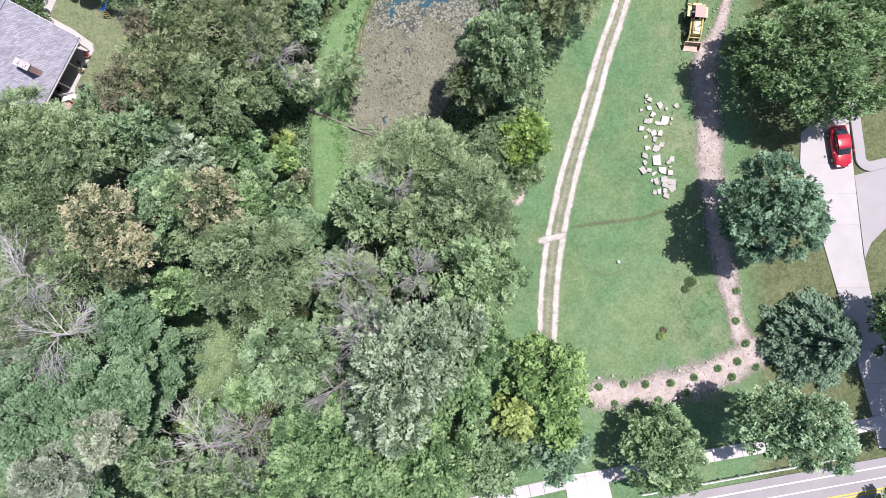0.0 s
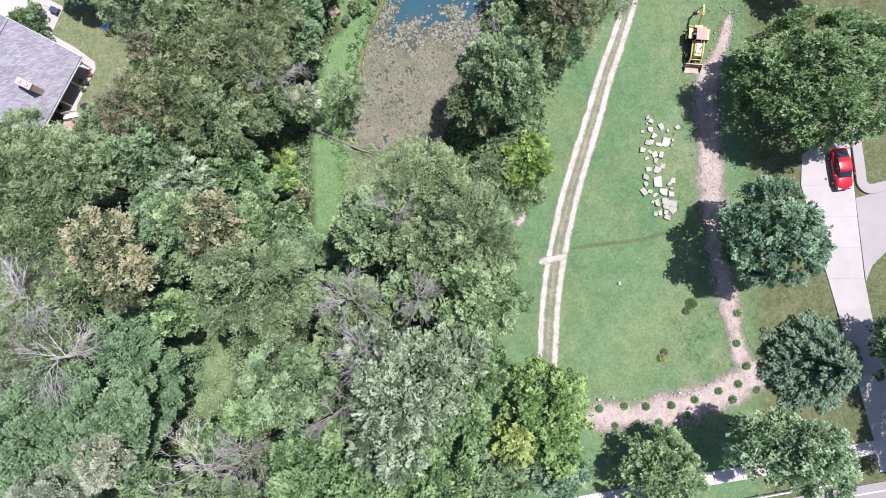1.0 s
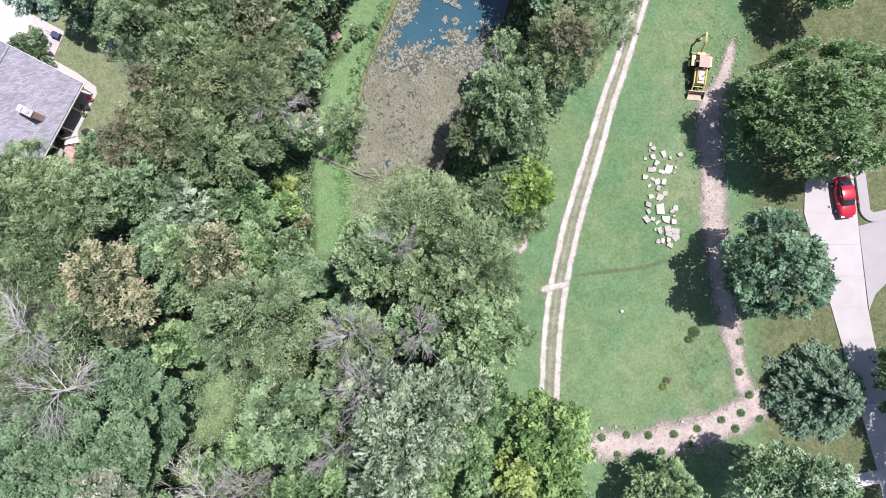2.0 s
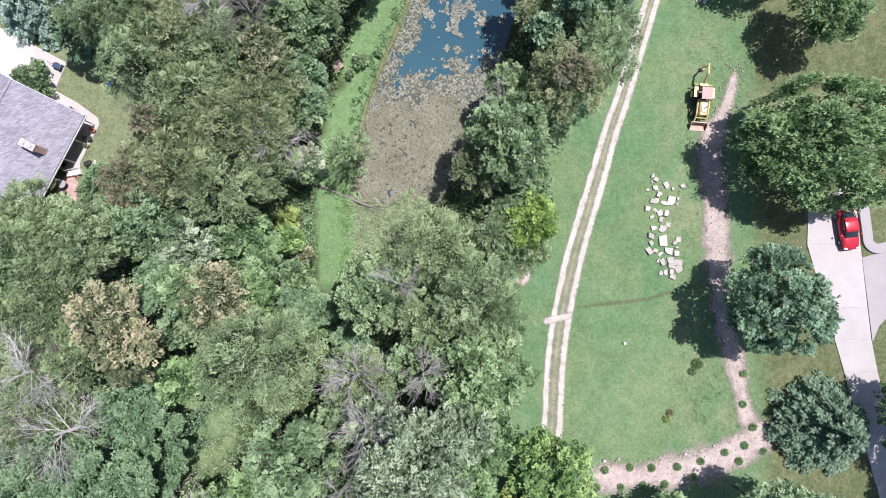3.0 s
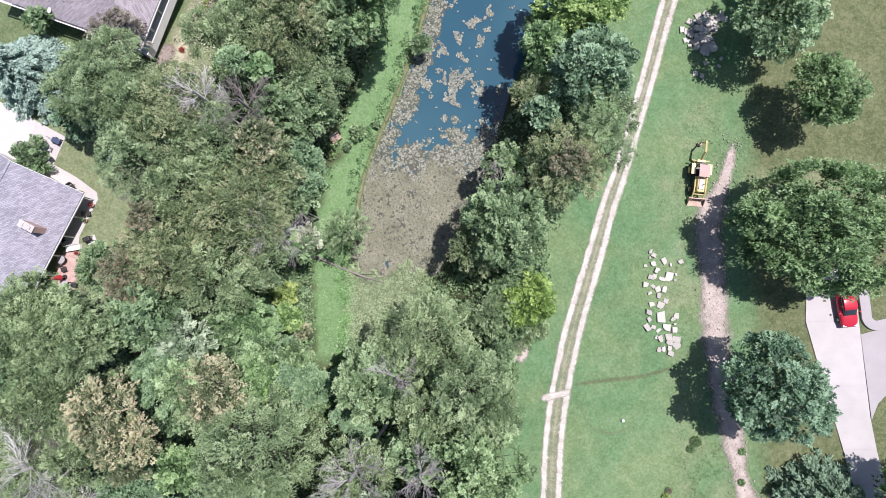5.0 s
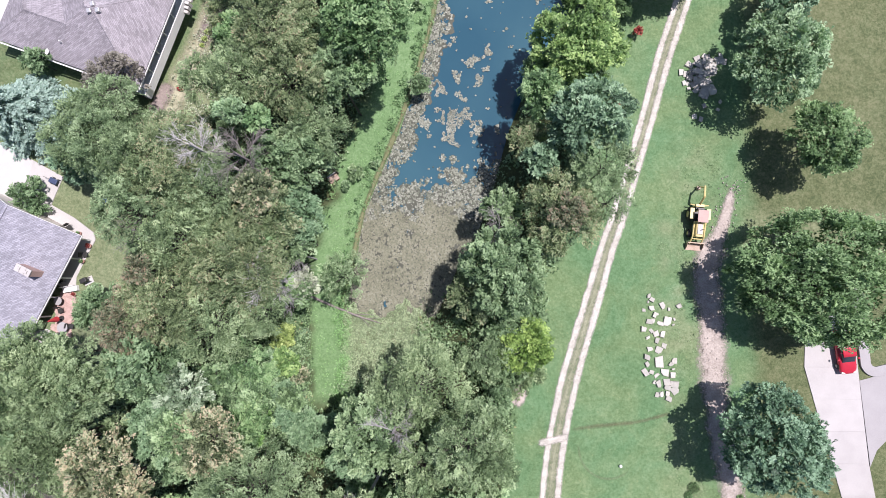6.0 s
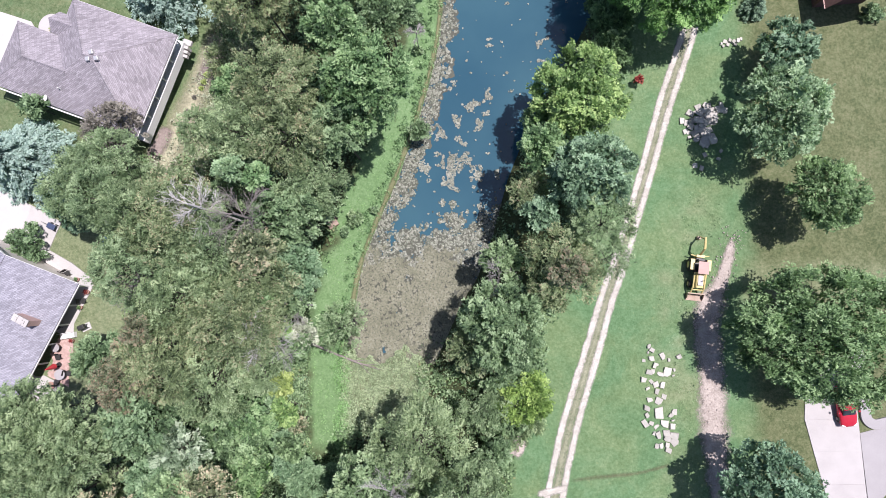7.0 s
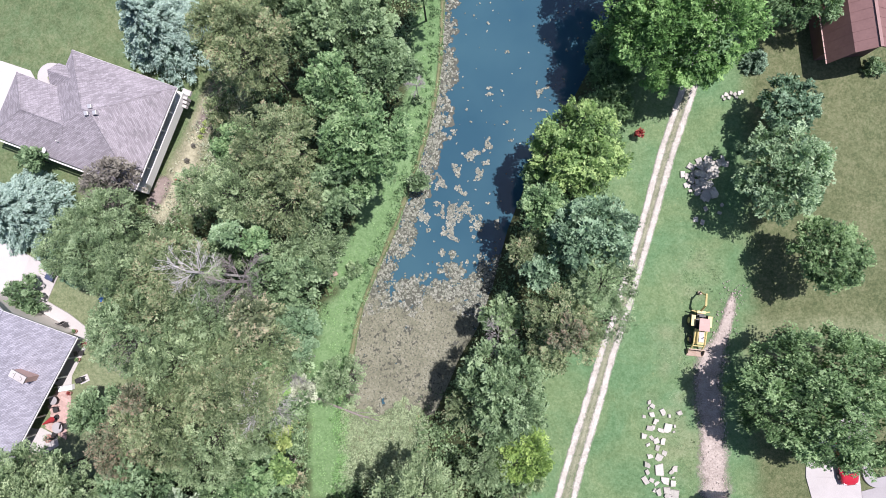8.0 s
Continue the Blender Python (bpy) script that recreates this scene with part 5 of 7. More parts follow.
house_b = thing("house", -29.21, 49.75, GR, -109.8, "single-storey house with a grey hipped shingle roof and porch", "house")
X1, Y1, PB = 11.1, -11.8, 0.5
ap = EA + 5.5 * PB
A0, A1 = (5.5, -5.5, ap), (5.5, -6.3, ap)
for nm_, pts in (("roof", [(0, 0, EA), A0, (X1, 0, EA)]), ("roof", [(X1, 0, EA), A0, A1, (X1, Y1, EA)]), ("roof", [(X1, Y1, EA), A1, (0, Y1, EA)]), ("roof", [(0, Y1, EA), A1, A0, (0, 0, EA)])):
    part(nm_, slab_face(bmesh.new(), pts[::-1], 0.14), ROOF_B2 if len(pts) == 3 else ROOF_B, house_b, "grey-mauve shingle hip roof slope")
WX, WY = 4.1, -16.4
wz = EA + 3.5 * PB
R0, R1 = (7.6, -12.9, wz + 0.004), (7.6, -8.2, wz + 0.004)
for pts in ([(WX, Y1 + 3.4, EA + 0.004), R1, R0, (WX, WY, EA + 0.004)], [(WX, WY, EA), R0, (X1, WY, EA)], [(X1, WY, EA + 0.004), R0, R1, (X1, Y1 + 3.4, EA + 0.004)]):
    part("wing_roof", slab_face(bmesh.new(), pts, 0.12), ROOF_B2 if len(pts) == 3 else ROOF_B, house_b, "grey-mauve shingle wing roof")
ez = EA + 1.16 * 0.8
for pts in ([(1.75, -12.6, EA), (2.92, -12.65, ez), (2.92, -9.3, ez), (1.75, -9.3, EA)], [(2.92, -12.65, ez), (4.06, -12.6, EA), (4.06, -9.3, EA), (2.92, -9.3, ez)], [(1.8, -12.5, EA), (4.0, -12.5, EA), (2.92, -12.5, ez - 0.06)]):
    part("porch_roof", slab_face(bmesh.new(), pts, 0.1), ROOF_B, house_b, "small shingle porch roof")
for x_, y_ in ((1.95, -12.45), (3.85, -12.45)):
    part("porch_post", boxed(x_ - 0.08, y_ - 0.08, 0, x_ + 0.08, y_ + 0.08, EA - 0.05), WHITE, house_b)


def ridge_cap(parent, a, c, mat):
    """A row of cap shingles along a hip or ridge."""
    a, c = Vector(a), Vector(c)
    n_ = max(2, int((c - a).length / 0.32))
    d = (c - a).normalized()
    side = Vector((-d.y, d.x, 0)).normalized()
    v, f = [], []
    for i in range(n_):
        p0, p1 = a + (c - a) * (i / n_), a + (c - a) * ((i + 1.05) / n_)
        for p_, up in ((p0, 0.025), (p1, 0.042)):
            v += [p_ + side * 0.13 + Vector((0, 0, up - 0.1)), p_ + Vector((0, 0, up + 0.004)), p_ - side * 0.13 + Vector((0, 0, up - 0.1))]
        k = 6 * i
        f += [(k, k + 1, k + 4, k + 3), (k + 1, k + 2, k + 5, k + 4), (k + 3, k + 4, k + 5)]
    return raw("ridge_cap", v, f, mat, parent, "row of cap shingles")


for a_, c_ in (((0, 0, EA), A0), ((X1, 0, EA), A0), ((0, Y1, EA), A1), (A0, A1)):
    ridge_cap(house_b, Vector(a_) + Vector((0, 0, 0.03)), Vector(c_) + Vector((0, 0, 0.03)), ROOF_B)
for a_, c_ in ((R0, R1), ((WX, WY, EA), R0), ((X1, WY, EA), R0)):
    ridge_cap(house_b, Vector(a_) + Vector((0, 0, 0.03)), Vector(c_) + Vector((0, 0, 0.03)), ROOF_B)
gutter(house_b, (0, 0, EA - 0.06), (X1, 0, EA - 0.06))
gutter(house_b, (X1, 0, EA - 0.06), (X1, WY, EA - 0.06)).matrix_basis = Matrix.Translation((X1 + 0.12, 0, EA - 0.06)) @ pose(0, 0, 0, 0, 0, -90)
gutter(house_b, (0, Y1, EA - 0.06), (0, 0, EA - 0.06)).matrix_basis = Matrix.Translation((-0.02, 0, EA - 0.06)) @ pose(0, 0, 0, 0, 0, -90) @ pose(0, 0, 0)
wall_with_holes(house_b, 0.75, X1 - 0.75, 0, EA + 0.3, -2.3, -2.05, [(0.9, 2.2, 0.9, 2.1), (3.4, 5.2, 0.1, 2.15), (6.3, 7.6, 0.9, 2.1), (8.8, 10.1, 0.9, 2.1)])
for i in range(6):
    part("porch_post", boxed(0.3 + i * 2.07, -0.5, 0, 0.44 + i * 2.07, -0.36, EA - 0.05), WHITE, house_b)
for a_, w_, z_, h_ in ((0.9, 1.3, 0.9, 1.2), (3.4, 1.8, 0.1, 2.05), (6.3, 1.3, 0.9, 1.2), (8.8, 1.3, 0.9, 1.2)):
    window(house_b, pose(a_, -2.29, z_), w_, h_)
part("wall", boxed(0.5, Y1 + 0.5, 0, X1 - 0.5, Y1 + 0.75, EA - 0.1), SIDING, house_b)
part("wall", boxed(0.5, Y1 + 0.75, 0, 0.75, -2.05, EA - 0.1), SIDING, house_b)
part("wall", boxed(X1 - 0.75, WY + 0.5, 0, X1 - 0.5, -2.05, EA - 0.1), SIDING, house_b)
part("wall", boxed(WX + 0.5, WY + 0.5, 0, X1 - 0.75, WY + 0.75, EA - 0.1), SIDING, house_b)
part("wall", boxed(WX + 0.5, WY + 0.75, 0, WX + 0.75, Y1 + 0.5, EA - 0.1), SIDING, house_b)
for dx_, dy_ in ((5.14, -4.94), (5.48, -5.71), (4.74, -5.66)):
    vent = part("roof_vent", boxed(-0.2, -0.2, -0.3, 0.2, 0.2, 0.2, 0.04), ALU, house_b, "square metal roof vent")
    vent.matrix_basis = pose(dx_ + 0.3, dy_, ap - 0.1, 0, 8, 30)
pipe = part("vent_pipe", tube(bmesh.new(), (0, 0, -0.3), (0, 0, 0.45), 0.06, 0.06, 10), WHITE, house_b, "white vent pipe")
pipe.matrix_basis = pose(9.3, -8.6, EA + (X1 - 9.3) * PB)
ds = bmesh.new()
bmesh.ops.create_uvsphere(ds, u_segments=18, v_segments=8, radius=0.45)
bmesh.ops.delete(ds, geom=[v for v in ds.verts if v.co.z > -0.18], context="VERTS")
bmesh.ops.solidify(ds, geom=ds.faces[:], thickness=0.02)
dish = part("satellite_dish", ds, WHITE, house_b, "white satellite dish")
dish.matrix_basis = pose(10.7, -10.2, EA + 0.75, 22, 15, 0)
part("arm", tube(bmesh.new(), (0, 0, -0.45), (0.25, 0.1, 0.1), 0.02, 0.02, 6), ALU, dish)
part("mast", tube(bmesh.new(), (0, 0, -0.45), (0, -0.1, -0.9), 0.03, 0.03, 6), ALU, dish)
# garden soil and dry grass beside the porch
def by_porch(off, half, a, c):
    """Points along the porch, off metres out from its roof edge."""
    u_, v_ = Vector((-0.339, -0.941)), Vector((0.941, -0.339))
    return [(-29.21 + u_.x * k + v_.x * off, 49.75 + u_.y * k + v_.y * off, half) for k in np.linspace(a, c, 9)]


ribbon("garden_soil", worn_strip("garden_soil", (0.150, 0.118, 0.105), (0.285, 0.235, 0.212), 0.75, 6.0), by_porch(0.2, 0.95, 8.5, 12.8), "mauve-brown mulch strip beside the porch", "soil", 0.05)
ribbon("garden_soil", worn_strip("dry_mulch", (0.135, 0.105, 0.100), (0.235, 0.195, 0.185), 0.7, 4.0), by_porch(1.5, 1.3, -2.5, 3.5), "dark dry mulch below withered plants", "soil", 0.055)
ribbon("dry_grass", worn_strip("dry_tall_grass", (0.20, 0.195, 0.125), (0.38, 0.36, 0.255), 0.6, 5.0), by_porch(1.2, 1.9, -3.5, 14.0), "tan dry grass beside the garden soil", "grass", 0.04)
# porch floor, pads and steps
pf = thing("porch_floor", -29.21, 49.75, -0.15, -109.8, "white concrete porch floor along the house", "porch", kind="structure")
part("concrete_strip", boxed(0.0, -2.05, -0.2, X1 + 0.1, -0.2, 1.0, 0.02), WHITE, pf)
part("concrete_strip", boxed(-0.6, -0.9, -0.2, -0.02, 0.05, 0.10, 0.02), CONCRETE, pf)
pd = bmesh.new()
prism(pd, [(3.0 + 1.5 * math.cos(a), -15.0 + 1.6 * math.sin(a)) for a in np.linspace(0, 2 * math.pi, 24, endpoint=False)], -0.2, 0.09, 0.02)
part("round_pad", pd, CONCRETE, pf)
part("drive_pad", prism(bmesh.new(), [(3.4, -24), (11.5, -24), (10.6, -16.6), (4.2, -16.2), (3.2, -17.5)], -0.2, 0.08, 0.02), CONCRETE, pf)
for i in range(3):
    part("stepping_slab", boxed(0.25 + i * 0.40, -0.16, -0.1, 0.55 + i * 0.40, 0.3, 0.75 - 0.22 * i, 0.02), CONCRETE, pf)
px_, py_ = -29.21 + 3.2 * math.cos(radians(-109.8)) + 14.6 * math.sin(radians(-109.8)), 49.75 + 3.2 * math.sin(radians(-109.8)) - 14.6 * math.cos(radians(-109.8))
for x_, y_, r_, k_ in ((px_, py_, 0.6, "russet"), (-28.3, 47.5, 0.45, "yellow"), (-28.6, 46.7, 0.4, "yellow"), (-28.9, 46.0, 0.3, "yellow"), (-29.6, 45.0, 0.3, "purple"), (-30.2, 43.3, 0.35, "purple"), (-31.0, 41.0, 0.35, "red"), (-27.5, 48.3, 0.4, "yellow"), (-30.4, 42.3, 0.3, "sage")):
    ob = thing("garden_plant", x_, y_, at(x_, y_), 0, "flowering garden plant beside the house porch", "plant", "plants along the porch")
    tuft("foliage", 0, 0, 0.15, r_, 90, k_, ob, 0.16)

# gambrel-roofed barn
barn = thing("barn", 35.2, 52.2, 0.0, 5.5, "red gambrel barn with a faded red metal roof", "barn")
prof = [(0.0, 2.6), (1.15, 4.9), (2.9, 5.9), (4.65, 4.9), (5.8, 2.6)]
for (xa, za), (xb, zb) in zip(prof, prof[1:]):
    part("roof", slab_face(bmesh.new(), [(xa, -0.4, za), (xb, -0.4, zb), (xb, 13, zb), (xa, 13, za)], 0.1), ROOFRED, barn, "faded red metal roof slope")
    for k in np.arange(-0.38, 13, 0.95):
        s_ = slab_face(bmesh.new(), [(xa, k, za + 0.03), (xb, k, zb + 0.03), (xb, k + 0.05, zb + 0.03), (xa, k + 0.05, za + 0.03)], 0.03)
        part("roof_seam", s_, ROOFRED, barn)
part("ridge_cap", boxed(2.75, -0.42, 5.9, 3.05, 13.02, 5.96, 0.01), ROOFRED, barn)
gp = [(0.35, 0)] + [(x_ if 0.4 < x_ < 5.4 else (0.35 if x_ < 1 else 5.45), z_ - 0.14) for x_, z_ in prof] + [(5.45, 0)]
for y_ in (0.9, 12.6):
    gw = bmesh.new()
    lo_ = [gw.verts.new((x_, y_, z_)) for x_, z_ in gp]
    hi_ = [gw.verts.new((x_, y_ + 0.15, z_)) for x_, z_ in gp]
    gw.faces.new(lo_), gw.faces.new(hi_[::-1])
    for i in range(len(gp)):
        gw.faces.new((lo_[i], hi_[i], hi_[(i + 1) % len(gp)], lo_[(i + 1) % len(gp)]))
    part("gable_wall", gw, BARNRED, barn, "red board gable wall")
part("side_wall", boxed(0.35, 1.05, 0, 0.5, 12.6, 2.6), BARNRED, barn)
part("side_wall", boxed(5.3, 1.05, 0, 5.45, 12.6, 2.6), BARNRED, barn)
part("gutter", boxed(-0.12, -0.4, 2.48, -0.01, 13, 2.56, 0.01), CANOPY, barn, "pale pink gutter with dark brackets")
for k in np.arange(0, 12, 0.6):
    part("bracket", boxed(-0.14, k, 2.55, -0.0, k + 0.06, 2.59), DARK, barn)


# ---- vehicles ----
def loft(bm, rings):
    """Skin over rings of equal length, closed at both ends."""
    vs = [[bm.verts.new(p) for p in r] for r in rings]
    k = len(vs[0])
    for a, b in zip(vs, vs[1:]):
        for i in range(k):
            bm.faces.new((a[i], a[(i + 1) % k], b[(i + 1) % k], b[i]))
    bm.faces.new(vs[0][::-1])
    bm.faces.new(vs[-1])
    bmesh.ops.recalc_face_normals(bm, faces=bm.faces)
    return bm


def ring(x, w_, z0, z1, p=3.2, k=20):
    """A rounded box section across x."""
    out = []
    for i in range(k):
        a = 2 * math.pi * (i + 0.5) / k
        c, s = math.cos(a), math.sin(a)
        out.append((x, w_ * math.copysign(abs(c) ** (2 / p), c), (z0 + z1) / 2 + (z1 - z0) / 2 * math.copysign(abs(s) ** (2 / p), s)))
    return out


def wheel(parent, x, y, r, wide, rim_mat=None, name="wheel"):
    w_ = bmesh.new()
    tube(w_, (x, y - wide / 2, r), (x, y + wide / 2, r), r, r, 20)
    bmesh.ops.bevel(w_, geom=[e for e in w_.edges if abs(e.verts[0].co.y - e.verts[1].co.y) < 1e-4], offset=wide * 0.18, segments=2, affect="EDGES")
    wh = part(name, w_, TYRE, parent, "black rubber tyre")
    part("rim", tube(bmesh.new(), (x, y - wide / 2 - 0.012, r), (x, y + wide / 2 + 0.012, r), r * 0.5, r * 0.5, 14), rim_mat or OLDCONCRETE, wh)


def car(x, y, rz, paint, label, L=4.35):
    z = at(x, y) + 0.08
    ob = thing("car", x, y, z, rz, label, "car")
    s = [(-2.15, .62, .42, .78), (-2.05, .78, .30, .90), (-1.6, .84, .22, .96), (-0.8, .87, .2, .95), (0.2, .88, .2, .93), (1.0, .87, .2, .92), (1.5, .84, .22, .86), (1.95, .76, .28, .76), (2.13, .60, .36, .66)]
    b = part("body", loft(bmesh.new(), [ring(*q) for q in s]), paint, ob)
    b.data.shade_smooth()
    c = [(-1.75, .60, .85, .93), (-1.2, .66, .85, 1.25), (-0.6, .68, .85, 1.34), (0.1, .68, .85, 1.34), (0.45, .66, .85, 1.24), (0.95, .62, .82, .90)]
    cb = part("windows", loft(bmesh.new(), [ring(a, w_, z0, z1, 3.0) for a, w_, z0, z1 in c]), GLASS, ob, "dark tinted glass")
    cb.name = "glasshouse"
    r_ = [(-1.1, .62, 1.22, 1.29), (-0.6, .66, 1.28, 1.375), (0.1, .66, 1.28, 1.375), (0.36, .63, 1.22, 1.315)]
    part("roof", loft(bmesh.new(), [ring(*q, 2.6) for q in r_]), paint, ob).data.shade_smooth()
    for sy in (-1, 1):
        part("door_pillar", boxed(-0.12, sy * 0.69 - 0.02, 0.9, 0.0, sy * 0.69 + 0.02, 1.24, 0.01), paint, ob)
        part("mirror", boxed(0.55, sy * 0.98 - 0.09, 0.92, 0.72, sy * 0.98 + 0.09, 1.04, 0.03), paint, ob)
        part("headlight", boxed(1.86, sy * 0.55 - 0.17, 0.58, 2.08, sy * 0.55 + 0.17, 0.72, 0.04), ALU, ob, "clear headlight")
        part("tail_light", boxed(-2.12, sy * 0.6 - 0.15, 0.68, -2.0, sy * 0.6 + 0.15, 0.85, 0.03), REDCLOTH, ob)
        for wx_ in (-1.3, 1.3):
            wheel(ob, wx_, sy * 0.80, 0.32, 0.22)
    ob.scale = (0.95, 0.97, 0.95)
    return ob


car(36.78, 13.35, -83, CARRED, "glossy red hatchback car parked on a concrete driveway")


def backhoe(x, y, rz):
    """A tractor with a front loader and a rear digging arm; it faces its own +x."""
    ob = thing("backhoe_loader", x, y, at(x, y), rz, "weathered yellow backhoe loader with a pink-tan canopy on grass", "backhoe")
    part("chassis", boxed(-1.5, -0.35, 0.55, 1.6, 0.35, 0.95, 0.04), DARK, ob)
    hood = bmesh.new()
    loft(hood, [ring(0.25, .42, .85, 1.62, 5), ring(1.1, .42, .85, 1.58, 5), ring(1.75, .38, .85, 1.48, 5)])
    part("hood", hood, MACHINE, ob, "pale yellow engine hood")
    part("hood_panel", boxed(0.45, -0.26, 1.60, 1.5, 0.26, 1.635, 0.01), CONCRETE, ob, "worn white hood top")
    part("exhaust", tube(bmesh.new(), (1.0, 0.2, 1.5), (1.0, 0.2, 2.2), 0.04, 0.04, 8), DARK, ob)
    part("floor", boxed(-0.95, -0.6, 0.95, 0.3, 0.6, 1.02, 0.01), DARK, ob)
    part("seat", boxed(-0.6, -0.25, 1.1, -0.1, 0.25, 1.45, 0.06), DARK, ob)
    wh = bmesh.new()
    tube(wh, (0.1, 0, 1.5), (0.14, 0, 1.53), 0.2, 0.2, 14)
    part("steering_wheel", wh, DARK, ob)
    part("canopy", boxed(-0.98, -0.54, 2.15, 0.32, 0.54, 2.23, 0.03), CANOPY, ob, "faded pink-tan canopy roof")
    for px_, py_ in ((-0.9, -0.47), (-0.9, 0.47), (0.22, -0.47), (0.22, 0.47)):
        part("post", boxed(px_ - 0.035, py_ - 0.035, 0.95, px_ + 0.035, py_ + 0.035, 2.15), MACHINE, ob)
    for sy in (-1, 1):
        wheel(ob, -0.65, sy * 0.85, 0.68, 0.42, MACHINE, "rear_wheel")
        wheel(ob, 1.35, sy * 0.72, 0.42, 0.28, MACHINE, "front_wheel")
        part("fender", boxed(-1.25, sy * 0.85 - 0.22, 1.36, -0.1, sy * 0.85 + 0.22, 1.42, 0.02), MACHINE, ob)
        arm = bmesh.new()
        for a, c in (((0.15, 1.45), (1.7, 1.2)), ((1.7, 1.2), (2.45, 0.45))):
            tube(arm, (a[0], sy * 0.58, a[1]), (c[0], sy * 0.58, c[1]), 0.085, 0.075, 6)
        part("loader_arm", arm, MACHINE, ob)
        part("ram", tube(bmesh.new(), (0.5, sy * 0.52, 0.95), (1.75, sy * 0.52, 1.1), 0.045, 0.045, 8), ALU, ob)
    part("cross_tube", tube(bmesh.new(), (1.95, -0.58, 0.95), (1.95, 0.58, 0.95), 0.06, 0.06, 8), MACHINE, ob)
    bk_ = bmesh.new()
    pr = [(2.3, 0.75), (2.36, 0.2), (2.55, 0.07), (3.1, 0.04), (3.1, 0.075), (2.58, 0.12), (2.43, 0.24), (2.40, 0.75)]
    v0 = [bk_.verts.new((a, -0.85, c)) for a, c in pr]
    v1 = [bk_.verts.new((a, 0.85, c)) for a, c in pr]
    for i in range(len(pr)):
        j = (i + 1) % len(pr)
        bk_.faces.new((v0[i], v0[j], v1[j], v1[i]))
    for sy in (-0.85, 0.82):
        q = [bk_.verts.new((a, sy + o, c)) for o in (0, 0.03) for a, c in ((2.3, 0.75), (2.36, 0.2), (2.55, 0.07), (3.1, 0.04), (2.75, 0.55))]
        bk_.faces.new(q[:5]), bk_.faces.new(q[5:][::-1])
        for i in range(5):
            bk_.faces.new((q[i], q[5 + i], q[5 + (i + 1) % 5], q[(i + 1) % 5]))
    bmesh.ops.recalc_face_normals(bk_, faces=bk_.faces)
    part("loader_bucket", bk_, RUST, ob, "scraped steel loader bucket")
    part("swing_frame", boxed(-1.75, -0.45, 0.5, -1.45, 0.45, 1.2, 0.04), MACHINE, ob)
    part("valve_levers", boxed(-1.3, -0.35, 1.2, -1.1, 0.35, 1.55, 0.03), DARK, ob).name = "lever_console"
    for sy in (-1, 1):
        part("stabiliser", tube(bmesh.new(), (-1.6, sy * 0.4, 1.0), (-1.7, sy * 0.95, 0.95), 0.07, 0.06, 6), MACHINE, ob)
    bo = bmesh.new()
    tube(bo, (-1.65, 0, 0.9), (-2.35, -0.08, 2.35), 0.13, 0.11, 6)
    tube(bo, (-2.35, -0.08, 2.35), (-3.55, 0.0, 2.1), 0.12, 0.09, 6)
    part("boom", bo, MACHINE, ob)
    di = bmesh.new()
    tube(di, (-3.3, 0.0, 2.2), (-3.75, 0.05, 0.5), 0.1, 0.07, 6)
    part("dipper_arm", di, MACHINE, ob)
    part("digging_bucket", boxed(-3.80, -0.20, 0.05, -3.45, 0.22, 0.45, 0.08), RUST, ob)
    ob.scale = (0.93, 0.93, 0.93)
    part("boom_ram", tube(bmesh.new(), (-1.75, 0.05, 1.2), (-2.6, -0.02, 2.3), 0.04, 0.04, 6), ALU, ob)
    return ob


backhoe(23.1, 26.1, -95.5)


# ---- loose stones ----
def stone_mesh(g, s, thick):
    """A broken slab: four uneven corners, sometimes with one knocked off."""
    w_, h_ = s * 0.5, s * 0.5 * g.uniform(0.6, 0.95)
    q = [(sx * w_ * g.uniform(0.75, 1.12), sy * h_ * g.uniform(0.75, 1.12)) for sx, sy in ((-1, -1), (1, -1), (1, 1), (-1, 1))]
    if g.random() < 0.45:
        (ax, ay), (bx, by), (cx, cy) = q[1], q[2], q[3]
        q[2:3] = [(bx + (ax - bx) * 0.35, by + (ay - by) * 0.35), (bx + (cx - bx) * 0.3, by + (cy - by) * 0.3)]
    bm = prism(bmesh.new(), q, 0, thick, 0.012)
    for v in bm.verts:
        v.co += Vector(g.normal(0, 0.015, 3))
    return bm


def stone(x, y, s, tilt, lift, label, group, g, thick=0.2):
    bm = stone_mesh(g, s, thick * g.uniform(0.6, 1.4))
    me = bpy.data.meshes.new("flagstone")
    bm.to_mesh(me)
    bm.free()
    me.materials.append(STONE)
    ob = new("flagstone", me)
    ob.matrix_basis = pose(x, y, at(x, y) - 0.03 + lift, g.normal(0, tilt), g.normal(0, tilt), g.uniform(0, 360))
    return tagged(ob, label, "stone", group)


sg = np.random.default_rng(21)


def flagstone(x, y, s):
    stone(x, y, s * 0.92, 7, 0, "pale limestone slab lying loose on the lawn", "loose slabs on the lawn", sg)


def boulder(x, y, s):
    d = math.hypot(x - 24.6, y - 41.2)
    stone(x, y, s * 1.25, 13, max(0, 0.45 - 0.22 * d) + sg.uniform(0, 0.1), "grey-white limestone piece in a heap", "heap of stones", sg, 0.11)
    if d < 1.6:
        stone(x + sg.normal(0, 0.2), y + sg.normal(0, 0.2), s * 1.2, 10, 0, "grey-white limestone piece in a heap", "heap of stones", sg, 0.13)


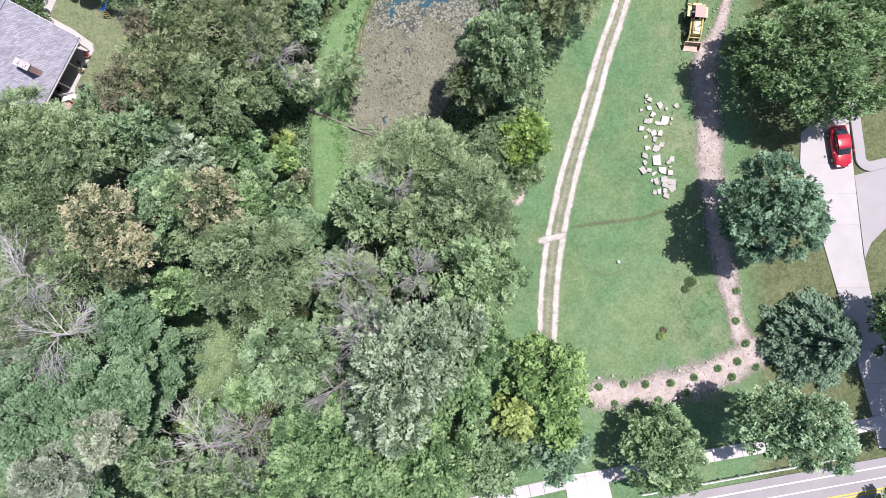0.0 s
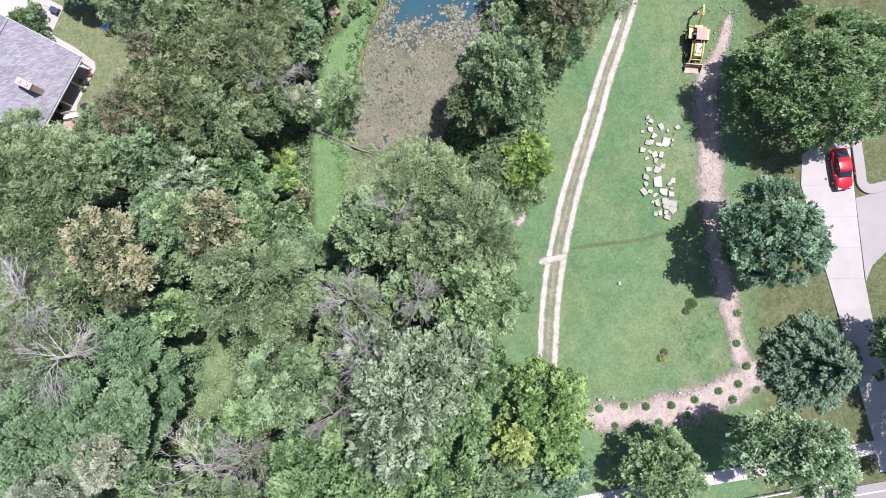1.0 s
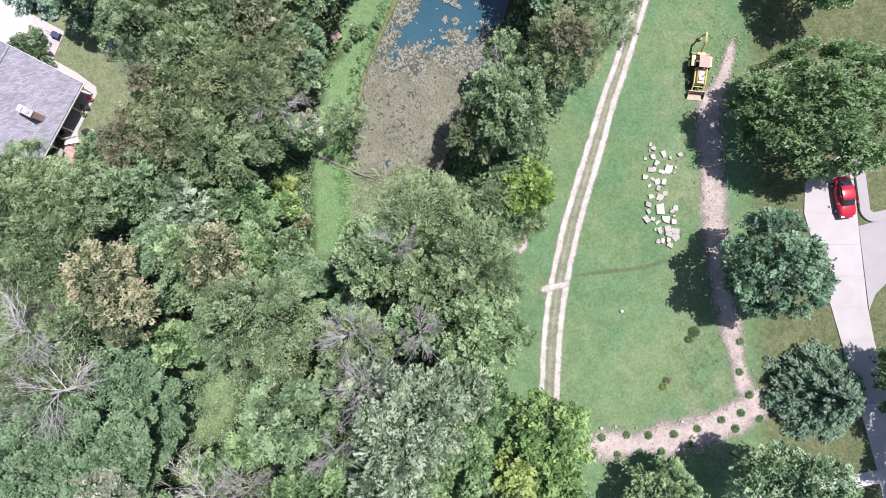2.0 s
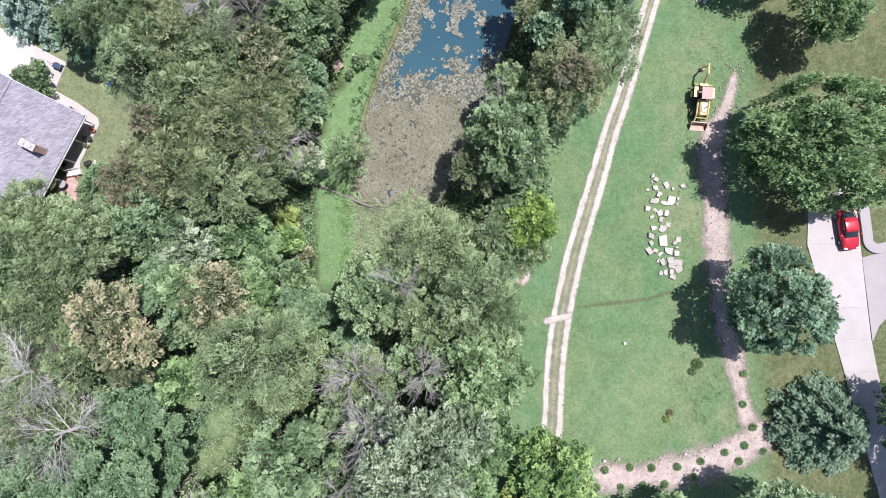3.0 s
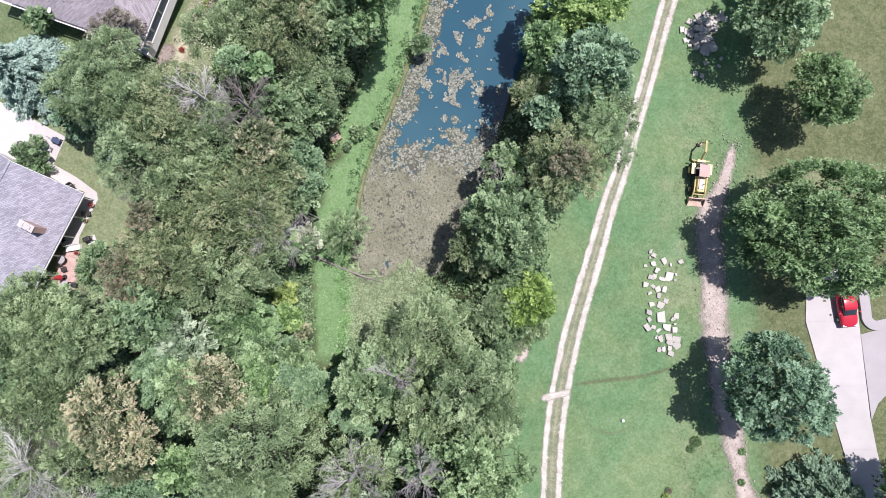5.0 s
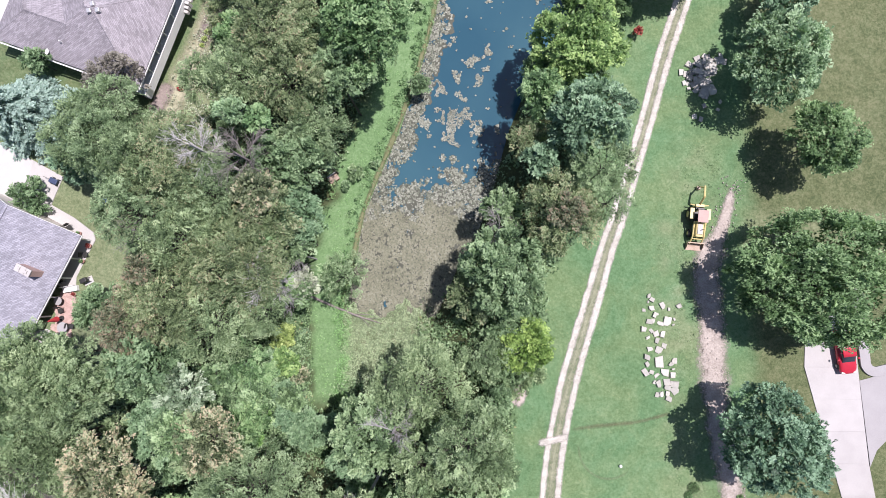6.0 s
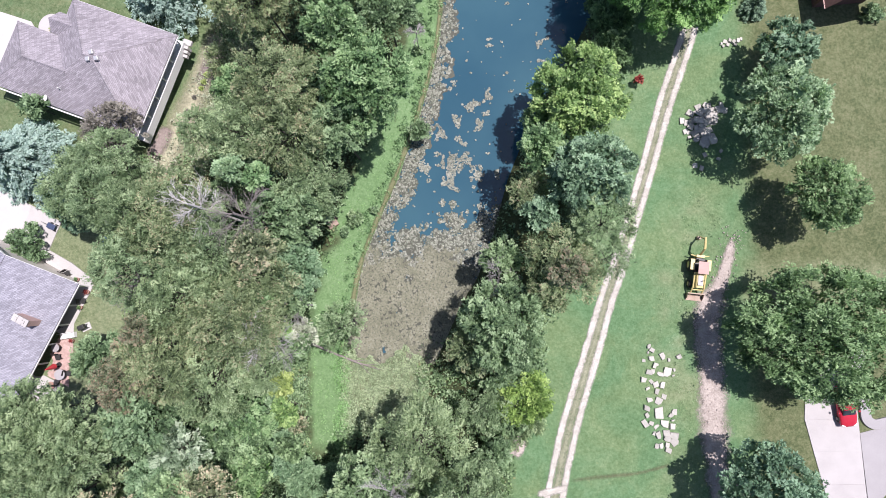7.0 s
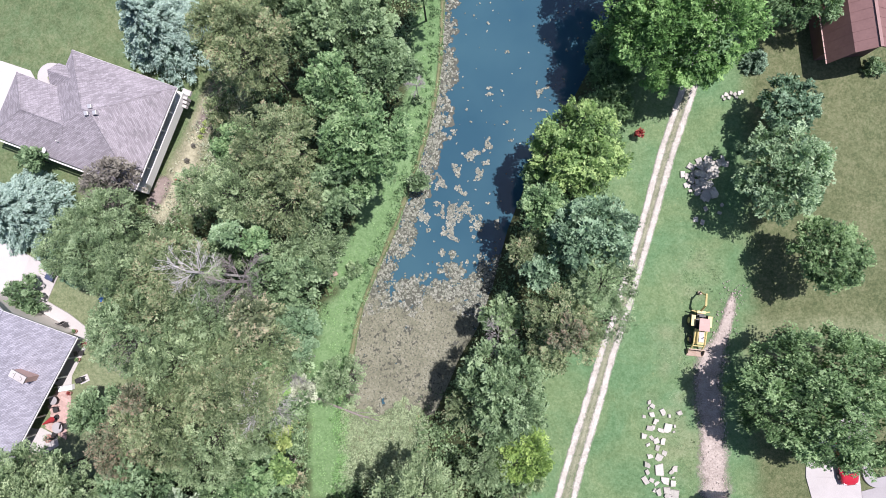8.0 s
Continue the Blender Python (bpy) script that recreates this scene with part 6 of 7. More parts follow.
for x, y, s in ((18.4, 18.7, 0.45), (18.7, 18.3, 0.51), (18.3, 18.1, 0.28), (18.6, 17.5, 0.56), (17.9, 17.3, 0.34), (19.7, 17.8, 0.73), (20.3, 17.4, 0.34), (21.3, 17.7, 0.51), (18.9, 16.8, 0.62), (19.1, 16.9, 0.45), (18.4, 16.2, 0.67), (18.8, 16.2, 0.51), (19.5, 16.0, 0.67), (20.1, 16.2, 0.96), (20.8, 16.4, 0.34), (20.7, 15.9, 0.28), (17.8, 15.4, 0.56), (18.6, 15.2, 0.45), (19.0, 15.0, 0.67), (19.6, 14.9, 0.67), (18.2, 14.6, 0.45), (19.1, 14.3, 0.56), (19.8, 13.8, 0.56), (18.4, 13.5, 0.56)):
    flagstone(x, y, s)
for x, y, s in ((19.3, 13.4, 0.79), (18.1, 12.7, 0.73), (19.2, 12.2, 1.24), (20.7, 12.3, 0.67), (20.4, 12.0, 0.45), (18.1, 12.0, 0.51), (17.9, 11.2, 0.84), (18.5, 11.2, 0.51), (19.8, 11.2, 0.90), (20.6, 11.5, 0.28), (20.5, 10.9, 0.62), (19.0, 10.9, 0.56), (19.1, 10.1, 0.79), (20.0, 10.3, 0.73), (20.7, 10.1, 0.84), (20.0, 9.8, 0.67), (20.7, 9.5, 0.84), (19.0, 9.0, 0.62), (19.4, 9.1, 0.56), (20.0, 9.1, 0.56), (20.1, 8.7, 0.67), (18.8, 10.3, 0.34)):
    flagstone(x, y, s)
for x, y, s in ((22.9, 42.2, 0.62), (23.7, 42.8, 0.51), (24.4, 43.0, 0.45), (24.9, 42.6, 0.62), (25.6, 42.7, 0.45), (26.2, 42.5, 0.51), (26.4, 42.3, 0.39), (25.7, 42.4, 0.39), (24.2, 42.4, 0.67), (23.8, 42.1, 0.56), (24.6, 41.9, 0.73), (25.1, 41.9, 0.56), (25.4, 41.6, 0.45), (22.1, 41.4, 0.56), (22.5, 41.2, 0.56), (23.1, 41.4, 0.45), (23.5, 41.5, 0.56), (24.0, 41.3, 0.62), (24.5, 41.1, 0.62), (25.0, 41.3, 0.51), (25.3, 41.3, 0.39), (22.9, 40.7, 0.51), (23.4, 40.6, 0.45), (23.8, 40.4, 0.90)):
    boulder(x, y, s)
for x, y, s in ((24.2, 40.2, 0.84), (24.6, 40.3, 0.56), (23.3, 40.1, 0.56), (22.4, 40.3, 0.45), (22.7, 40.2, 0.34), (23.6, 39.7, 0.45), (24.4, 39.3, 1.12), (25.1, 39.5, 1.01), (24.1, 39.1, 0.67), (24.7, 39.7, 0.62), (23.5, 39.5, 0.51), (24.3, 37.9, 0.39), (25.6, 37.5, 0.34), (25.9, 38.3, 0.28), (23.3, 36.8, 0.45), (23.9, 36.5, 0.45), (26.1, 42.9, 0.34), (26.0, 43.2, 0.28), (26.5, 42.6, 0.34), (22.8, 39.7, 0.28), (24.8, 42.2, 0.45), (23.9, 40.9, 0.51)):
    boulder(x, y, s)
for x, y, s in ((26.2, 49.4, 0.34), (26.6, 49.6, 0.51), (27.0, 49.7, 0.45), (27.4, 49.6, 0.45), (27.9, 49.7, 0.51), (28.2, 49.9, 0.34), (26.8, 49.3, 0.39), (26.4, 49.1, 0.28), (27.6, 49.3, 0.34)):
    flagstone(x, y, s)


# ---- planting bed shrubs and small growth ----
def shrub(x, y, r, kind="pale", label="small round green shrub in dry soil", group="shrubs in the planting bed"):
    ob = thing("shrub", x, y, at(x, y) + 0.05, 0, label, "shrub", group)
    n_ = int(760 * r / 0.5)
    g = np.random.default_rng(int(x * 100 + y * 10) % 100000)
    stems = [((0, 0, -0.1), tuple(np.array([math.cos(a) * r * 0.6, math.sin(a) * r * 0.6, r * 0.7])), 0.02, 0.008) for a in g.uniform(0, 6.28, 7)]
    raw("stem", *limbs(stems, 4), BARK, ob)
    tuft("foliage", 0, 0, r * 0.12, r, n_, kind, ob, 0.085)


for x, y in ((13.24, -10.03), (15.64, -9.74), (17.7, -9.72), (20.14, -9.6), (22.37, -9.04), (24.65, -8.16), (26.55, -7.5), (28.31, -8.03), (25.98, -8.97), (21.63, -10.51), (14.74, -11.59), (16.86, -11.35), (12.4, -11.66), (18.92, -11.23), (26.51, -3.59), (26.65, -0.69), (27.41, -5.77)):
    shrub(x, y, 0.36 + 0.08 * ((x * 7) % 1), "fresh")
shrub(21.8, -0.53, 0.42, "maple", "small dark bush in the lawn", "bushes in the lawn")
shrub(22.3, 0.2, 0.6, "weed", "weedy bush in rough grass", "bushes in the lawn")
shrub(19.3, -5.1, 0.42, "yellow", "yellowing weed clump in the lawn", "bushes in the lawn")
shrub(19.6, -4.5, 0.38, "rust", "dry brown weed clump in the lawn", "bushes in the lawn")
for x, y, r in ((-11.5, 31.6, 0.8), (-9.5, 32.6, 0.45), (-5.1, 50.0, 0.5), (-5.2, 53.4, 0.8), (-12.6, 30.2, 0.5)):
    tree("green", x, y, at(x, y) + 1.5 * r + 0.3, r * 1.15, group="bushes on the bank", label="self-sown green bush on the mown pond bank")
ball = bmesh.new()
bmesh.ops.create_icosphere(ball, subdivisions=3, radius=0.16)
bo_ = put("ball", ball, WHITE)
bo_.matrix_basis = pose(15.33, 2.13, at(15.33, 2.13) + 0.15)
tagged(bo_, "white ball lying on the mown lawn", "ball")
for x, y, s in ((14.6, -8.9, 0.35), (13.2, -9.1, 0.3), (20.9, -8.4, 0.25), (23.6, -7.6, 0.22), (20.5, -11.0, 0.3)):
    stone(x, y, s, 12, 0.05, "pale rounded stone at the edge of the bed", "stones at the bed", sg)

# fallen log over the ditch
DRIFTWOOD = rough_stuff("weathered_log", (0.130, 0.112, 0.098), (0.290, 0.262, 0.238), 10, 1.2, 0.9, relief=0.6)
lg = thing("fallen_log", -16.4, 18.5, -2.35, 0, "grey fallen tree trunk lying across the ditch", "log")
raw("trunk", *limbs([((0, 0, 0), (2.4, -1.0, -0.05), 0.16, 0.14), ((2.4, -1.0, -0.05), (5.2, -2.15, -0.55), 0.14, 0.10), ((5.2, -2.15, -0.55), (7.6, -2.9, -0.8), 0.10, 0.04)], 8), DRIFTWOOD, lg)
for a_, b_ in (((4.6, -1.9, -0.4), (6.9, -2.0, -0.6)), ((5.4, -2.2, -0.5), (6.6, -3.4, -0.75)), ((3.9, -1.6, -0.3), (4.5, -0.6, -0.5)), ((5.9, -2.4, -0.6), (7.6, -2.3, -0.8))):
    raw("branch", *limbs([(a_, b_, 0.05, 0.02)], 5), DRIFTWOOD, lg)

# guard rail beside the road
rail = thing("guard_rail", *road_point(-9, -0.75), 0.1, math.degrees(math.atan2(0.189, 0.982)), "white painted steel guard rail along the road", "guard rail")
rb = bmesh.new()
for z_ in (0.5, 0.62):
    box(rb, 0, -0.04, z_, 19, 0.04, z_ + 0.09, 0.015)
box(rb, 0, -0.02, 0.5, 19, 0.02, 0.7)
part("beam", rb, WHITE, rail)
for i in range(11):
    part("post", boxed(0.2 + i * 1.85, 0.04, -0.3, 0.28 + i * 1.85, 0.12, 0.66, 0.01), WHITE, rail)

# blue slide on the lawn behind the trees
sl = thing("garden_slide", -37.0, 28.8, at(-37.0, 28.8), 95, "blue plastic children's slide on the lawn", "slide")
ch_ = bmesh.new()
for q in ((-1.0, -0.22, -0.02, 1.0, 0.22, 0.02), (-1.0, -0.25, 0.0, 1.0, -0.21, 0.14), (-1.0, 0.21, 0.0, 1.0, 0.25, 0.14)):
    box(ch_, *q, m=pose(0, 0, 0.65, 0, 32, 0))
part("chute", ch_, BLUEPLASTIC, sl)
for sy in (-0.25, 0.25):
    part("ladder_rail", tube(bmesh.new(), (-1.15, sy, 0), (-0.82, sy, 1.35), 0.03, 0.03, 6), MACHINE, sl)
for i in range(4):
    part("rung", tube(bmesh.new(), (-1.09 + i * 0.07, -0.25, 0.25 + i * 0.28), (-1.09 + i * 0.07, 0.25, 0.25 + i * 0.28), 0.022, 0.022, 6), MACHINE, sl)

# overhead cable between two poles by the road
wire = []
for i in range(24):
    t0, t1 = i / 24, (i + 1) / 24
    f_ = lambda t: (33 + 30 * t, -12.0 - 9.0 * t, 6.3 - 1.2 * math.sin(math.pi * t))
    wire.append((f_(t0), f_(t1), 0.03, 0.03))
tagged(raw("overhead_cable", *limbs(wire, 5), DARK), "black overhead cable hanging above the verge", "cable")
for x_, y_ in ((33, -12), (63, -21)):
    up = thing("utility_pole", x_, y_, 0, 0, "weathered wooden utility pole carrying a cable", "pole")
    part("shaft", tube(bmesh.new(), (0, 0, -0.3), (0, 0, 6.5), 0.13, 0.10, 10), BARK, up)
    part("crossarm", boxed(-0.6, -0.05, 6.05, 0.6, 0.05, 6.17, 0.01), BARK, up)

# striped flag on a short staff beside the drive
fl = thing("flag", 34.88, 15.22, at(34.88, 15.22) + 0.05, 20, "red and white striped flag on a leaning white staff", "flag")
part("staff", tube(bmesh.new(), (0, 0, 0), (0.5, 0, 2.1), 0.025, 0.02, 8), WHITE, fl)
for i in range(7):
    part("stripe", boxed(-0.62, -0.025, 0.0, 0.0, 0.025, 0.085, 0.004, pose(0.5 - 0.0 * i, 0.09 * i - 0.3, 2.0 - 0.02 * i, 70, 0, 0)), REDCLOTH if i % 2 == 0 else WHITE, fl)

# small weathered box at the edge of the bank
wb = thing("wooden_box", -13.93, 31.05, at(-13.93, 31.05), 35, "red-brown weathered wooden box at the edge of the bank", "box")
part("body", boxed(-0.5, -0.35, 0, 0.5, 0.35, 0.55, 0.02), BRICK, wb)
part("lid", boxed(-0.56, -0.4, 0.55, 0.56, 0.4, 0.61, 0.015), RUST, wb)
part("edge_board", boxed(-0.56, 0.4, 0.45, 0.56, 0.46, 0.63, 0.01), WHITE, wb)

# ---- floating algae ----
ag = np.random.default_rng(5)


def algae():
    n = 210000
    x, y = ag.uniform(-13.5, 16, n), ag.uniform(15.5, 72, n)
    xw, xe = np.interp(y, BANK_Y, BANK_W), np.interp(y, SHORE_Y, SHORE_E)
    big, mid, fine, tiny = vnoise(x, y, 2.2) - 0.5, vnoise(x, y, 0.8, 1) - 0.5, vnoise(x, y, 0.34, 2) - 0.5, vnoise(x, y, 0.16, 3) - 0.5
    f = big * 1.3 + mid * 0.9 + fine * 0.5
    rag = mid * 0.8 + fine * 1.0 + tiny * 0.5
    edge = 31.2 + 3.2 * big + 3.0 * mid + 2.0 * fine + 0.15 * (x + 3) - y
    thick = np.clip((32.5 - y) / 6.0, 0, 1)
    mat = (edge > 0) * (rag + 0.46 + 0.22 * thick > 0.29)
    rim = ((x - xw) < (0.8 + 1.3 * big + 1.2 * mid) * step(75, 46, y) + 0.8) & (y > 30) & (rag + 0.42 > 0.30)
    isle = np.zeros(n, bool)
    for cx, cy, cr in ((-1.2, 38.6, 1.5), (0.0, 37.6, 1.5), (-1.5, 36.4, 1.3), (1.3, 36.6, 1.2), (-2.3, 37.8, 0.8), (-0.3, 40.2, 0.8), (-2.6, 41.0, 0.8), (0.6, 44.2, 0.9), (-1.0, 42.6, 0.7), (1.5, 42.2, 0.7), (2.6, 45.2, 0.6), (-0.8, 46.6, 0.7), (-2.4, 34.0, 0.9), (1.6, 33.2, 0.7), (2.7, 38.3, 0.5), (-2.4, 34.8, 0.6), (-4.3, 37.4, 0.6)):
        isle |= np.hypot(x - cx, (y - cy) * 0.85) / cr + 1.6 * mid + 1.3 * fine < 0.46
    loose = (vnoise(x, y, 1.1, 5) > 0.90) & (vnoise(x, y, 0.5, 6) > 0.62)
    dots = (vnoise(x, y, 0.3, 8) > 0.955)
    keep = (mat | rim | isle | loose | dots) & (x > xw - 0.3) & (x < xe + 0.5) & (y > 15.6 + 5.0 * mid + 2.5 * fine)
    def flakes(name, sel, lo, hi, z0, z1, mat_, label):
        """Irregular flakes on the water at the chosen points."""
        px_, py_ = x[sel], y[sel]
        m, k = len(px_), 6
        r = ag.uniform(lo, hi, m)
        a = ag.uniform(0, 6.28, m)[:, None] + np.linspace(0, 2 * np.pi, k, endpoint=False)[None]
        rr = r[:, None] * ag.uniform(0.65, 1.2, (m, k))
        z = WATER_Z + ag.uniform(z0, z1, m)[:, None] + ag.normal(0, (z1 - z0) * 0.25, (m, k))
        V = np.stack([px_[:, None] + rr * np.cos(a), py_[:, None] + rr * np.sin(a), np.maximum(z, WATER_Z + 0.003)], -1).reshape(-1, 3)
        me = bpy.data.meshes.new(name)
        me.vertices.add(m * k)
        me.vertices.foreach_set("co", V.ravel())
        me.loops.add(m * k)
        me.loops.foreach_set("vertex_index", np.arange(m * k))
        me.polygons.add(m)
        me.polygons.foreach_set("loop_start", np.arange(m) * k)
        me.update(calc_edges=True)
        me.materials.append(mat_)
        return tagged(new(name, me), label, "algae", kind="stuff")

    old = y < 27.5 + 3.0 * big + 4.0 * mid + 2.5 * fine
    cells = rim | ((edge > 0) & (y > 28.0 + 2.5 * big))
    flakes("floating_algae", keep & ~old & ~(cells & (tiny + fine < 0.12)), 0.045, 0.115, 0.02, 0.10, ALGAE, "grey-tan mats of floating algae on the pond")
    flakes("floating_algae", keep & old, 0.05, 0.125, 0.02, 0.08, SOFTALGAE, "olive-brown closed mat of algae at the pond's end")
    # dark flakes laid under the mats, so their gaps are painted as shade
    inner = (edge > 0.5 - 0.5 * fine) | (rim & (rag > -0.1))
    in_gap = inner & (ag.random(n) < np.where(old, 0.34, 0.16)) & (x > xw - 0.3) & (x < xe + 0.5) & (y > 15.6 + 5.0 * mid + 2.5 * fine)
    flakes("wet_algae", in_gap, 0.18, 0.34, 0.004, 0.012, SHADEALGAE, "dark algae level with the water, painted for the shade between mats")
    # rounded pads, side by side along the west bank and at the front of the mat
    gx_, gy_ = np.meshgrid(np.arange(-13, 12, 0.23), np.arange(22, 72, 0.23))
    px_, py_ = (gx_ + ag.uniform(-0.11, 0.11, gx_.shape)).ravel(), (gy_ + ag.uniform(-0.11, 0.11, gx_.shape)).ravel()
    bw, be = np.interp(py_, BANK_Y, BANK_W), np.interp(py_, SHORE_Y, SHORE_E)
    big, mid, fine = vnoise(px_, py_, 2.2) - 0.5, vnoise(px_, py_, 0.8, 1) - 0.5, vnoise(px_, py_, 0.34, 2) - 0.5
    shore = (px_ - bw < (1.5 + 1.4 * big + 0.9 * mid) * np.interp(py_, (26, 36, 46, 60), (1.6, 1.25, 0.7, 0.55))) & (py_ > 27)
    front = (31.4 + 3.2 * big + 3.0 * mid + 2.0 * fine + 0.15 * (px_ + 3) > py_) & (py_ > 28.2 + 3.0 * big)
    ok = (shore | front) & (px_ > bw - 0.1) & (px_ < be + 0.3)
    px_, py_ = px_[ok], py_[ok]
    m, k = len(px_), 9
    r = ag.uniform(0.06, 0.15, m)
    a = ag.uniform(0, 6.28, m)[:, None] + np.linspace(0, 2 * np.pi, k, endpoint=False)[None]
    rr = r[:, None] * ag.uniform(0.78, 1.15, (m, k))
    rim_v = np.stack([px_[:, None] + rr * np.cos(a), py_[:, None] + rr * np.sin(a), np.full((m, k), WATER_Z + 0.035)], -1)
    top_v = np.stack([px_, py_, WATER_Z + 0.07 + 0.05 * ag.random(m)], -1)[:, None]
    V = np.concatenate([rim_v, top_v], 1).reshape(-1, 3)
    base = np.arange(m)[:, None] * (k + 1)
    i = np.arange(k)[None]
    F = np.stack([base + i, base + (i + 1) % k, np.broadcast_to(base + k, (m, k))], -1).reshape(-1, 3)
    tagged(raw("algae_pads", V, F, PADALGAE), "grey rounded pads of algae crowded on the water", "algae", kind="stuff")


algae()


# ---- undergrowth and weeds ----
def carpet(name, n_clump, per, box_, keep, kind, size, height, radius, label, category, seed):
    """Clumps of leaves over a stretch of ground, where keep(x, y) gives their chance."""
    g = np.random.default_rng(seed)
    x, y = g.uniform(box_[0], box_[1], n_clump), g.uniform(box_[2], box_[3], n_clump)
    ok = g.random(n_clump) < keep(x, y)
    x, y = x[ok], y[ok]
    m = len(x)
    hgt = height * g.uniform(0.35, 1.2, m)
    rad = radius * g.uniform(0.5, 1.3, m)
    i = np.repeat(np.arange(m), per)
    n = len(i)
    d = unit(g.normal(size=(n, 3)))
    d[:, 2] = np.abs(d[:, 2])
    P = np.stack([x[i] + d[:, 0] * rad[i], y[i] + d[:, 1] * rad[i], land(x[i] + d[:, 0] * rad[i], y[i] + d[:, 1] * rad[i]) + 0.04 + d[:, 2] * hgt[i] * g.uniform(0.4, 1, n)], 1)
    tone = np.clip(np.repeat(g.random(m), per) * 0.8 + g.normal(0.1, 0.12, n), 0, 1)
    ob = leaves(name, P, unit(d + g.normal(0, 0.5, (n, 3))), unit(np.array([0, 0, 0.9]) + d * 0.4 + g.normal(0, 0.3, (n, 3))), size * g.uniform(0.6, 1.4, n), 0.8, tone, LEAF[kind])
    return tagged(ob, label, category, kind="stuff")


def bank_x(y):
    return np.interp(y, BANK_Y, BANK_W)


def strip_x(y):
    return np.interp(y, (5, 18, 23, 26.6, 29, 34.4, 40, 48.6, 55, 62, 100), (-16.4, -16.4, -16.2, -15.6, -14.2, -12.8, -10.5, -7.6, -6.4, -5, -3))


def woods(x, y):
    hole = (np.hypot(x + 27.9, (y + 7.5) * 0.75) < 3.6) | (np.hypot(x + 17.7, y - 11.2) < 1.1)
    west = (x < strip_x(y) + 0.2) & ~((x < -34.5) & (y > 10)) & ~((x < -27.5) & (y > 38.5))
    south = (y < 9.5) & (x < 3.0 + 0.5 * waves(x, y, 0.7)) & (y > -25)
    edge_wood = (x > -5) & (x < np.interp(y, (-18, -5, 5, 12, 18), (4.5, 4.0, 4.6, 5.5, 6.0)) + waves(x, y, 0.7)) & (y > -17) & (y < 19)
    return ((west | south | edge_wood) & ~hole & (y > -17.5 - 7 * (x < -7)) & ~((x > -16.5) & (x < -13.4) & (y > 6.5) & (y < 23))) * 1.0


carpet("undergrowth", 7400, 22, (-47, 7, -25, 64), lambda x, y: woods(x, y) * 0.9, "green", 0.26, 1.1, 0.75, "tangled green undergrowth on the woodland floor", "undergrowth", 31)
carpet("undergrowth", 3000, 20, (-47, 5, -25, 64), lambda x, y: woods(x, y) * 0.6, "weed", 0.24, 1.5, 0.8, "taller pale-green weeds between woodland trees", "undergrowth", 32)
carpet("undergrowth", 1500, 22, (-26, -13, 2, 20), lambda x, y: woods(x, y), "pale", 0.2, 1.0, 0.7, "pale green brambles at the wood's edge", "undergrowth", 33)
carpet("bank_weeds", 5200, 16, (-15, 2, 17, 68), lambda x, y: step(0.8, 0.5, np.abs(x - bank_x(y) + 1.0 + 0.3 * waves(x, y, 0.9))) * 0.9, "fresh", 0.15, 0.55, 0.3, "lush weeds along the pond bank", "weeds", 34)
carpet("bank_weeds", 1800, 14, (-16.5, -11.5, 6.5, 22), lambda x, y: (np.abs(x + 12.7) < 0.6 + 0.4 * waves(x, y, 0.9)) * 0.8, "grass", 0.11, 0.5, 0.35, "lush weeds beside the ditch", "weeds", 35)
carpet("bank_weeds", 2600, 16, (-3, 18, 10, 66), lambda x, y: ((x > np.interp(y, SHORE_Y, SHORE_E) + 0.6) & (x < np.interp(y, (8, 20, 30, 40, 50, 66), (6.5, 9.3, 12, 14.6, 17, 20)))) * 0.85, "green", 0.24, 0.9, 0.6, "rough green growth on the shaded pond bank", "weeds", 36)
carpet("marsh_reeds", 2600, 14, (-13, -3, 8.5, 18.5), lambda x, y: 0.85 * ((x > -12.6) & (x < -3.6)), "reed", 0.14, 0.28, 0.35, "pale marsh grass at the pond's end", "reeds", 37)
carpet("lawn_weeds", 3200, 9, (6, 31, -13, 34), lambda x, y: 0.55 * step(3.2, 0.6, np.abs(x - np.interp(y, (-12, -4, 4, 12, 24, 34), (24.3, 24.6, 23.2, 22.3, 21.8, 25.2)))), "pale", 0.08, 0.06, 0.3, "coarse weeds in the edge of the lawn", "weeds", 38)
carpet("garden_growth", 1500, 16, (-35, -22, 36, 54), lambda x, y: 0.75 * ((porch_off(x, y) > 0.45) & (porch_off(x, y) < 5.5)) * (vnoise(x, y, 1.5, 3) > 0.35), "sage", 0.13, 0.6, 0.45, "pale dry garden growth between house and trees", "undergrowth", 39)
carpet("garden_growth", 500, 16, (-33, -22, 44, 54), lambda x, y: 0.8 * (np.hypot(x + 26.0, y - 48.6) < 1.9), "purple", 0.13, 0.5, 0.4, "withered mauve-brown plants in the garden bed", "undergrowth", 43)
carpet("garden_growth", 300, 16, (-35, -22, 36, 54), lambda x, y: 0.5 * ((porch_off(x, y) > 2.4) & (porch_off(x, y) < 6.0)), "olive", 0.15, 0.9, 0.5, "olive-green weeds between house and trees", "undergrowth", 44)
carpet("bank_weeds", 3200, 12, (-14, 2, 18, 70), lambda x, y: (np.abs(x - bank_x(y) + 0.05) < 0.2 + 0.1 * waves(x, y, 0.9)) * 0.95, "reed", 0.12, 0.3, 0.16, "straw-coloured dry fringe at the water's edge", "weeds", 40)
carpet("undergrowth", 420, 26, (-33, -24.5, -13, -3), lambda x, y: (np.hypot(x + 27.9, (y + 7.5) * 0.75) < 4.2) * 0.75, "pale", 0.11, 0.35, 0.45, "low green vines in a woodland clearing", "undergrowth", 41)
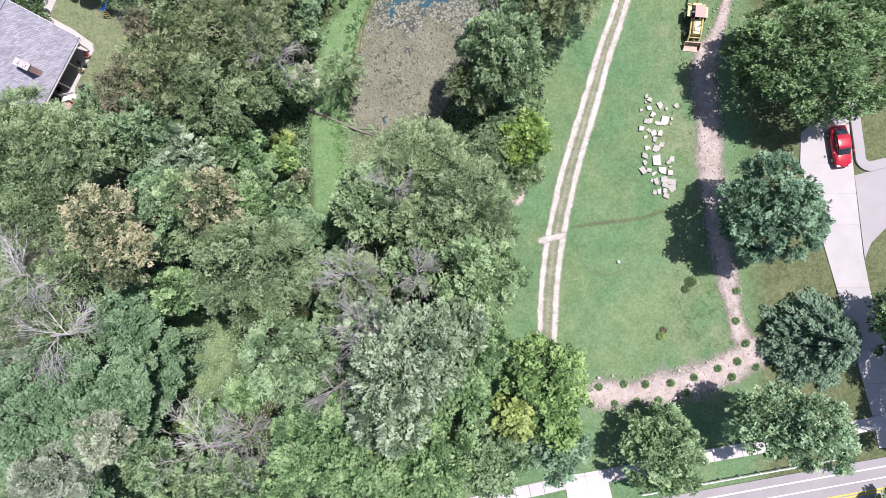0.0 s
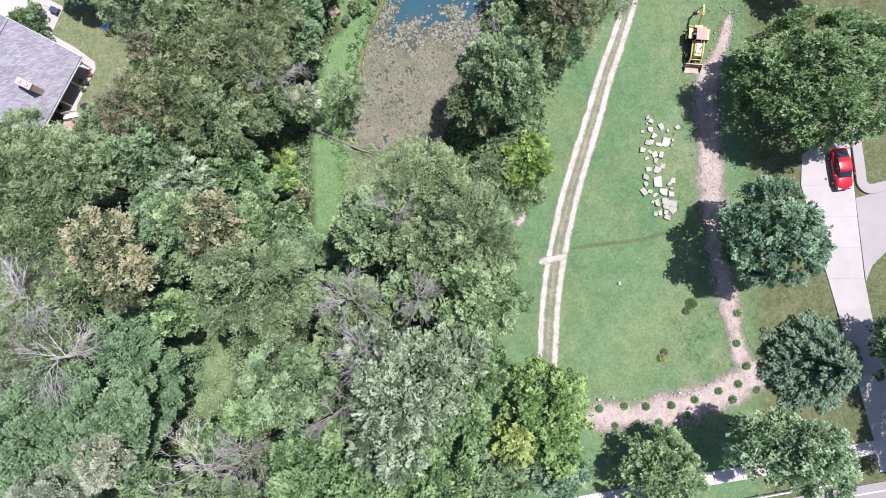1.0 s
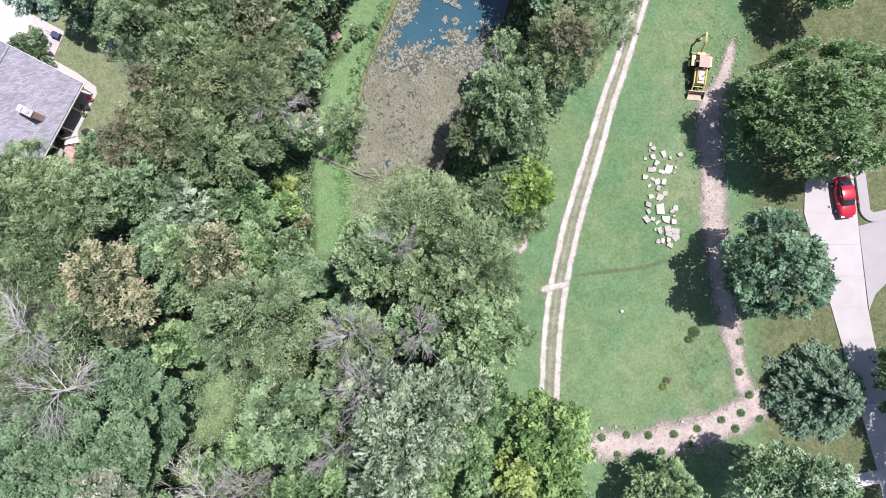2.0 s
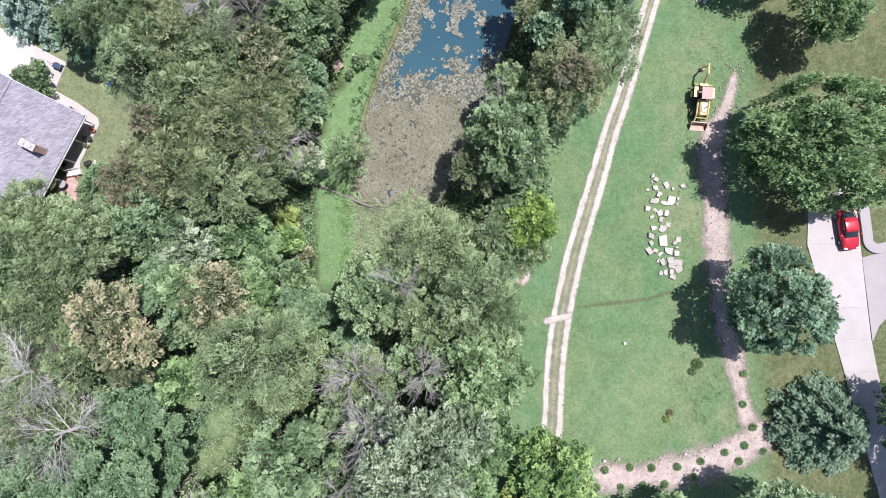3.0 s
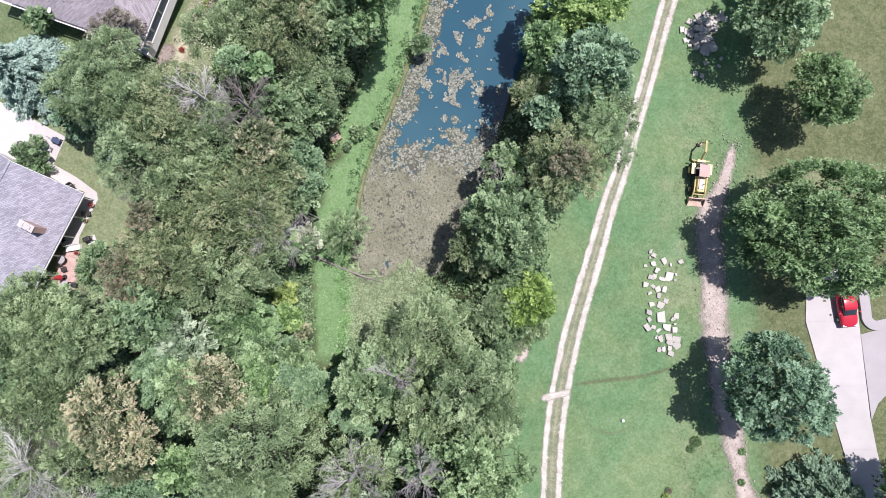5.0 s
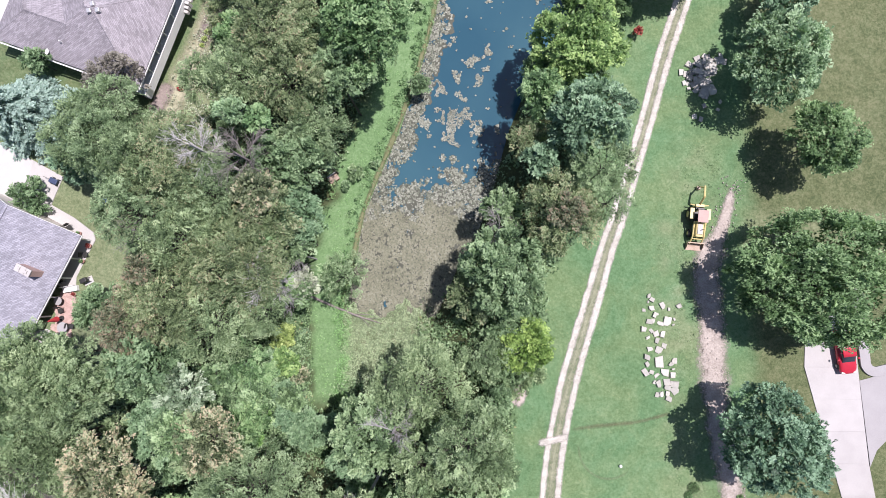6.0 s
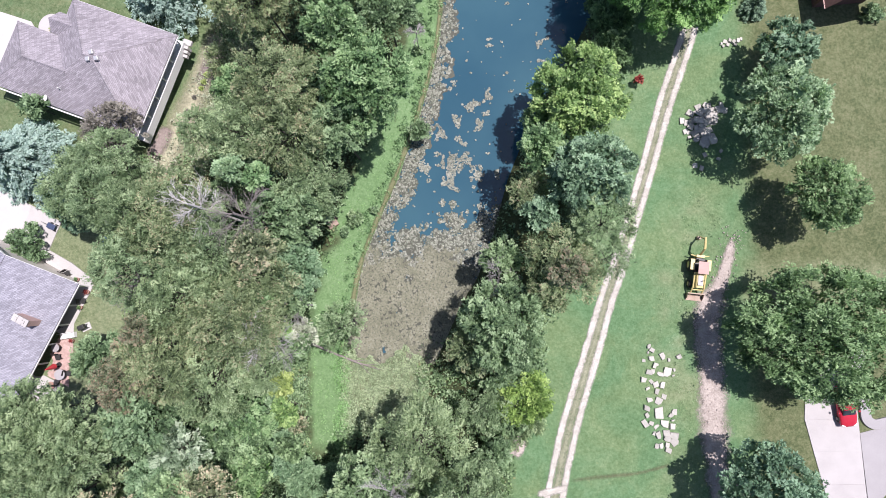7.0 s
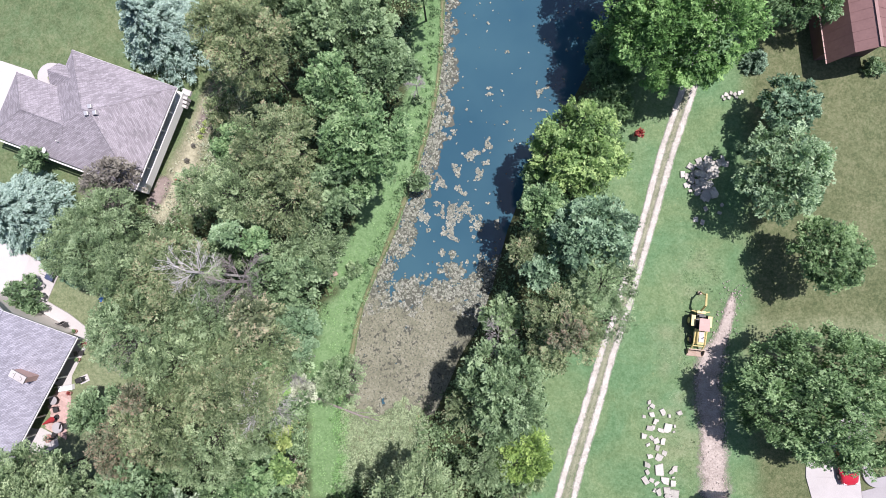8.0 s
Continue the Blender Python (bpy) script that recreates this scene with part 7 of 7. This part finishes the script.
carpet("strip_grass", 5200, 9, (-17, -2, 6.5, 64), lambda x, y: ((x > strip_x(y) + 0.1) & (x < np.where(y < 19, -12.9, bank_x(y) - 1.6))) * 0.5 * (vnoise(x, y, 1.7, 9) > 0.45), "grass", 0.07, 0.06, 0.3, "bright mown grass strip between wood and pond", "grass", 42)
carpet("undergrowth", 900, 20, (-21, -16, 6.5, 18.5), lambda x, y: woods(x, y) * 0.7, "mint", 0.11, 0.9, 0.5, "hazy pale-green brambles at the wood's edge", "undergrowth", 45)
carpet("lawn_weeds", 1500, 10, (18, 25, -9, 2), lambda x, y: step(4.2, 1.0, np.hypot((x - 22.6) * 1.2, (y + 2.6) * 0.8)) * (vnoise(x, y, 1.2, 11) > 0.5) * 0.6, "pale", 0.07, 0.07, 0.28, "rank yellow-green weeds in the corner of the lawn", "weeds", 46)


# ---- gravel and clods ----
def pebbles(name, n, box_, keep, lo, hi, lift, mat, label, seed):
    """Loose angular bits strewn over a stretch of ground."""
    g = np.random.default_rng(seed)
    x, y = g.uniform(box_[0], box_[1], n), g.uniform(box_[2], box_[3], n)
    ok = g.random(n) < keep(x, y)
    x, y = x[ok], y[ok]
    m = len(x)
    r = lo + (hi - lo) * g.random(m) ** 3
    a = g.uniform(0, 6.28, m)[:, None] + np.linspace(0, 2 * np.pi, 5, endpoint=False)[None]
    rr = r[:, None] * g.uniform(0.6, 1.15, (m, 5))
    z = land(x, y) + lift
    low = np.stack([x[:, None] + rr * np.cos(a), y[:, None] + rr * np.sin(a), np.broadcast_to(z[:, None] - 0.02, (m, 5))], -1)
    high = np.stack([x[:, None] + 0.7 * rr * np.cos(a), y[:, None] + 0.7 * rr * np.sin(a), z[:, None] + r[:, None] * g.uniform(0.35, 0.75, (m, 5))], -1)
    V = np.concatenate([low, high], 1).reshape(-1, 3)
    b, i = np.arange(m)[:, None] * 10, np.arange(5)[None]
    j = (i + 1) % 5
    quads = np.stack([b + i, b + j, b + 5 + j, b + 5 + i], -1).reshape(-1, 4).tolist()
    tops = (b + 5 + i).tolist()
    return tagged(raw(name, V, quads + tops, mat), label, "stones", kind="stuff")


def near_line(x, y, line, half):
    """1 on the middle of a line of (x, y) points, 0 half metres and more beside it."""
    p = np.array(line, float)
    s = np.concatenate([[0], np.cumsum(np.hypot(*np.diff(p[:, :2], axis=0).T))])
    k = np.linspace(0, s[-1], 60)
    d = np.min(np.hypot(x[:, None] - np.interp(k, s, p[:, 0])[None], y[:, None] - np.interp(k, s, p[:, 1])[None]), axis=1)
    return step(half, half * 0.5, d)


carpet("undergrowth", 700, 16, (-29, -15, -19, -9), lambda x, y: (np.hypot(x + 22.5, y + 14.0) < 4.5) * 0.8, "sage", 0.11, 0.5, 0.45, "pale dry growth below dead trees", "undergrowth", 47)
CLOD = rough_stuff("dry_clods", (0.27, 0.23, 0.205), (0.45, 0.40, 0.365), 9, 1.2, 0.9, relief=0.5)
pebbles("clods", 5200, (10, 31, -14, 4), lambda x, y: near_line(x, y, [(11.4, -11.0), (15.4, -10.6), (19.8, -10.1), (24.1, -9.0), (26.8, -7.5), (29.0, -6.0)], 2.1), 0.03, 0.13, 0.075, CLOD, "dry pale clods and stones in the planting bed", 51)
pebbles("loose_gravel", 5200, (21, 30, -8, 31), lambda x, y: near_line(x, y, [(26.8, 29.6), (25.7, 25.2), (24.2, 21), (24.4, 16.9), (24.6, 9.6), (25.5, 2.3), (26.6, -4.2), (27.6, -6.3)], 1.7) * 0.8, 0.025, 0.13, 0.065, CLOD, "loose stones scattered over the dirt path", 52)
